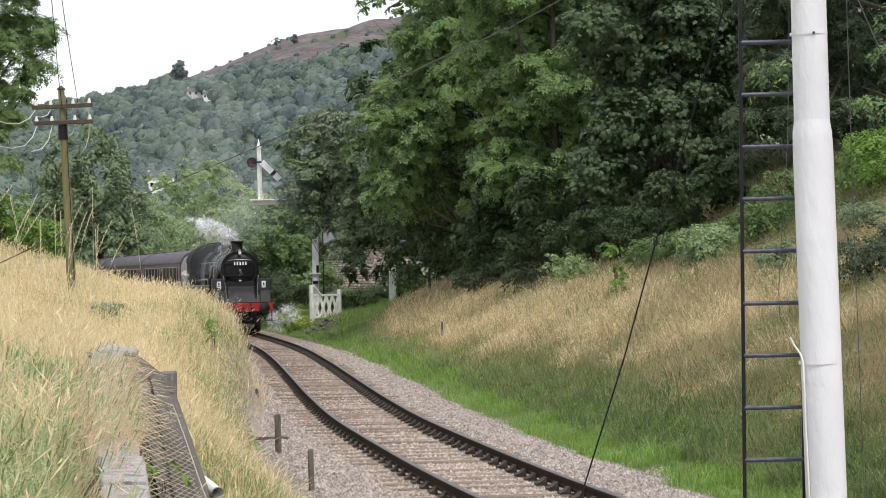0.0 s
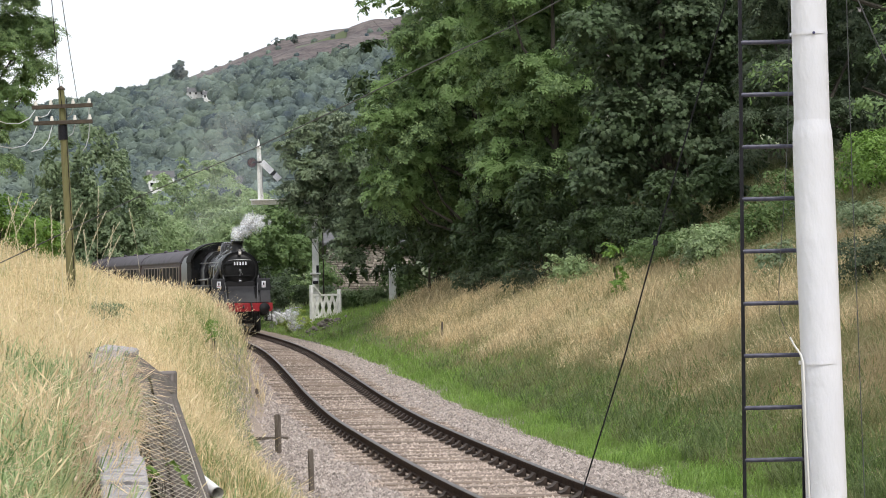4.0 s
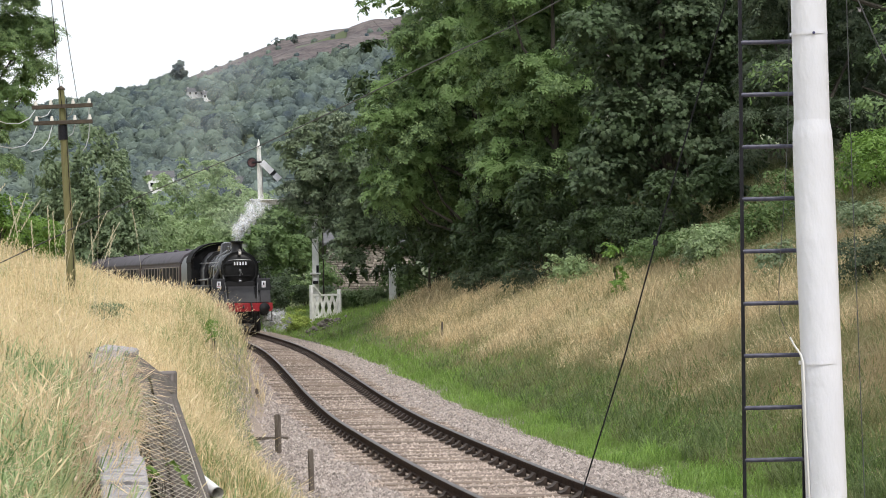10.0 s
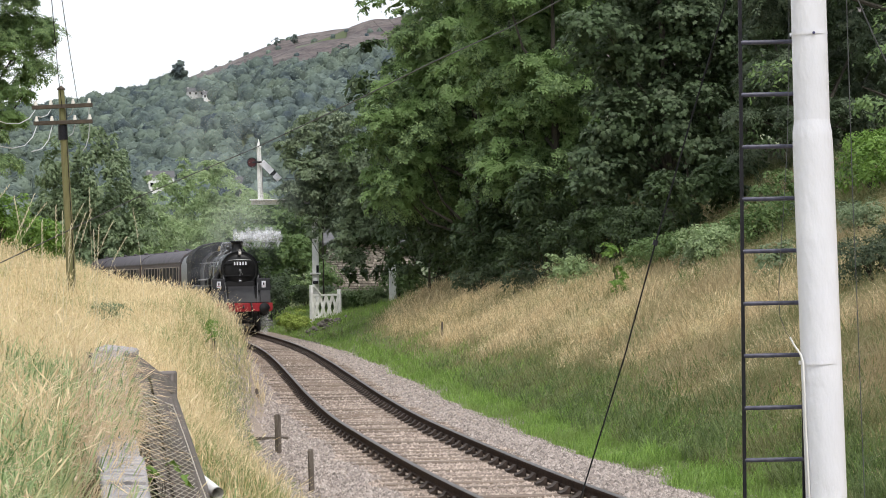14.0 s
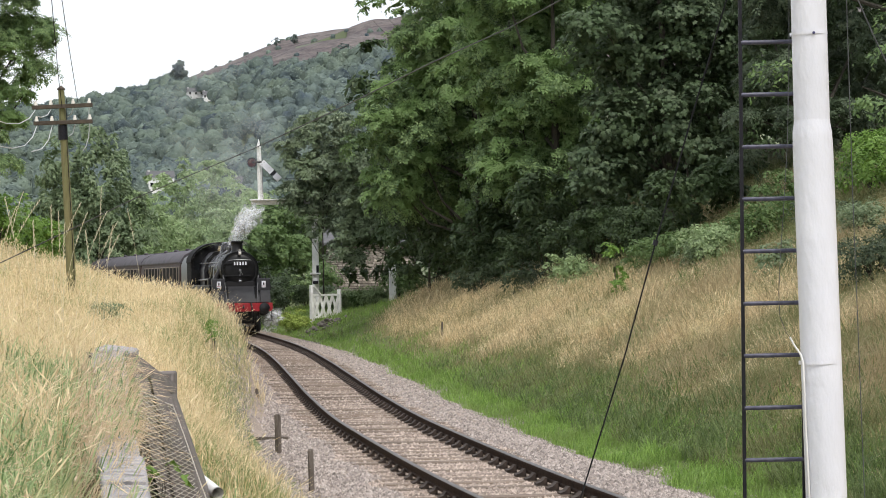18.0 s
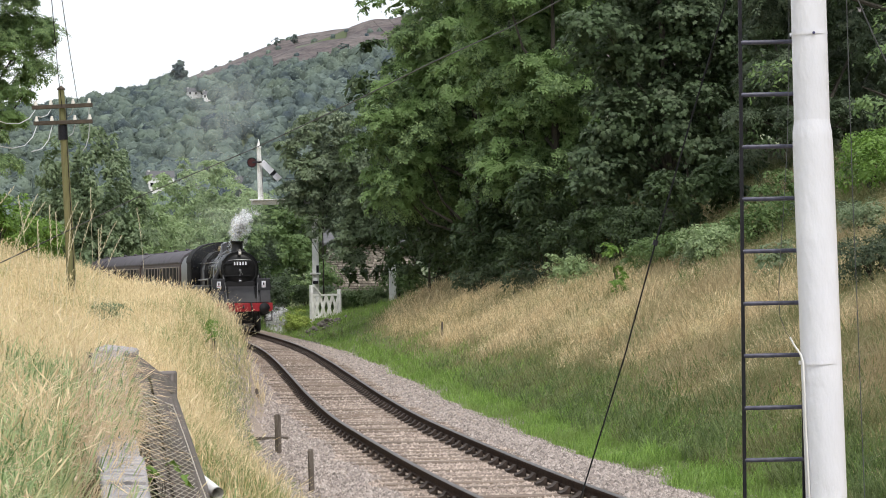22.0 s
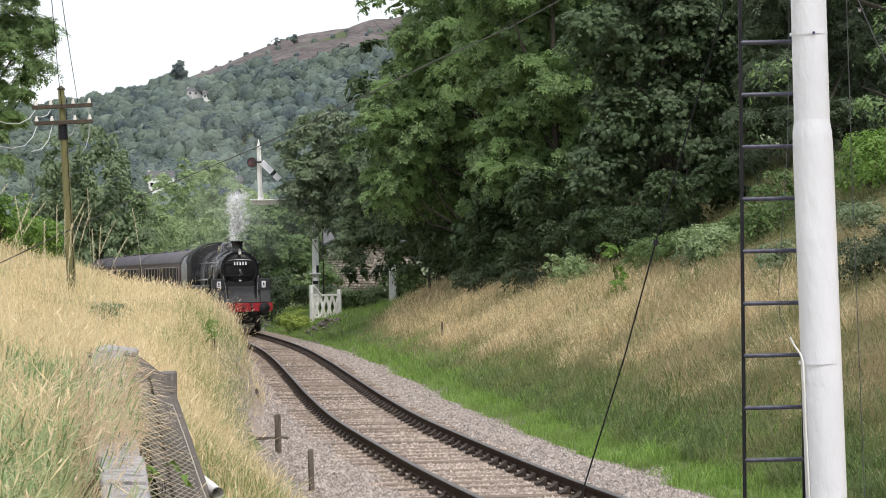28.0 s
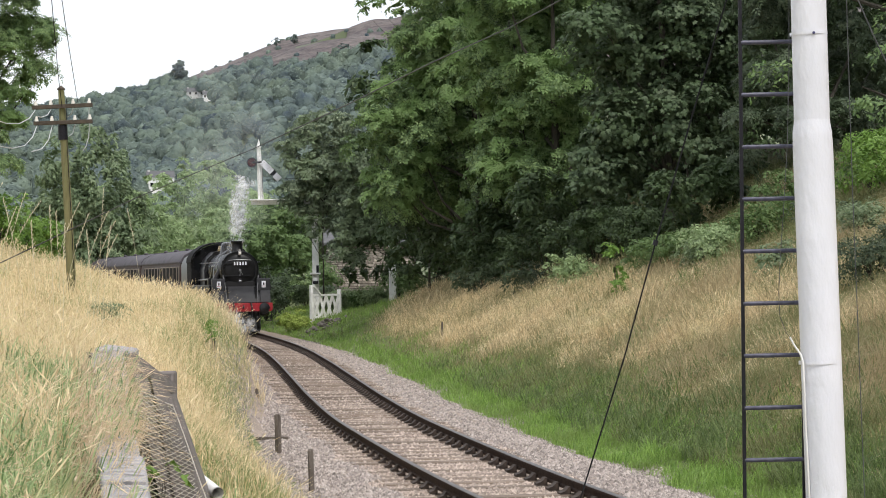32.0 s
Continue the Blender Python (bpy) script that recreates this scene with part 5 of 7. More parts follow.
        part("cab_steps", Geo().box(sx * 1.2 - 0.12, sx * 1.2 + 0.12, 9.6, 10.0, 0.5, 1.4), "loco_black", lo, "", 0.01)
        part("lubricator", Geo().box(sx * 1.0 - 0.12, sx * 1.0 + 0.12, 3.4, 3.8, 2.04, 2.34), "loco_black", lo, "", 0.02)
        part("sand_pipe", Geo().tube([(sx * 1.02, 2.9, 1.9), (sx * 0.95, 2.9, 1.3), (sx * 0.8, 2.8, 0.3)], 0.02, 6), "steel", lo)
    # pipes along the side that shows
    part("injector_pipe", Geo().tube([(-0.93, 2.3, 2.86), (-0.97, 3.0, 2.86), (-0.96, 3.4, 2.5), (-1.0, 4.2, 2.3), (-1.05, 8.6, 2.26)], 0.035, 8), "steel", lo)
    part("feed_pipe", Geo().tube([(-0.30, 3.0, 3.55), (-0.75, 2.95, 3.25), (-0.92, 2.95, 2.7), (-0.95, 2.95, 2.05)], 0.03, 8), "steel", lo)
    # saddle and front plate below the door
    part("front_plate", Geo().prism([(0.22, 1.29), (0.40, 1.62), (0.95, 1.98), (1.1, 1.98), (1.1, 1.29)], -0.777, 0.777), "loco_grey", lo, "plain dark grey front platform", 0.012)
    part("saddle", Geo().box(-0.62, 0.62, 0.98, 2.3, 1.3, 2.2), "loco_black", lo, "", 0.03)
    # buffer beam
    bb = part("buffer_beam", Geo().prism([(-1.27, 0.98), (-1.20, 0.91), (1.20, 0.91), (1.27, 0.98), (1.27, 1.27), (-1.27, 1.27)], 0.02, 0.12, pose(0, 0, 0, 0, 0, 0) @ Matrix(((0, 1, 0, 0), (1, 0, 0, 0), (0, 0, 1, 0), (0, 0, 0, 1)))), "buffer_red", lo, "bright red buffer beam", 0.008)
    for sx in (-1, 1):
        b = part("buffer", Geo().lathe([(0.15, 0.0), (0.15, -0.08), (0.115, -0.12), (0.10, -0.36), (0.06, -0.36), (0.06, -0.46)], 20, pose(sx * 0.865, 0.02, 1.06, -90)), "loco_black", bb)
        part("buffer_head", Geo().lathe([(0, -0.53), (0.14, -0.515), (0.22, -0.485), (0.225, -0.46), (0, -0.455)], 28, pose(sx * 0.865, 0.02, 1.06, -90)), "loco_black", b)
    hook = part("draw_hook", Geo().tube([(0, 0.02, 1.07), (0, -0.22, 1.05), (0, -0.30, 1.10), (0, -0.25, 1.17)], 0.035, 8), "loco_black", bb)
    part("screw_coupling", Geo().tube([(0.0, -0.26, 1.06), (0.05, -0.27, 0.8), (0.05, -0.2, 0.6), (-0.05, -0.2, 0.6), (-0.05, -0.27, 0.8), (0, -0.26, 1.06)], 0.022, 6), "loco_black", hook)
    for x in (-0.42, 0.34):
        part("brake_hose", Geo().tube([(x, 0.0, 1.2), (x, -0.12, 1.28), (x + 0.02, -0.2, 1.1), (x + 0.04, -0.18, 0.75), (x + 0.02, -0.05, 0.55)], 0.032, 8), "loco_black", bb)
    # below the beam: frames, guard irons, bogie and driving wheels
    for sx in (-1, 1):
        part("main_frame", Geo().box(sx * 0.6 - 0.02, sx * 0.6 + 0.02, 0.3, 10.5, 0.6, 1.95), "loco_black", lo)
        part("guard_iron", Geo().tube([(sx * 0.7, 0.35, 0.9), (sx * 0.74, 0.3, 0.5), (sx * 0.75, 0.2, 0.12)], [0.05, 0.04, 0.03], 6), "loco_black", lo)
        part("bogie_frame", Geo().box(sx * 0.62 - 0.025, sx * 0.62 + 0.025, 0.6, 3.8, 0.32, 0.72), "loco_black", lo, "", 0.02)
    part("stretcher", Geo().box(-0.6, 0.6, 0.9, 0.96, 0.45, 0.9), "smokebox", lo)
    part("foot_step", Geo().box(1.0, 1.28, 0.15, 0.4, 0.50, 0.53), "loco_black", lo, "", 0.005)
    part("step_hanger", Geo().box(1.24, 1.28, 0.24, 0.30, 0.50, 0.98), "loco_black", lo)
    for y in (1.05, 2.95):
        wheel_set(lo, "bogie_wheel", y, 0.457, 0.75, 10)
    for y in (4.7, 6.7, 8.6):
        wheel_set(lo, "driving_wheel", y, 0.86, 0.75, 16)
    # cab
    cab = part("cab", Geo().prism([(-1.33, 1.4), (-1.33, 3.1), (-1.24, 3.25), (1.24, 3.25), (1.33, 3.1), (1.33, 1.4)], 8.9, 9.0, Matrix(((0, 1, 0, 0), (1, 0, 0, 0), (0, 0, 1, 0), (0, 0, 0, 1)))), "cab_black", lo)
    for sx in (-1, 1):
        part("cab_side", Geo().box(sx * 1.33 - 0.02, sx * 1.33 + 0.02, 9.0, 10.9, 1.4, 3.12), "cab_black", cab)
        part("cab_window", Geo().box(sx * 1.36 - 0.006, sx * 1.36 + 0.006, 9.4, 10.4, 2.5, 3.02), "dark_glass", cab)
        part("spectacle_glass", Geo().box(sx * 1.06 - 0.16, sx * 1.06 + 0.16, 8.88, 8.895, 2.75, 3.2), "dark_glass", cab)
    arch = [(1.38 * math.cos(a), 3.08 + 0.93 * math.sin(a)) for a in [math.pi * k / 14 for k in range(15)]]
    inner = [(1.32 * math.cos(a), 3.06 + 0.88 * math.sin(a)) for a in [math.pi * k / 14 for k in range(14, -1, -1)]]
    part("cab_roof", Geo().prism(arch + inner, 8.75, 11.1, Matrix(((0, 1, 0, 0), (1, 0, 0, 0), (0, 0, 1, 0), (0, 0, 0, 1)))), "cab_black", cab)
    part("cab_front", Geo().prism([(1.30 * math.cos(math.pi * k / 14), 3.05 + 0.87 * math.sin(math.pi * k / 14)) for k in range(15)], 8.92, 8.98, Matrix(((0, 1, 0, 0), (1, 0, 0, 0), (0, 0, 1, 0), (0, 0, 0, 1)))), "cab_black", cab)
    return lo


SWAP = Matrix(((0, 1, 0, 0), (1, 0, 0, 0), (0, 0, 1, 0), (0, 0, 0, 1)))
loco = build_loco()


def build_tender():
    te = thing("tender", chord(114.8, 6.4), "grey-black coal tender with curved-in upper sides behind the locomotive", "tender")
    part("tank", Geo().prism([(-1.3, 1.25), (-1.36, 1.4), (-1.36, 3.0), (-1.22, 3.32), (-1.0, 3.48), (1.0, 3.48), (1.22, 3.32), (1.36, 3.0), (1.36, 1.4), (1.3, 1.25)], 0.2, 6.1, SWAP), "tender_paint", te, "", 0.02)
    g = Geo()
    rng = random.Random(5)
    for k in range(60):
        x, y, r = rng.uniform(-0.9, 0.9), rng.uniform(0.5, 4.2), rng.uniform(0.09, 0.17)
        g.lathe([(0, -r), (r, -r * 0.3), (r * 0.8, r * 0.5), (0, r)], 5, pose(x, y, 3.5 + rng.uniform(0, 0.14), rng.uniform(0, 90), rng.uniform(0, 90)))
    part("coal", g, "smokebox", te, "heap of lump coal", smooth=0)
    part("frame", Geo().box(-1.05, 1.05, 0.1, 6.2, 0.75, 1.25), "loco_black", te, "", 0.02)
    for y in (1.1, 3.1, 5.1):
        wheel_set(te, "wheel", y, 0.5, 0.75, 10)
    for y in (1.1, 3.1, 5.1):
        for sx in (-1, 1):
            part("axle_box", Geo().box(sx * 1.06 - 0.1, sx * 1.06 + 0.1, y - 0.16, y + 0.16, 0.38, 0.72), "loco_black", te, "", 0.02)
    part("rear_ladder", Geo().box(0.7, 1.0, 6.11, 6.15, 1.3, 3.4), "loco_black", te)
    return te


build_tender()


def build_carriage():
    """A corridor coach; y = 0 at its near end."""
    co = thing("railway_carriage", pose(0, 0, 0), "maroon corridor carriage with grey roof and pale-framed windows", "carriage", "carriages of the train")
    Lc, hw = 19.4, 1.38
    side = [(-hw + 0.06, 0.95), (-hw - 0.02, 1.6), (-hw, 2.6), (-hw + 0.06, 3.12), (hw - 0.06, 3.12), (hw, 2.6), (hw + 0.02, 1.6), (hw - 0.06, 0.95)]
    body = part("body", Geo().prism(side, 0, Lc, SWAP), "coach_side", co, "", 0.0)
    top = [(-hw + 0.03, 3.10), (-hw + 0.06, 3.26), (-1.12, 3.50), (-0.8, 3.67), (-0.4, 3.77), (0, 3.80), (0.4, 3.77), (0.8, 3.67), (1.12, 3.50), (hw - 0.06, 3.26), (hw - 0.03, 3.10)]
    roof = part("roof", Geo().prism(top, -0.05, Lc + 0.05, SWAP), "coach_roof", co, "grey curved roof")
    part("roof_rib", Geo().box(-0.03, 0.03, 0.2, Lc - 0.2, 3.795, 3.83), "coach_roof", roof)
    for k in range(7):
        part("roof_vent", Geo().lathe([(0.13, -0.03), (0.13, 0.05), (0.07, 0.09), (0, 0.1)], 10, pose(-0.45 if k % 2 else 0.4, 1.6 + 2.6 * k, 3.77)), "coach_roof", roof)
    for sx in (-1, 1):
        part("gutter", Geo().box(sx * (hw - 0.01) - 0.03, sx * (hw - 0.01) + 0.03, 0, Lc, 3.10, 3.16), "coach_roof", co)
        part("cream_band", Geo().box(sx * (hw + 0.005) - 0.012, sx * (hw + 0.005) + 0.012, 0.3, Lc - 0.3, 1.88, 1.95), "coach_cream", co, "thin cream waist line")
        y = 0.35
        for k in range(12):
            wide = k not in (0, 6, 11)
            w = 1.25 if wide else 0.55
            fr = part("window_frame", Geo().box(sx * (hw - 0.005) - 0.03, sx * (hw - 0.005) + 0.03, y, y + w, 2.06, 2.92), "coach_cream", co, "", 0.01)
            part("pane", Geo().box(sx * (hw + 0.03) - 0.004, sx * (hw + 0.03) + 0.004, y + 0.06, y + w - 0.06, 2.12, 2.87), "dark_glass", fr)
            y += w + 0.36
    for y0 in (-0.32, Lc):
        part("gangway", Geo().box(-0.45, 0.45, y0, y0 + 0.32, 1.2, 3.3), "loco_black", co, "black corridor bellows", 0.03)
    part("underframe", Geo().box(-1.1, 1.1, 0.2, Lc - 0.2, 0.75, 0.95), "loco_black", co)
    for y in (2.6, 16.8):
        bg = part("bogie", Geo().box(-1.0, 1.0, y - 1.6, y + 1.6, 0.4, 0.75), "loco_black", co, "", 0.04)
        for dy in (-1.3, 1.3):
            part("wheel", Geo().lathe([(0, -0.8), (0.46, -0.8), (0.46, -0.7), (0.1, -0.7), (0.1, 0.7), (0.46, 0.7), (0.46, 0.8), (0, 0.8)], 20, pose(0, y + dy, 0.46, 0, 90)), "loco_black", bg)
    return co


coach = build_carriage()
y_c = 121.6
coach.matrix_basis = chord(y_c, 19.4)
for k in range(1, 4):
    y_c = y_c + 20.2 * 0.965
    copy_thing(coach, chord(y_c, 19.4))


# ---- tall signal post, ladder and wires beside the camera ----
NEAR = 10.8


def straps(root, pts, r, name, mat, label="", n=8):
    return part(name, Geo().tube(pts, r, n), mat, root, label)


def build_near_signal():
    foot = sight(1502, 1540, NEAR)
    foot.z = gz(foot.x, foot.y)
    root = thing("signal_post", Matrix.Translation(foot), "tall white-painted tubular signal post beside the line", "signal post")
    at = lambda a, b, y=NEAR: sight(a, b, y) - foot
    k = NEAR / 4300
    lo, hi = at(1438.5, 262), at(1430, 0)
    base = lo + (at(1462.5, 882) - lo) * ((lo.z) / (lo.z - at(1462.5, 882).z))
    up = (hi - at(1436.5, 225)).normalized()
    j0 = at(1437.6, 245)
    low = part("lower_tube", Geo().tube([base, base.lerp(lo, 0.5), lo, j0 + up * 0.02], [36.5 * k, 36.2 * k, 35.4 * k, 34.6 * k], 40), "white_paint", root, "thick glossy white lower tube")
    part("reducing_collar", Geo().tube([j0 + up * 0.0, j0 + up * 0.025, j0 + up * 0.06, j0 + up * 0.085], [34.8 * k, 34.6 * k, 32.3 * k, 31.4 * k], 40, False), "white_paint", root)
    top = j0 + up * 3.4
    part("upper_tube", Geo().tube([j0, top], [31.6 * k, 29.0 * k], 40), "white_paint", root)
    part("cap", Geo().lathe([(31 * k, 0), (33 * k, 0.02), (12 * k, 0.08), (10 * k, 0.2), (0, 0.4)], 24, Matrix.Translation(top)), "white_paint", root)
    band = part("clamp_band", Geo().tube([at(1451.2, 644), at(1451.0, 638)], 37.6 * k, 36, False), "white_paint", root)
    strap = part("upper_strap", Geo().tube([at(1430.8, 63), at(1430.6, 58)], 33.2 * k, 36, False), "white_paint", root)
    part("bolt", Geo().lathe([(0, 0.006), (0.006, 0.004), (0.007, -0.004)], 10, Matrix.Translation(at(1440, 58, NEAR - 33.4 * k)) @ pose(0, 0, 0, 90)), M["bolt_blue"], strap, "blue-painted bolt")
    # power lead down the post
    f = NEAR - 20 * k
    part("white_lead", Geo().tube([at(1398, 597, f), at(1406, 612, f), at(1416, 626, f), at(1421, 640, f - 0.02), at(1423.5, 690, f), at(1426, 760, f), at(1430, 830, f), at(1433, 900, f), at(1440, 1200, f)], 0.0045, 8), "plastic_white", root, "white cable strapped to the post")
    part("thin_cord", Geo().tube([at(1396, -40, f), at(1396, 120, f), at(1393, 260, f), at(1386, 380, f), at(1381, 450, f), at(1378, 520, f), at(1380, 560, f), at(1392, 590, f), at(1398, 598, f)], 0.0014, 6), "cable_grey", root)
    part("base_plate", Geo().box(-0.22, 0.22, -0.22, 0.22, -0.05, 0.03, Matrix.Translation(base - Vector((0, 0, base.z)))), "black_steel", root, "", 0.01)
    # ladder
    y = NEAR + 0.12
    lfoot = sight(1324, 1530, y)
    lfoot.z = gz(lfoot.x, lfoot.y) - 0.05
    lad = thing("iron_ladder", Matrix.Translation(lfoot), "narrow black iron ladder fixed beside the white post", "ladder")
    lat = lambda a, b: sight(a, b, y) - lfoot
    kk = y / 4300
    for dx in (0, 105.5):
        a, b = lat(1318 + dx, 882), lat(1309 + dx, 0)
        d = (b - a) / (b - a).length
        lo_, hi_ = a - d * (a.z / d.z), b + d * 1.9
        m = Matrix.LocRotScale(lo_, d.to_track_quat("Z", "Y"), None)
        part("stile", Geo().box(-2.7 * kk, 2.7 * kk, -3.2 * kk, 3.2 * kk, 0, (hi_ - lo_).length, m), "black_steel", lad, "", 0.002)
    for i in range(-7, 13):
        b = 75.5 + 92.35 * i
        s = 1309.8 + 0.0102 * b
        part("rung", Geo().tube([lat(s, b + 0.6), lat(s + 105.5, b - 1.6)], 4.0 * kk, 10), "rung_paint", lad)
    # stays
    g_top, g_mid, g_low = sight(1289, -12, NEAR + 0.5), sight(1160, 430, NEAR + 0.3), sight(1035, 857, NEAR)
    d = (g_low - sight(1105, 632, NEAR + 0.15))
    end = g_low + d * 3.2
    end = g_low + d * ((g_low.z - gz(end.x, end.y)) / -d.z)
    tip = g_top + (g_top - g_mid) * 1.35
    st = thing("guy_wire", None, "thin black guy wire stretched down from the signal post", "wire")
    part("strand", Geo().tube([tip, g_top, sight(1222, 215, NEAR + 0.4), g_mid, sight(1141, 500, NEAR + 0.25), sight(1105, 632, NEAR + 0.15), g_low, end], 0.0036, 6), "cable", st)
    part("wire_clamp", Geo().tube([g_mid + Vector((0.004, 0, 0.012)), g_mid - Vector((0.004, 0, 0.012))], 0.012, 10), "black_steel", st)
    part("anchor", Geo().tube([end + Vector((0, 0, -0.3)), end + Vector((0, 0, 0.04))], 0.014, 8), "black_steel", st)
    for nm, pts, r, lb in (("signal_wire", [(1496, -60, 9.6), (1502, 130, 9.6), (1509, 350, 9.6), (1519, 600, 9.6), (1530, 882, 9.6), (1560, 1600, 9.6)], 0.0017, "thin slack wire hanging behind the signal post"),
                           ("stay_cable", [(1478, -110, 9.8), (1518, 0, 9.8), (1545, 62, 9.8), (1572, 118, 9.8), (1900, 850, 9.8), (2200, 1560, 9.8)], 0.0028, "grey stay cable slanting down past the post")):
        w = thing(nm, None, lb, "wire")
        P = [sight(*q) for q in pts]
        if gz(P[-1].x, P[-1].y) < P[-1].z:
            P.append(Vector((P[-1].x + 0.05, P[-1].y, gz(P[-1].x, P[-1].y) - 0.02)))
        part("strand", Geo().tube(P, r, 6), "cable_grey", w)
    # long stay across the view
    w = thing("overhead_cable", None, "dark steel stay cable running up from the embankment across the sky", "wire")
    part("strand", Geo().tube([sight(-260, 596, 44), sight(-120, 520, 42), sight(0, 466, 40), sight(120, 409, 37), sight(240, 351, 34), sight(450, 263, 30), sight(620, 183, 26), sight(760, 113, 23), sight(900, 50, 20), sight(1030, -20, 18), sight(1330, -190, 14)], [0.009] * 4 + [0.006] * 4 + [0.0042] * 3, 6), "cable_grey", w)


M["bolt_blue"] = surf("bolt_blue", (0.04, 0.04, 0.12), (0.06, 0.06, 0.16), 20, 0.4)
build_near_signal()


# ---- concrete pier with netting ----
def build_wall():
    w = thing("concrete_pier", None, "weathered concrete retaining pier with raking top, overgrown by grass", "pier")
    # corner nearest to the eye, then left and right faces; light and shade set their colours
    c0, c1 = sight(225, 632, 17.0), sight(274, 905, 16.7)
    l0, l1 = sight(166, 624, 17.9), sight(182, 905, 17.9)
    r0, r1 = sight(303, 690, 18.2), sight(377, 905, 18.2)
    deep = Vector((-0.25, 1.1, 0))

    def slab(name, p, mat, lab="", bev=0.012):
        a, b, c, d = [Vector(q) for q in p]
        k = Vector((0, 0.16, 0))
        g = Geo().add([a, b, c, d, a + k, b + k, c + k, d + k], [(0, 1, 2, 3), (7, 6, 5, 4), (0, 4, 5, 1), (1, 5, 6, 2), (2, 6, 7, 3), (3, 7, 4, 0)])
        return part(name, g, mat, w, lab, bev)
    # the wall's sloping top, in coping slabs that come down towards the eye, over a plain body
    n = 9
    e0, e1 = sight(165, 622, 17.4), sight(176, 905, 9.3)
    f0, f1 = sight(220, 620, 17.2), sight(268, 905, 9.3)
    drop = Vector((0, 0, -0.09))
    rg = random.Random(4)
    for k in range(n):
        t0, t1 = (k / n) + 0.004, (k + 1) / n - 0.004
        o = Vector((rg.uniform(-0.012, 0.012), 0, rg.uniform(-0.012, 0.012)))
        q = [e0.lerp(e1, t0) + o, f0.lerp(f1, t0) + o, f0.lerp(f1, t1) + o, e0.lerp(e1, t1) + o]
        slab_ = Geo().add(q + [v + drop for v in q], [(0, 1, 2, 3), (7, 6, 5, 4), (0, 4, 5, 1), (1, 5, 6, 2), (2, 6, 7, 3), (3, 7, 4, 0)])
        cs = part("coping_slab", slab_, "concrete_top", w, "weathered coping slab, light on it put into its pale colour", 0.012)
        # worn grooves across the slab
        for j in range(1, 7):
            u0 = t0 + (t1 - t0) * (j + rg.uniform(-0.2, 0.2)) / 7
            p, r_ = e0.lerp(e1, u0) + o, f0.lerp(f1, u0) + o
            m_a, m_b = p.lerp(r_, rg.uniform(0.05, 0.3)), p.lerp(r_, rg.uniform(0.6, 0.95))
            part("ridge", Geo().tube([m_a - Vector((0, 0, 0.004)), m_a.lerp(m_b, 0.5) + Vector((0, 0.015, -0.001)), m_b - Vector((0, 0, 0.004))], 0.009, 5), "concrete_top", cs)
    q = [e0 + drop * 1.02, f0 + drop * 1.02, f1 + drop * 1.02, e1 + drop * 1.02]
    q = [v + Vector((d_, 0, 0)) for v, d_ in zip(q, (0.02, -0.02, -0.02, 0.02))]
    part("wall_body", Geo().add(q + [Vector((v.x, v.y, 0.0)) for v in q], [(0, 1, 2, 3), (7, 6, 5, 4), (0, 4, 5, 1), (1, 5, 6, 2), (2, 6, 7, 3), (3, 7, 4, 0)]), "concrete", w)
    m0 = c0.lerp(r0, 0.06)
    m1 = c1.lerp(r1, 0.12)
    k0, k1 = c0.lerp(r0, 0.40), c1.lerp(r1, 0.30)
    slab("face_panel", (m0, k0, k1, m1), "concrete", "stained concrete panel, shade put into its dark colour")
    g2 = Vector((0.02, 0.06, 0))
    slab("face_panel", (k0 + g2, r0 + Vector((0, 0.06, 0)), r1 + Vector((0, 0.06, 0)), k1 + g2), "concrete", "stained concrete panel, shade put into its dark colour")
    part("core", Geo().add([l0 + Vector((0.02, 0.1, -0.03)), c0 + Vector((0, 0.1, -0.03)), r0 + Vector((-0.02, 0.1, -0.03)), l1 + Vector((0.02, 0.1, -0.3)), c1 + Vector((0, 0.1, -0.3)), r1 + Vector((-0.02, 0.1, -0.3))]
                           + [q + deep for q in (l0 + Vector((0.02, 0.1, -0.03)), c0 + Vector((0, 0.1, -0.03)), r0 + Vector((-0.02, 0.1, -0.03)), l1 + Vector((0.02, 0.1, -0.3)), c1 + Vector((0, 0.1, -0.3)), r1 + Vector((-0.02, 0.1, -0.3)))],
                           [(0, 3, 4, 1), (1, 4, 5, 2), (6, 7, 10, 9), (7, 8, 11, 10), (0, 1, 7, 6), (1, 2, 8, 7), (0, 6, 9, 3), (2, 5, 11, 8), (3, 9, 10, 4), (4, 10, 11, 5)]), "concrete", w, "")
    # raking coping and end block
    d = Vector((0, 0.30, 0))
    u = Vector((0.012, -0.04, 0.035))
    cp = [c0 + u, r0 + u, r0 + u - Vector((0, 0, 0.075)), c0 + u - Vector((0, 0, 0.085))]
    part("raking_coping", Geo().add(cp + [q + d for q in cp], [(0, 1, 2, 3), (7, 6, 5, 4), (0, 4, 5, 1), (1, 5, 6, 2), (2, 6, 7, 3), (3, 7, 4, 0)]), "concrete", w, "", 0.012)
    tp = [l0 + u, c0 + u, c0 + u - Vector((0, 0, 0.06)), l0 + u - Vector((0, 0, 0.06))]
    part("top_slab", Geo().add(tp + [q + Vector((-0.05, 1.0, 0)) for q in tp], [(0, 1, 2, 3), (7, 6, 5, 4), (0, 4, 5, 1), (1, 5, 6, 2), (2, 6, 7, 3), (3, 7, 4, 0)]), "concrete_top", w, "cracked top slab, light on it put into its pale colour", 0.015)
    b0, b1 = sight(262, 659, 18.5), sight(309, 722, 18.5)
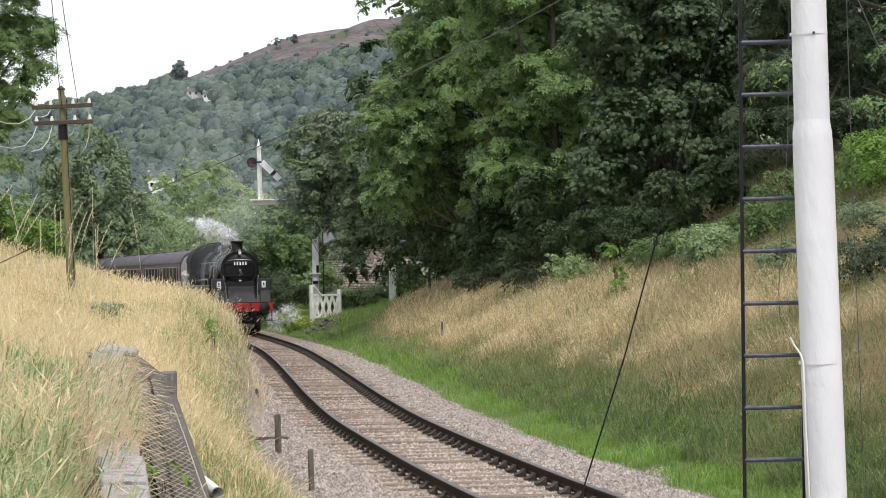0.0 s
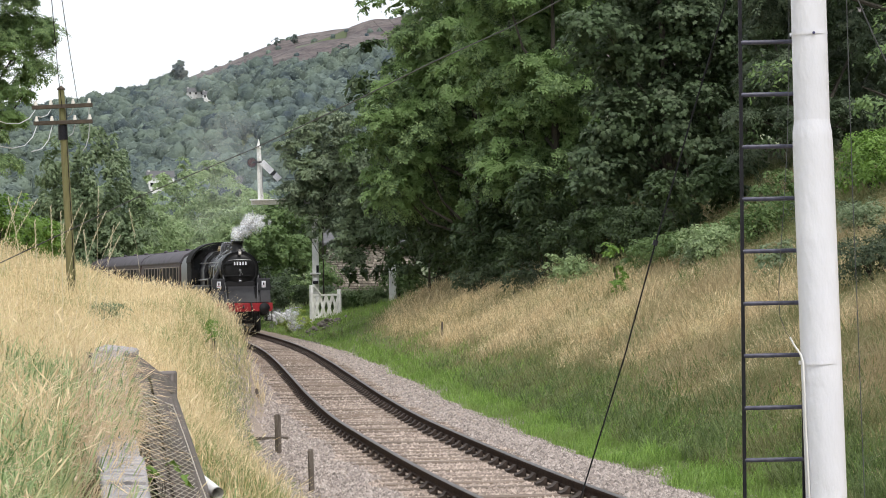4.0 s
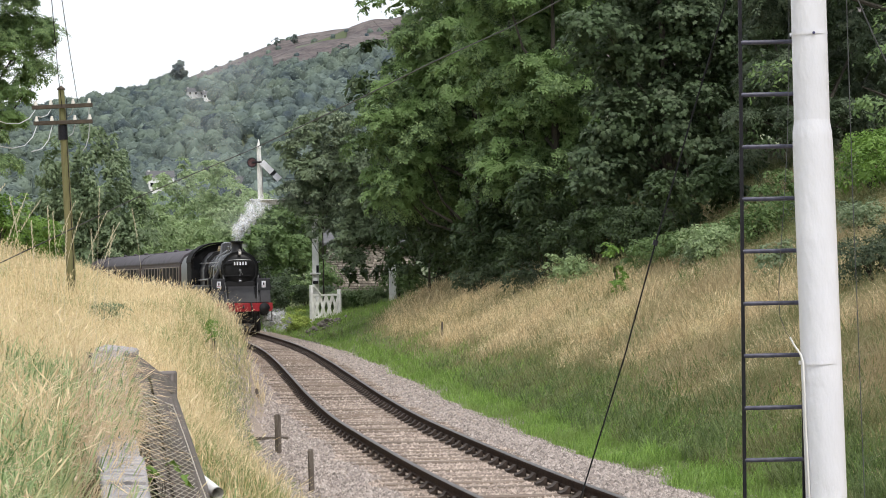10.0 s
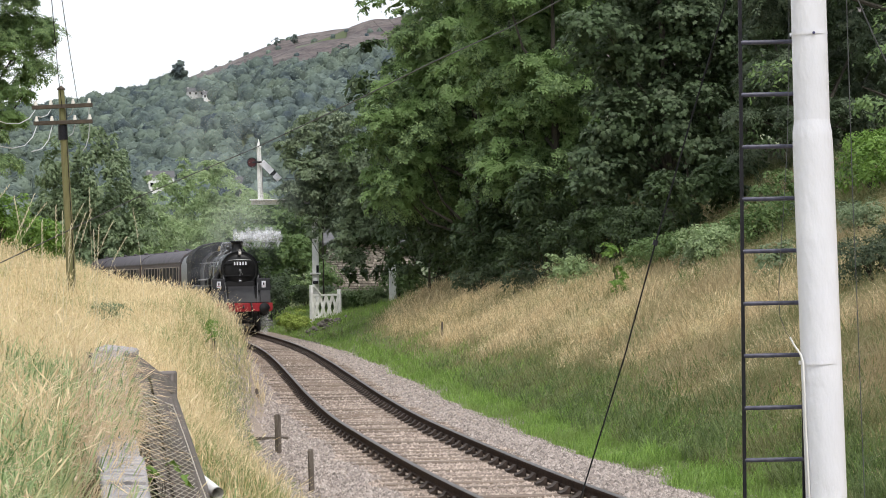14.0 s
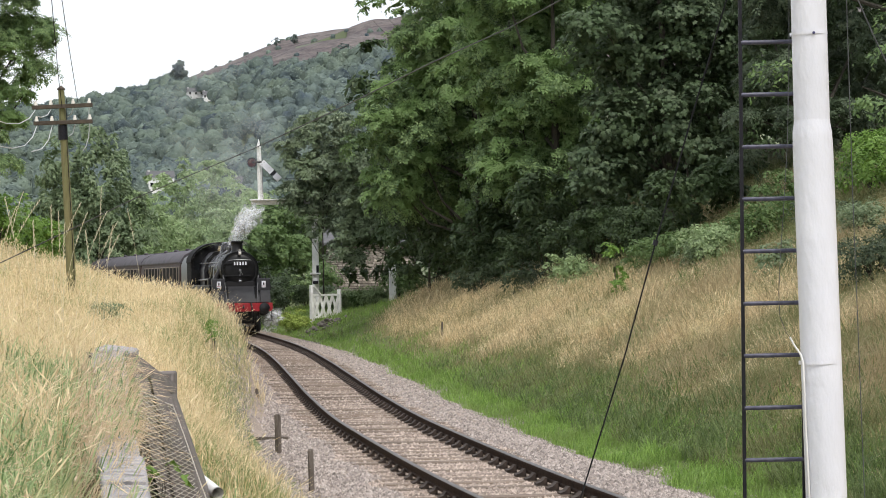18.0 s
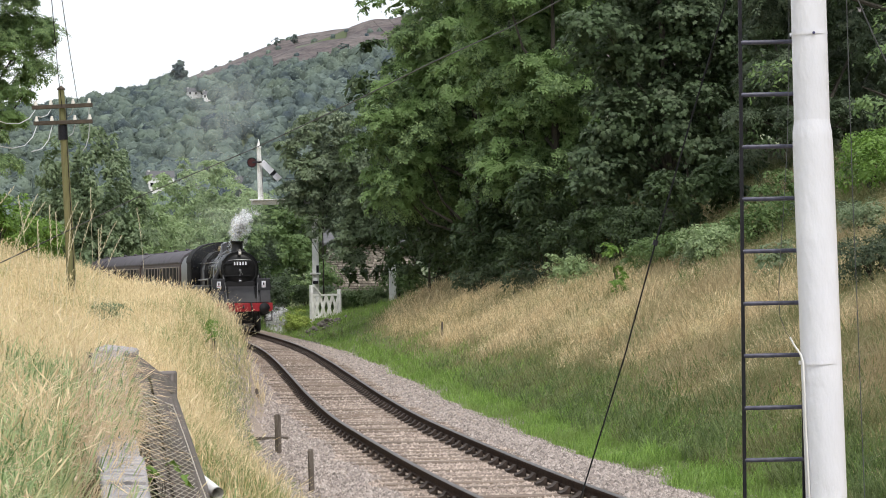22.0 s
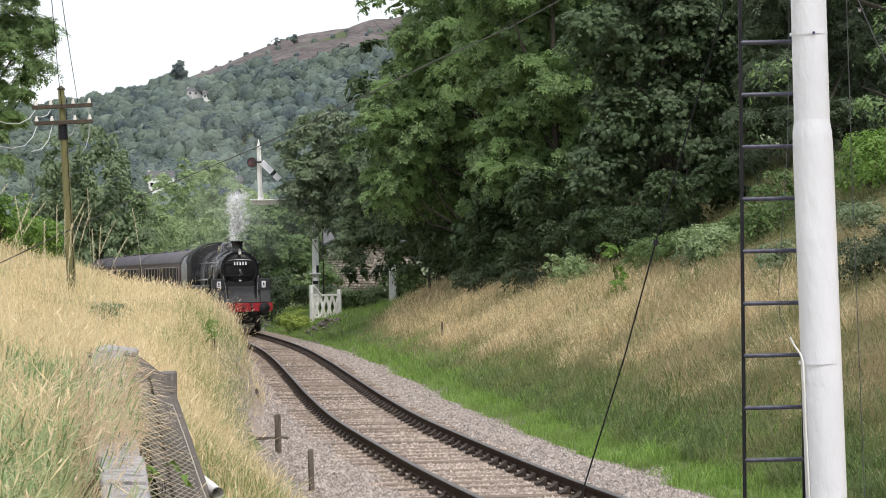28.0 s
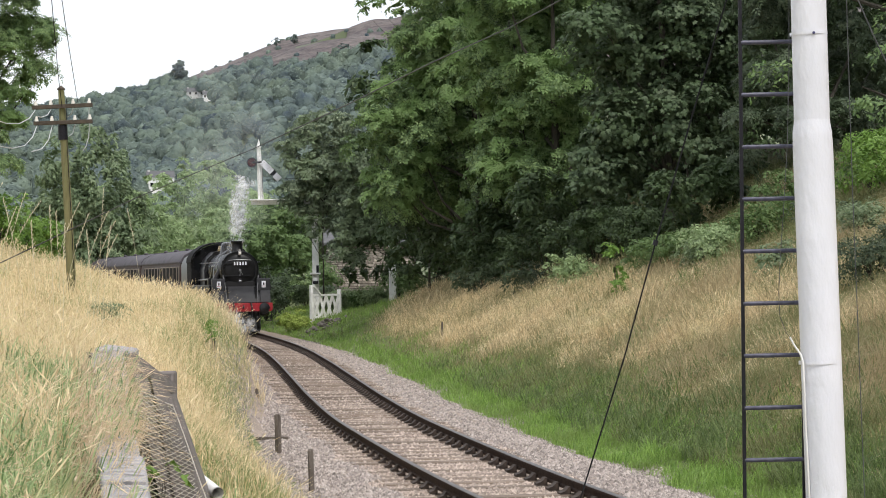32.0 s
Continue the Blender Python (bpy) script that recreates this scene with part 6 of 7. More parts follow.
    part("end_block", Geo().box(b0.x, b1.x, 18.42, 18.72, b1.z - 0.3, b0.z), "concrete", w, "square concrete end block", 0.012)
    # wire netting hung over the dark face
    net = thing("wire_netting", None, "rusty diamond wire netting hung over the concrete pier", "netting")
    g = Geo()
    A, B, C, D = c0.lerp(c1, 0.20), r0.lerp(r1, 0.10), r1, c1

    def face(s, t):
        p = A.lerp(D, t).lerp(B.lerp(C, t), s)
        return p + Vector((0, -0.22 - 0.02 * math.sin(s * 9 + t * 7), 0.012 * math.sin(s * 5 + t * 3)))
    nu = 6
    for k in range(-26, nu + 2):
        for sgn in (0, 1):
            pts = []
            for i in range(27):
                t = i / 26
                s = (k + t * 24) / nu if sgn == 0 else (nu - k - t * 24) / nu
                if -0.12 <= s <= 1.02:
                    pts.append(face(s + 0.012 * (-1) ** i, t))
            if len(pts) > 1:
                g.tube(pts, 0.003, 3, False)
    part("mesh", g, "wire_mesh", net)
    part("edge_wire", Geo().tube([face(1.02, i / 12) for i in range(13)], 0.004, 5), "wire_mesh", net)
    part("edge_wire", Geo().tube([face(-0.12 + 1.14 * i / 10, 0.0) for i in range(11)], 0.004, 5), "wire_mesh", net)
    p = thing("drain_pipe", None, "short white plastic drain pipe poking out below the pier", "pipe")
    a, b = sight(346, 842, 18.9), sight(385, 873, 18.3)
    part("tube", Geo().tube([a, b], 0.046, 24, False).tube([b, a.lerp(b, 0.5)], 0.041, 24, False), "plastic_white", p)
    part("collar", Geo().tube([b, b + (a - b).normalized() * 0.02], 0.0485, 24, False), "plastic_white", p)


build_wall()


# ---- marker stakes by the line ----
def build_stakes():
    for a, b, h, w, lab in ((493, 800, 0.62, 0.075, "short dark weathered wooden stake beside the ballast"), (552, 866, 0.56, 0.065, "short dark weathered wooden stake beside the ballast"),
                            (437, 682, 0.72, 0.06, "grey leaning wooden stake at the ballast edge"), (455, 718, 0.40, 0.07, "low grey wooden stake at the ballast edge")):
        y = 2.67 * 4300 / (b - 490)
        p = sight(a, b, y)
        st = thing("wooden_stake", pose(p.x, p.y, gz(p.x, p.y) - 0.05, 0, 1.2, a), lab, "stake", "wooden stakes beside the line")
        part("post", Geo().prism([(-w / 2, 0), (-w / 2, h), (0, h + 0.035), (w / 2, h + 0.01), (w / 2, 0)], -w / 2, w / 2), "stake_wood", st, "", 0.006)
        part("nail", Geo().tube([(w / 2, 0, h - 0.08), (w / 2 + 0.025, 0, h - 0.08)], 0.006, 5), "chair_iron", st)
    p = on_ground(783, 607, 45, 80)
    st = thing("marker_peg", pose(p.x, p.y, p.z - 0.1), "small dark peg standing in the long grass", "peg")
    part("post", Geo().box(-0.03, 0.03, -0.03, 0.03, 0, 0.75), "stake_wood", st, "", 0.006)
    # rubble beside the crossing gate
    rng = random.Random(8)
    c = on_ground(572, 582, 95, 118)
    heap = thing("rubble_heap", pose(c.x, c.y, gz(c.x, c.y)), "low heap of grey rubble on the verge by the gate", "rubble")
    for k in range(70):
        u, v, r = rng.gauss(0, 0.42), rng.gauss(0, 1.3), rng.uniform(0.05, 0.12)
        g = Geo().lathe([(0, -r * 0.6), (r * rng.uniform(0.7, 1.1), -r * 0.4), (r * rng.uniform(0.8, 1.2), r * 0.1), (r * 0.5, r * 0.55), (0, r * 0.6)], 6, pose(u, v, gz(c.x + u, c.y + v) - gz(c.x, c.y) + r * 0.3 + 0.30 * math.exp(-3 * u * u - v * v * 0.4), rng.uniform(-25, 25), rng.uniform(-25, 25), rng.uniform(0, 180)))
        part("rock", g, "rubble", heap, "", 0.0, 0)
    p = sight(487, 778, 40.0)
    bd = thing("edging_board", pose(p.x, p.y, gz(p.x, p.y) + 0.0, 0, 0, 4), "grey weathered edging board lying by the stake", "board")
    part("plank", Geo().box(-0.32, 0.22, -0.05, 0.05, 0.0, 0.05), "stake_wood", bd, "", 0.006)


build_stakes()


# ---- seed-headed stalks that stand above the crest ----
STALKS = []


def build_stalks():
    rng = random.Random(14)
    for k, (a, b, y, h) in enumerate(((18, 352, 27, 1.25), (40, 372, 30, 1.1), (52, 345, 33, 1.2), (75, 360, 31, 1.15), (92, 368, 26, 1.2), (104, 378, 29, 1.0), (142, 362, 34, 1.25), (150, 380, 30, 1.1), (168, 335, 36, 1.35), (176, 375, 33, 1.15),
                                      (188, 402, 31, 1.0), (205, 395, 36, 1.1), (232, 372, 38, 1.3), (160, 410, 28, 0.95), (8, 330, 24, 1.3), (120, 400, 27, 0.95), (65, 395, 24, 0.95), (215, 420, 33, 0.95))):
        tip = sight(a, b, y)
        lean = rng.uniform(-0.25, 0.6) * h
        x0 = tip.x - lean
        z0 = gz(x0, y) - 0.05
        H = max(0.7, tip.z - z0)
        st = thing("grass_stalk", pose(x0, y, z0), "tall dry grass stalk with a pale feathery seed head", "grass stalk", "tall stalks on the embankment")
        pts = [(lean * t ** 2.4, 0.02 * math.sin(k), H * t) for t in (0, 0.25, 0.5, 0.75, 0.92, 1.0)]
        part("stem", Geo().tube(pts, [0.0026, 0.0024, 0.0022, 0.002, 0.0018, 0.0015], 5), "straw_pale", st)
        g = Geo()
        for j in range(16):
            t = 0.80 + 0.2 * j / 15
            p = Vector((lean * t ** 2.4, 0.02 * math.sin(k), H * t))
            sgn = 1 if j % 2 else -1
            q = p + Vector((sgn * 0.012 * (1.15 - (t - 0.8) * 4) + 0.008, 0.006 * math.sin(j), 0.035))
            g.tube([p, p.lerp(q, 0.5), q], [0.002, 0.0055, 0.0012], 4)
        part("seed_head", g, "straw_pale", st)
        STALKS.append(st)


build_stalks()


# ---- telegraph pole ----
def build_pole():
    y = 50.0
    foot = sight(126, 494, y)
    foot.z = gz(foot.x, foot.y) - 0.2
    at = lambda a, b, d=0.0: sight(a, b, y + d) - foot
    po = thing("telegraph_pole", Matrix.Translation(foot), "leaning mossy wooden telegraph pole with two cross arms of insulators", "telegraph pole")
    k = y / 4300
    part("post", Geo().tube([at(127.5, 520), at(122, 400), at(114, 260), at(108.5, 160)], [8.6 * k, 7.6 * k, 6.6 * k, 5.6 * k], 18), "pole_wood", po)
    part("pole_cap", Geo().lathe([(7.5 * k, -0.01), (7.5 * k, 0.02), (0, 0.09)], 14, Matrix.Translation(at(108.3, 159))), "arm_wood", po)
    part("steel_collar", Geo().tube([at(112.2, 248), at(111.0, 222)], 8.4 * k, 16), "black_steel", po, "dark steel collar")
    for (a0, b0, a1, b1), ins in (((57, 191, 164, 186), (63.5, 90, 129.5, 158)), ((60, 219, 164, 215), (65, 92, 132.5, 159))):
        p, q = at(a0, b0, -0.09), at(a1, b1, -0.09)
        d = (q - p).normalized()
        m = Matrix.LocRotScale(p, d.to_track_quat("X", "Z"), None)
        arm = part("cross_arm", Geo().box(0, (q - p).length, -0.045, 0.045, -0.04, 0.04, m), "arm_wood", po, "", 0.006)
        for a in ins:
            b = b0 + (b1 - b0) * (a - a0) / (a1 - a0)
            s = at(a, b, -0.09)
            part("spindle", Geo().tube([s, s + Vector((0, 0, 0.1))], 0.012, 6), "black_steel", arm)
            part("insulator", Geo().lathe([(0, 0.125), (0.022, 0.12), (0.028, 0.09), (0.025, 0.075), (0.038, 0.066), (0.041, 0.0), (0.025, 0.0)], 14, Matrix.Translation(s + Vector((0, 0, 0.02)))), "porcelain", arm, "cream porcelain insulator")
    part("pole_wire", Geo().tube([at(118, 175, -0.1), at(119, 260, -0.11), at(127, 400, -0.12), at(132, 500, -0.13)], 0.008, 5), "cable", po)
    # slack leads
    ln = thing("telegraph_wires", None, "slack pale wires looping off the pole's insulators", "wires")
    for pts in (((64, 193, 50), (52, 210, 49), (35, 219, 47), (12, 219, 45), (-30, 205, 43)), ((66, 222, 50), (58, 243, 49), (44, 258, 47), (22, 263, 45), (-30, 254, 43)),
                ((91, 193, 50), (84, 204, 49.6), (74, 208, 49.2), (66, 206, 49)), ((93, 222, 50), (86, 248, 49), (74, 264, 48), (56, 269, 47)),
                ((130, 190, 50), (126, 203, 50), (119, 208, 50)), ((133, 220, 50), (129, 236, 50), (121, 242, 50)),
                ((158, 190, 50), (157, 207, 50), (152, 216, 50)), ((159, 218, 50), (157, 243, 50), (152, 260, 50), (147, 267, 50))):
        part("lead", Geo().tube([sight(*q) for q in pts], 0.010, 5), "cable_pale", ln)
    for pts in (((110, 190, 50), (103, 130, 44), (97, 60, 38), (88, -40, 32)), ((138, 182, 50), (128, 120, 44), (117, 50, 39), (104, -40, 33))):
        part("line_wire", Geo().tube([sight(*q) for q in pts], 0.007, 5), "cable", ln)


build_pole()


# ---- bracket signal, gate and cottage beyond the bend ----
def build_bracket_signal():
    y = 119.0
    foot = sight(560, 578, y)
    foot.z = gz(foot.x, foot.y)
    at = lambda a, b, d=0.0: sight(a, b, y + d) - foot
    sg = thing("bracket_signal", Matrix.Translation(foot), "white wooden bracket signal with lowered white arm, half hidden by trees", "signal")
    k = y / 4300
    part("main_post", Geo().box(-5.6 * k, 5.6 * k, -0.16, 0.16, -0.2, at(553, 352).z), "white_old", sg, "", 0.02)
    part("black_panel", Geo().box(1.5 * k, 6 * k, -0.175, -0.161, at(560, 487).z, at(560, 470).z), "black_steel", sg)
    part("ledge", Geo().box(-9 * k, 9 * k, -0.28, 0.28, at(560, 486).z, at(560, 483).z), "white_old", sg, "", 0.01)
    part("lower_lamp_case", Geo().box(-4 * k, 5 * k, -0.45, -0.2, at(560, 503).z, at(560, 497).z), "black_steel", sg, "", 0.02)
    p, q = at(445, 362), at(560, 357)
    part("bracket_beam", Geo().box(p.x, q.x, -0.16, 0.16, p.z - 0.03, p.z + 0.17), "white_old", sg, "", 0.02)
    part("platform", Geo().box(p.x - 0.05, q.x, -0.45, 0.45, p.z + 0.17, p.z + 0.23), "white_old", sg, "", 0.01)
    part("platform_rail", Geo().tube([at(476, 352), at(476, 318), at(520, 316)], 0.014, 6), "black_steel", sg)
    d = at(458, 352)
    doll = part("doll_post", Geo().tube([at(461.5, 353), at(459.5, 300), at(458, 262)], [5.2 * k, 4.6 * k, 3.8 * k], 4), "white_old", sg, "slim white doll post", 0.01)
    part("finial", Geo().lathe([(4.6 * k, 0), (4.6 * k, 0.04), (2.6 * k, 0.10), (2.2 * k, 0.2), (0.4 * k, 0.42)], 10, Matrix.Translation(at(457.8, 262))), "white_old", doll)
    pv, tip = at(463, 287, -0.2), at(495, 318, -0.2)
    dr = (tip - pv).normalized()
    m = Matrix.LocRotScale(pv, Matrix((dr, Vector((0, 1, 0)), dr.cross(Vector((0, 1, 0))))).transposed().to_quaternion(), None)
    L = (tip - pv).length
    arm = part("signal_arm", Geo().box(0, L, -0.02, 0.02, -0.15, 0.15, m), "white_paint", sg, "white signal arm lowered to clear", 0.01)
    part("arm_band", Geo().box(L * 0.58, L * 0.72, -0.026, 0.026, -0.152, 0.152, m), "black_steel", arm, "black band")
    sp = part("spectacle", Geo().lathe([(0.20, -0.03), (0.25, -0.03), (0.25, 0.03), (0.20, 0.03)], 20, Matrix.Translation(at(446, 288, -0.2)) @ pose(0, 0, 0, 90)), "black_steel", sg)
    part("red_glass", Geo().lathe([(0, 0.012), (0.2, 0.01)], 20, Matrix.Translation(at(446, 288, -0.2)) @ pose(0, 0, 0, 90)), M["signal_red"], sp, "dark red glass")
    part("arm_bar", Geo().tube([at(446, 288, -0.2), pv], 0.05, 6), "black_steel", sg)
    part("balance_rod", Geo().tube([at(465, 300, -0.2), at(464, 352, -0.2)], 0.012, 5), "black_steel", sg)
    # white post further on
    f2 = sight(695, 512, 113.5)
    f2.z = gz(f2.x, f2.y)
    wp = thing("white_post", Matrix.Translation(f2), "stout white-painted timber post standing among the trees", "post")
    part("post", Geo().box(-0.17, 0.17, -0.17, 0.17, -0.1, sight(694, 430, 113.5).z - f2.z), "white_old", wp, "", 0.02)
    part("post_cap", Geo().box(-0.24, 0.24, -0.24, 0.24, sight(694, 430, 113.5).z - f2.z, sight(694, 428, 113.5).z - f2.z), "white_old", wp)


M["signal_red"] = surf("signal_red", (0.045, 0.012, 0.013), (0.07, 0.018, 0.018), 6, 0.15)
build_bracket_signal()


def build_gate():
    p0, p1 = sight(553, 566, 113.0), sight(600, 553, 114.8)
    d = Vector((p1.x - p0.x, p1.y - p0.y, 0))
    L = d.length
    g = thing("lattice_gate", pose(p0.x, p0.y, p0.z, 0, 0, math.degrees(math.atan2(d.y, d.x))), "white wooden gate with lattice slats beside the signal", "gate")
    H = 1.18
    part("stile", Geo().box(0, 0.11, -0.05, 0.05, -0.1, H), "white_old", g, "", 0.01)
    part("hanging_post", Geo().box(L - 0.04, L + 0.12, -0.08, 0.08, -0.6, H + 0.2), "white_old", g, "", 0.02)
    part("top_rail", Geo().box(0.11, L - 0.04, -0.035, 0.035, H - 0.10, H), "white_old", g, "", 0.008)
    part("bottom_rail", Geo().box(0.11, L - 0.04, -0.035, 0.035, 0.05, 0.16), "white_old", g, "", 0.008)
    n = 4
    for k in range(n):
        c = 0.11 + (L - 0.15) * (k + 0.5) / n
        w = (L - 0.15) / n * 0.45
        for sgn in (-1, 1):
            m = Matrix.Translation((c, -0.02 * sgn, H / 2)) @ pose(0, 0, 0, 0, sgn * math.degrees(math.atan2(2 * w, H - 0.2)))
            part("slat", Geo().box(-0.085, 0.085, -0.012, 0.012, -H / 2 + 0.04, H / 2 - 0.04, m), "white_old", g)
    part("brace", Geo().tube([(0.06, -0.06, H + 0.38), (0.62, -0.06, H - 0.05)], 0.045, 6), "white_old", g)
    part("tall_post", Geo().box(-0.14, 0.0, -0.09, 0.07, -0.6, H + 0.42), "white_old", g, "", 0.02)


build_gate()


def build_cottage():
    y = 131.0
    a, b = sight(578, 520, y), sight(735, 520, y)
    z0 = min(gz(a.x, y), gz(b.x, y)) - 0.2
    zt = 4.5
    c = thing("stone_cottage", pose(a.x, y, z0), "small dark gritstone cottage behind the trees", "cottage")
    W, D = b.x - a.x, 5.0
    wall = part("wall", Geo().box(0, W, 0.06, D, 0, zt - z0), "mortar", c)
    part("roof", Geo().prism([(-0.3, zt - z0), (D / 2, zt - z0 + 1.2), (D + 0.3, zt - z0), (D + 0.3, zt - z0 - 0.12), (-0.3, zt - z0 - 0.12)], -0.2, W + 0.2), "slate", c)
    rng = random.Random(9)
    z = 0.9
    while z < 3.7:
        x, h = 0.0, rng.choice((0.10, 0.13, 0.17))
        while x < W - 0.1:
            w = min(rng.choice((0.16, 0.24, 0.32, 0.44)), W - x)
            g = Geo().box(x + 0.012, x + w - 0.012, rng.uniform(-0.02, 0.035), 0.062, z + 0.012, z + h - 0.012)
            part("stone", g, "stone", wall, "", 0.0, 0)
            x += w
        z += h


build_cottage()


# ---- steam ----
def steam_material(name, dense, grain, tone):
    """Fine droplets: white, thin towards each flake's rim."""
    m = bpy.data.materials.new(name)
    m.use_nodes = True
    n, l = m.node_tree.nodes, m.node_tree.links
    n.remove(n["Principled BSDF"])
    out = n["Material Output"]
    uv, ln, rng = n.new("ShaderNodeTexCoord"), n.new("ShaderNodeVectorMath"), n.new("ShaderNodeMapRange")
    ln.operation = "LENGTH"
    rng.inputs["From Min"].default_value, rng.inputs["From Max"].default_value = 1.0, 0.15
    rng.inputs["To Min"].default_value, rng.inputs["To Max"].default_value = 0.0, dense
    rng.interpolation_type = "SMOOTHSTEP"
    l.new(uv.outputs["UV"], ln.inputs[0])
    l.new(ln.outputs["Value"], rng.inputs["Value"])
    no, mu = n.new("ShaderNodeTexNoise"), n.new("ShaderNodeMath")
    no.inputs["Scale"].default_value, no.inputs["Detail"].default_value = grain, 4
    l.new(uv.outputs["Object"], no.inputs["Vector"])
    mu.operation = "MULTIPLY"
    nr = n.new("ShaderNodeMapRange")
    nr.inputs["From Min"].default_value, nr.inputs["From Max"].default_value = 0.3, 0.65
    l.new(no.outputs["Fac"], nr.inputs["Value"])
    l.new(nr.outputs["Result"], mu.inputs[0])
    l.new(rng.outputs["Result"], mu.inputs[1])
    df, tl, tr = n.new("ShaderNodeBsdfDiffuse"), n.new("ShaderNodeBsdfTranslucent"), n.new("ShaderNodeBsdfTransparent")
    df.inputs["Color"].default_value = tl.inputs["Color"].default_value = tone
    half, mix = n.new("ShaderNodeMixShader"), n.new("ShaderNodeMixShader")
    half.inputs[0].default_value = 0.5
    l.new(df.outputs[0], half.inputs[1])
    l.new(tl.outputs[0], half.inputs[2])
    l.new(mu.outputs[0], mix.inputs[0])
    l.new(tr.outputs[0], mix.inputs[1])
    l.new(half.outputs[0], mix.inputs[2])
    l.new(mix.outputs[0], out.inputs["Surface"])
    return m


M["steam"] = steam_material("steam", 0.62, 6.0, (0.93, 0.94, 0.96, 1))
M["haze"] = steam_material("haze", 0.035, 0.6, (0.86, 0.89, 0.95, 1))
scene.cycles.transparent_max_bounces = 32


def puff_mesh(seed, r, n):
    """A loose ball of small soft flakes that face all ways."""
    rng = np.random.default_rng(seed)
    c = rng.normal(size=(n, 3)) * r * np.array([0.42, 0.42, 0.5])
    t = rng.normal(size=(n, 3))
    t /= np.linalg.norm(t, axis=1)[:, None]
    b = np.cross(t, rng.normal(size=(n, 3)))
    b /= np.linalg.norm(b, axis=1)[:, None]
    s = (r * rng.uniform(0.45, 0.95, n))[:, None]
    V = np.stack([c - t * s - b * s, c + t * s - b * s, c + t * s + b * s, c - t * s + b * s], 1).reshape(-1, 3)
    me = raw_mesh("puff", V, np.full(n, 4), np.arange(4 * n), [M["steam"]])
    lay = me.uv_layers.new(name="flake")
    lay.data.foreach_set("uv", np.tile(np.array([-1, -1, 1, -1, 1, 1, -1, 1], np.float32), n))
    return me


PUFFS = {}


def build_steam():
    for key, name, label, count, r in (("haze", "smoke_haze", "thin grey smoke hanging in the air above the train", 6, 2.2), ("chimney", "exhaust_steam", "white steam drifting up from the locomotive's chimney", 26, 0.285), ("cock", "cylinder_steam", "thin white steam leaking beside the locomotive's cylinders", 7, 0.32), ("cab", "injector_steam", "thin white steam drifting up beside the locomotive's cab", 5, 0.34), ("front", "drain_steam", "white drain steam spreading under the buffer beam", 7, 0.45)):
        root = thing(name, pose(0, 0, 0), label, "steam")
        meshes = [puff_mesh(500 + len(PUFFS) * 10 + k, r * (0.75 + 0.25 * k), 11) for k in range(3)]
        PUFFS[key] = []
        for k in range(count):
            ob = new("puff", meshes[k % 3])
            if key == "haze":
                ob.data.materials[0] = M["haze"]
            ob.parent = root
            ob["kind"] = "stuff"
            PUFFS[key].append(ob)


build_steam()


# ---- sleepers, chairs and ballast stones ----
def build_sleepers():
    me = part("sleeper", Geo().box(-1.30, 1.30, -0.125, 0.125, -0.11, 0.012), "sleeper", track, "", 0.012)
    data = me.data
    g = Geo()
    for sx in (-1, 1):
        g.prism([(0.045, 0.0), (0.14, 0.0), (0.14, 0.02), (0.09, 0.04), (0.06, 0.085), (0.045, 0.085)] if sx > 0 else [(-0.045, 0.0), (-0.045, 0.10), (-0.07, 0.10), (-0.12, 0.05), (-0.18, 0.03), (-0.18, 0.0)], -0.09, 0.09, SWAP)
    ch = part("rail_chair", g, "chair_iron", track, "", 0.0, 0)
    first = True
    rng = random.Random(21)
    ys = arc_steps(16.0, 122.0, 0.70)
    for y in ys:
        m = at_track(y, 0, 0.0) @ pose(rng.uniform(-0.03, 0.03), 0, rng.uniform(-0.014, 0.012), 0, 0, rng.uniform(-0.7, 0.7))
        if first:
            me.matrix_basis = m
        else:
            o = new("sleeper", data)
            o.parent, o.matrix_basis = track, m
        for sx in (-1, 1):
            mm = at_track(y, 0.7525 * sx, 0.012) @ (pose(0, 0, 0, 0, 0, 180) if sx < 0 else pose(0, 0, 0))
            if first:
                ch.matrix_basis = mm
                first = False
            else:
                o = new("rail_chair", ch.data)
                o.parent, o.matrix_basis = track, mm


build_sleepers()


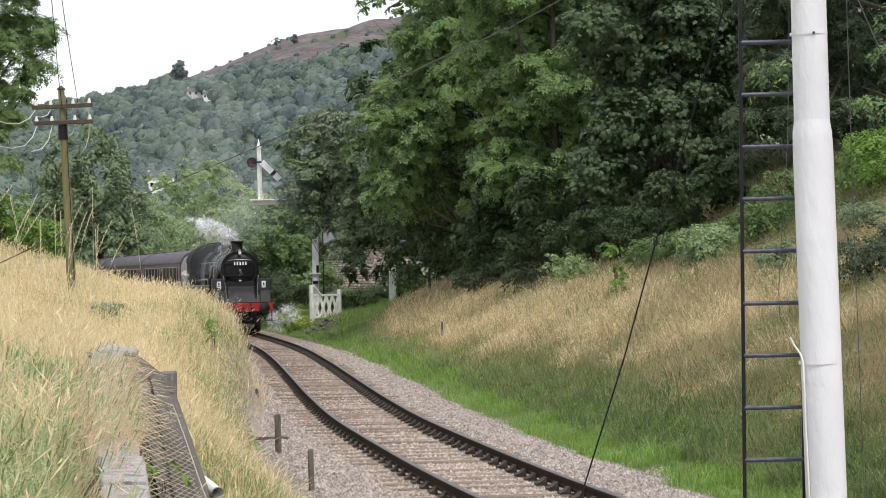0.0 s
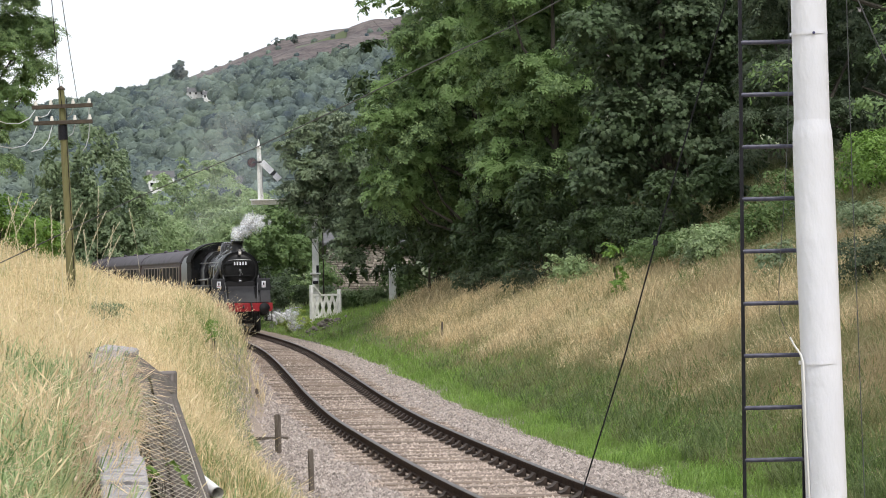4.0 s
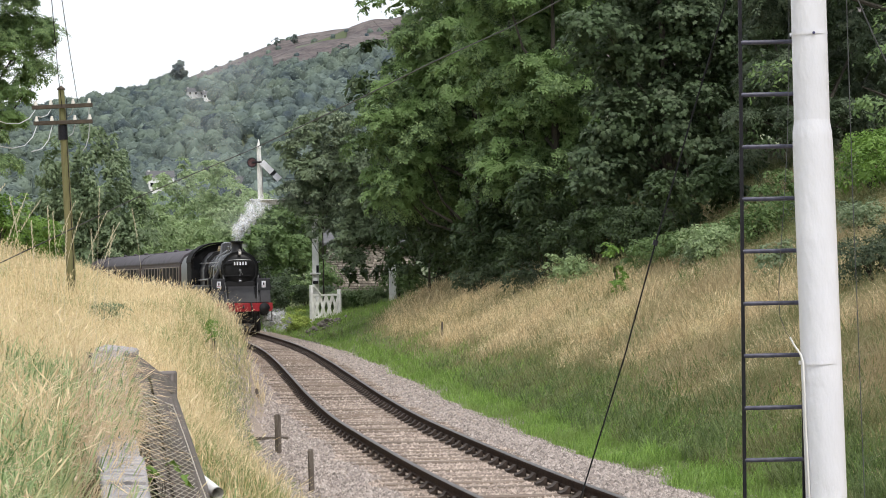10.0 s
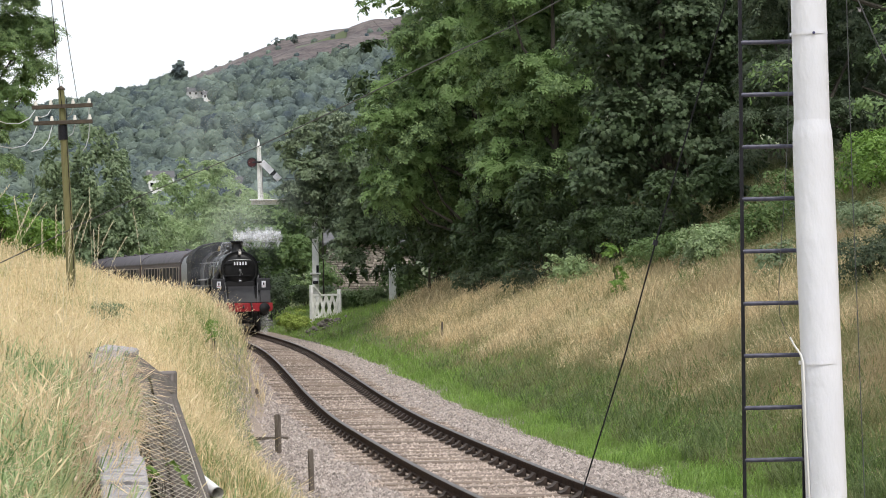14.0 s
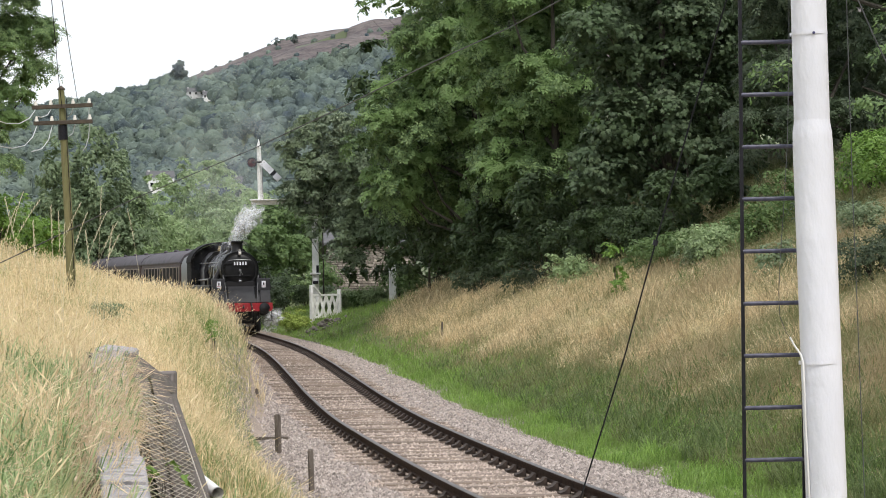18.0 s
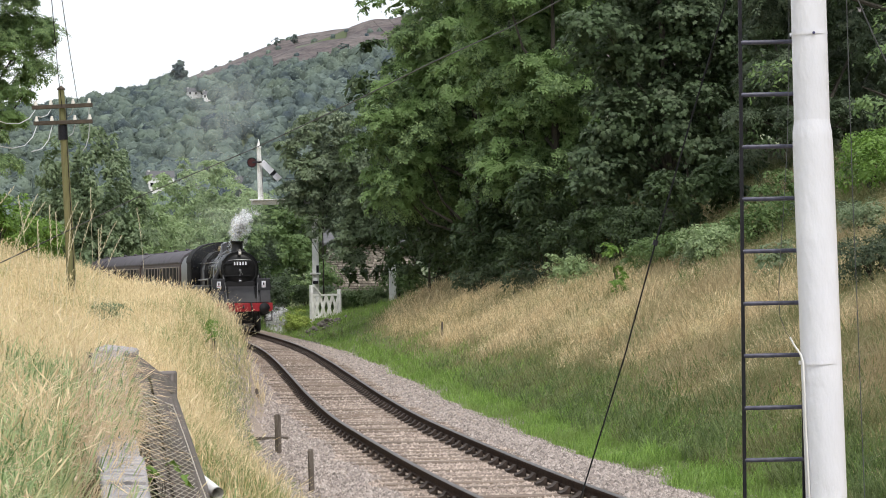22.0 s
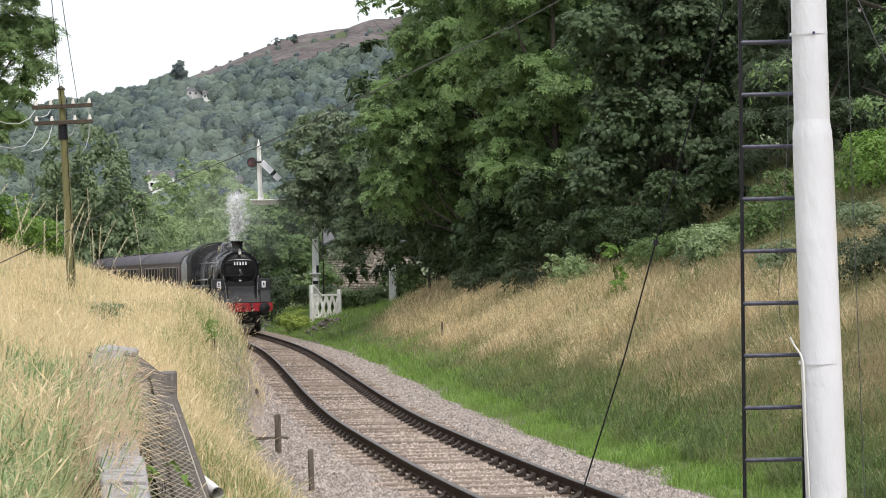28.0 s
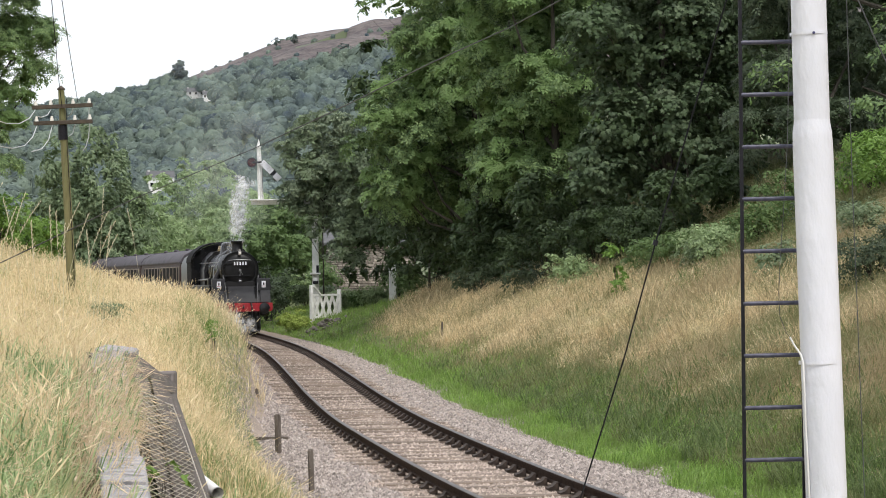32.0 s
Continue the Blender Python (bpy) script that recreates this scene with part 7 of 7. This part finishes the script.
def build_ballast():
    rng = np.random.default_rng(31)
    n = 84000
    y = 1 / rng.uniform(1 / 100, 1 / 23.0, n)
    s = rng.uniform(-2.95, 2.95, n)
    # thinner over the sleepers between the rails
    ties = np.array(arc_steps(16.0, 122.0, 0.70))
    lag = s * (line_x(y + 0.5) - line_x(y - 0.5))
    yy = y + lag
    j = np.clip(np.searchsorted(ties, yy), 1, len(ties) - 1)
    gap = np.minimum(np.abs(yy - ties[j - 1]), np.abs(yy - ties[j]))
    on_tie = (gap < 0.15) & (np.abs(s) < 1.32)
    keep = (~on_tie | (rng.random(n) < 0.8 + 0.4 * waves(line_x(y) + s, y, 0.7, 3.0))) & (np.abs(np.abs(s) - 0.7525) > 0.10)
    y, s = y[keep], s[keep]
    x = line_x(y) + s
    n = len(x)
    z = ground_z(x, y)
    r = rng.uniform(0.014, 0.034, n) * np.where(np.abs(s) > 2.2, 0.9, 1)
    base = np.array([[1, 0, -0.2], [-1, 0, -0.2], [0, 1, -0.2], [0, -1, -0.2], [0.15, 0.1, 0.75]], float)
    V = base[None] * (1 + 0.45 * rng.uniform(-1, 1, (n, 5, 1)))
    a = rng.uniform(0, 6.28, n)
    ca, sa = np.cos(a), np.sin(a)
    V = np.stack([V[:, :, 0] * ca[:, None] - V[:, :, 1] * sa[:, None], V[:, :, 0] * sa[:, None] + V[:, :, 1] * ca[:, None], V[:, :, 2]], 2)
    V = V * r[:, None, None] + np.stack([x, y, z + r * 0.25], 1)[:, None, :]
    tri = np.array([[0, 2, 4], [2, 1, 4], [1, 3, 4], [3, 0, 4]])
    idx = (tri[None] + (np.arange(n) * 5)[:, None, None]).ravel()
    me = raw_mesh("ballast", V.reshape(-1, 3), np.full(n * 4, 3), idx, [M["stone_chip"], M["stone_brown"]], np.repeat((np.abs(s) + 0.25 * waves(x, y, 0.9) < 1.25).astype(int), 4))
    tagged(new("ballast", me), "loose pinkish-grey crushed stone ballast around the sleepers", "ballast", kind="stuff")


build_ballast()


# ---- movement ----
# drift of the exhaust: seconds, sideways and upward reach in metres
DRIFT = [(-3, -2.6, 1.2), (0, -1.9, 0.8), (0.5, -0.3, 2.2), (1, 0.35, 2.5), (1.5, 0.7, 1.5), (2, 0.8, 1.0), (3, 1.0, 0.5), (4.5, 1.1, 1.2), (6, 1.3, 2.0), (7, 1.15, 2.0), (8, 1.2, 1.9), (9, 0.05, 1.1), (10, 1.3, 1.8), (11, 0.95, 0.8), (12, 1.15, 0.6), (13, 1.6, -0.35),
         (14, 2.0, 0.15), (15.5, 1.7, 1.0), (17, 1.5, 1.4), (18, 0.8, 1.3), (19, -0.4, 1.0), (20, 0.8, 0.5), (21, 0.4, 1.7), (22, 0.55, 1.1), (23, 1.4, 1.9), (24, 0.9, 1.5), (25, 0.8, 1.6), (26.5, 0.6, 1.9), (28, 0.15, 2.2), (29, 1.2, 1.1),
         (30, 1.8, 2.1), (31, 0.6, 2.1), (32, 0.4, 3.0), (33, 0.4, 3.2)]
COCK = [(-3, 1.0), (0, 1.0), (3, 1.1), (6, 0.8), (8, 0.75), (10, 0.35), (12, 0.15), (14, 0.3), (17, 0.45), (19, 0.5), (21, 0.55), (23, 0.45), (25, 0.5), (28, 0.1), (31, 0.1), (33, 0.1)]
CAB = [(-3, 1.0), (0, 1.0), (1.2, 0.8), (2.2, 0.35), (3.5, 0.0), (33, 0.0)]
FRONT = [(-3, 0.0), (30.9, 0.0), (31.4, 1.0), (33, 1.0)]


def level(table, t, col=1):
    return float(np.interp(t, [r[0] for r in table], [r[col] for r in table]))


def motions():
    mouth = loco.matrix_basis @ Vector((0, 2.15, 3.05))
    side = loco.matrix_basis @ Vector((1.05, 2.0, 0.55))
    by_cab = loco.matrix_basis @ Vector((-0.75, 9.6, 1.55))
    under = loco.matrix_basis @ Vector((0.1, 1.6, 0.55))

    def exhaust(age, t, k):
        born = t - 0.15 * age
        dx, dz = level(DRIFT, born, 1), level(DRIFT, born, 2)
        wob = 0.26 * age * math.sin(2.1 * t + 1.7 * k)
        reach = 0.9 * age ** 1.15
        lift = 1.06 * min(1.0, age * 9)
        return mouth + Vector((dx * reach + wob, 0.4 * age * math.sin(k * 2.3), lift + dz * reach - 0.12 * age * (k % 3 - 1)))

    def leak(age, t, k):
        q = level(COCK, t - age)
        return side + Vector((q * (0.35 + 1.3 * age), -0.5 * q * age, q * (0.05 + 0.55 * age * (0.5 + 0.5 * math.sin(k * 1.9))))) - Vector((1.2, -1.0, 0)) * (1 - min(1.0, q * 3))

    def drain(age, t, k):
        q = level(FRONT, t)
        return under + Vector((q * (math.sin(k * 2.1) * 0.9 * age - 0.2), -q * (1.2 + 1.6 * age), q * (-0.35 + 0.35 * age)))

    def wisp(age, t, k):
        q = level(CAB, t)
        return by_cab + Vector((-q * (0.55 + 0.25 * math.sin(k * 2.7)), 0.4 * math.sin(k * 1.3), q * (0.1 + 1.1 * age)))

    def smoke(age, t, k):
        return mouth + Vector((-0.6 + 0.8 * math.sin(0.35 * t + k) - 1.8 * age * age, 3.0 + 2 * math.sin(k * 2.0), 0.6 + 9.5 * age))

    for key, way, life in (("chimney", exhaust, 1.9), ("haze", smoke, 14.0), ("cock", leak, 2.6), ("cab", wisp, 1.8), ("front", drain, 1.6)):
        for k, ob in enumerate(PUFFS[key]):
            phase = (k * 0.6180339) % 1.0
            marks = sorted({round(0.2 * i, 3) for i in range(161)})
            wraps, w = [], (1 - phase) * life
            while w < 32:
                wraps.append(w)
                w += life
            ts = set(marks)
            for w in wraps:
                f0 = math.floor(w * 30)
                ts |= {f0 / 30, (f0 + 1) / 30}
            rows = []
            for t in sorted(ts):
                if 0 <= t <= 32:
                    age = (phase + t / life) % 1.0
                    p = way(age, t, k)
                    rows.append((t, pose(p.x, p.y, p.z, 0, 0, 40 * math.sin(0.5 * t + k))))
            walk(ob, rows)
    # stalks and light foliage nod in the breeze
    for k, ob in enumerate(STALKS + SWAYING):
        m = ob.matrix_basis.copy()
        rows = []
        for i in range(41):
            t = 0.8 * i
            soft = 1.0 if ob in STALKS else 0.22
            gust = soft * (2.2 * math.sin(0.9 * t + 0.5 * k) + 1.2 * math.sin(2.3 * t + 1.1 * k))
            rows.append((t, m @ pose(0, 0, 0, 0.6 * soft * math.sin(1.3 * t + k), gust)))
        walk(ob, rows)


motions()
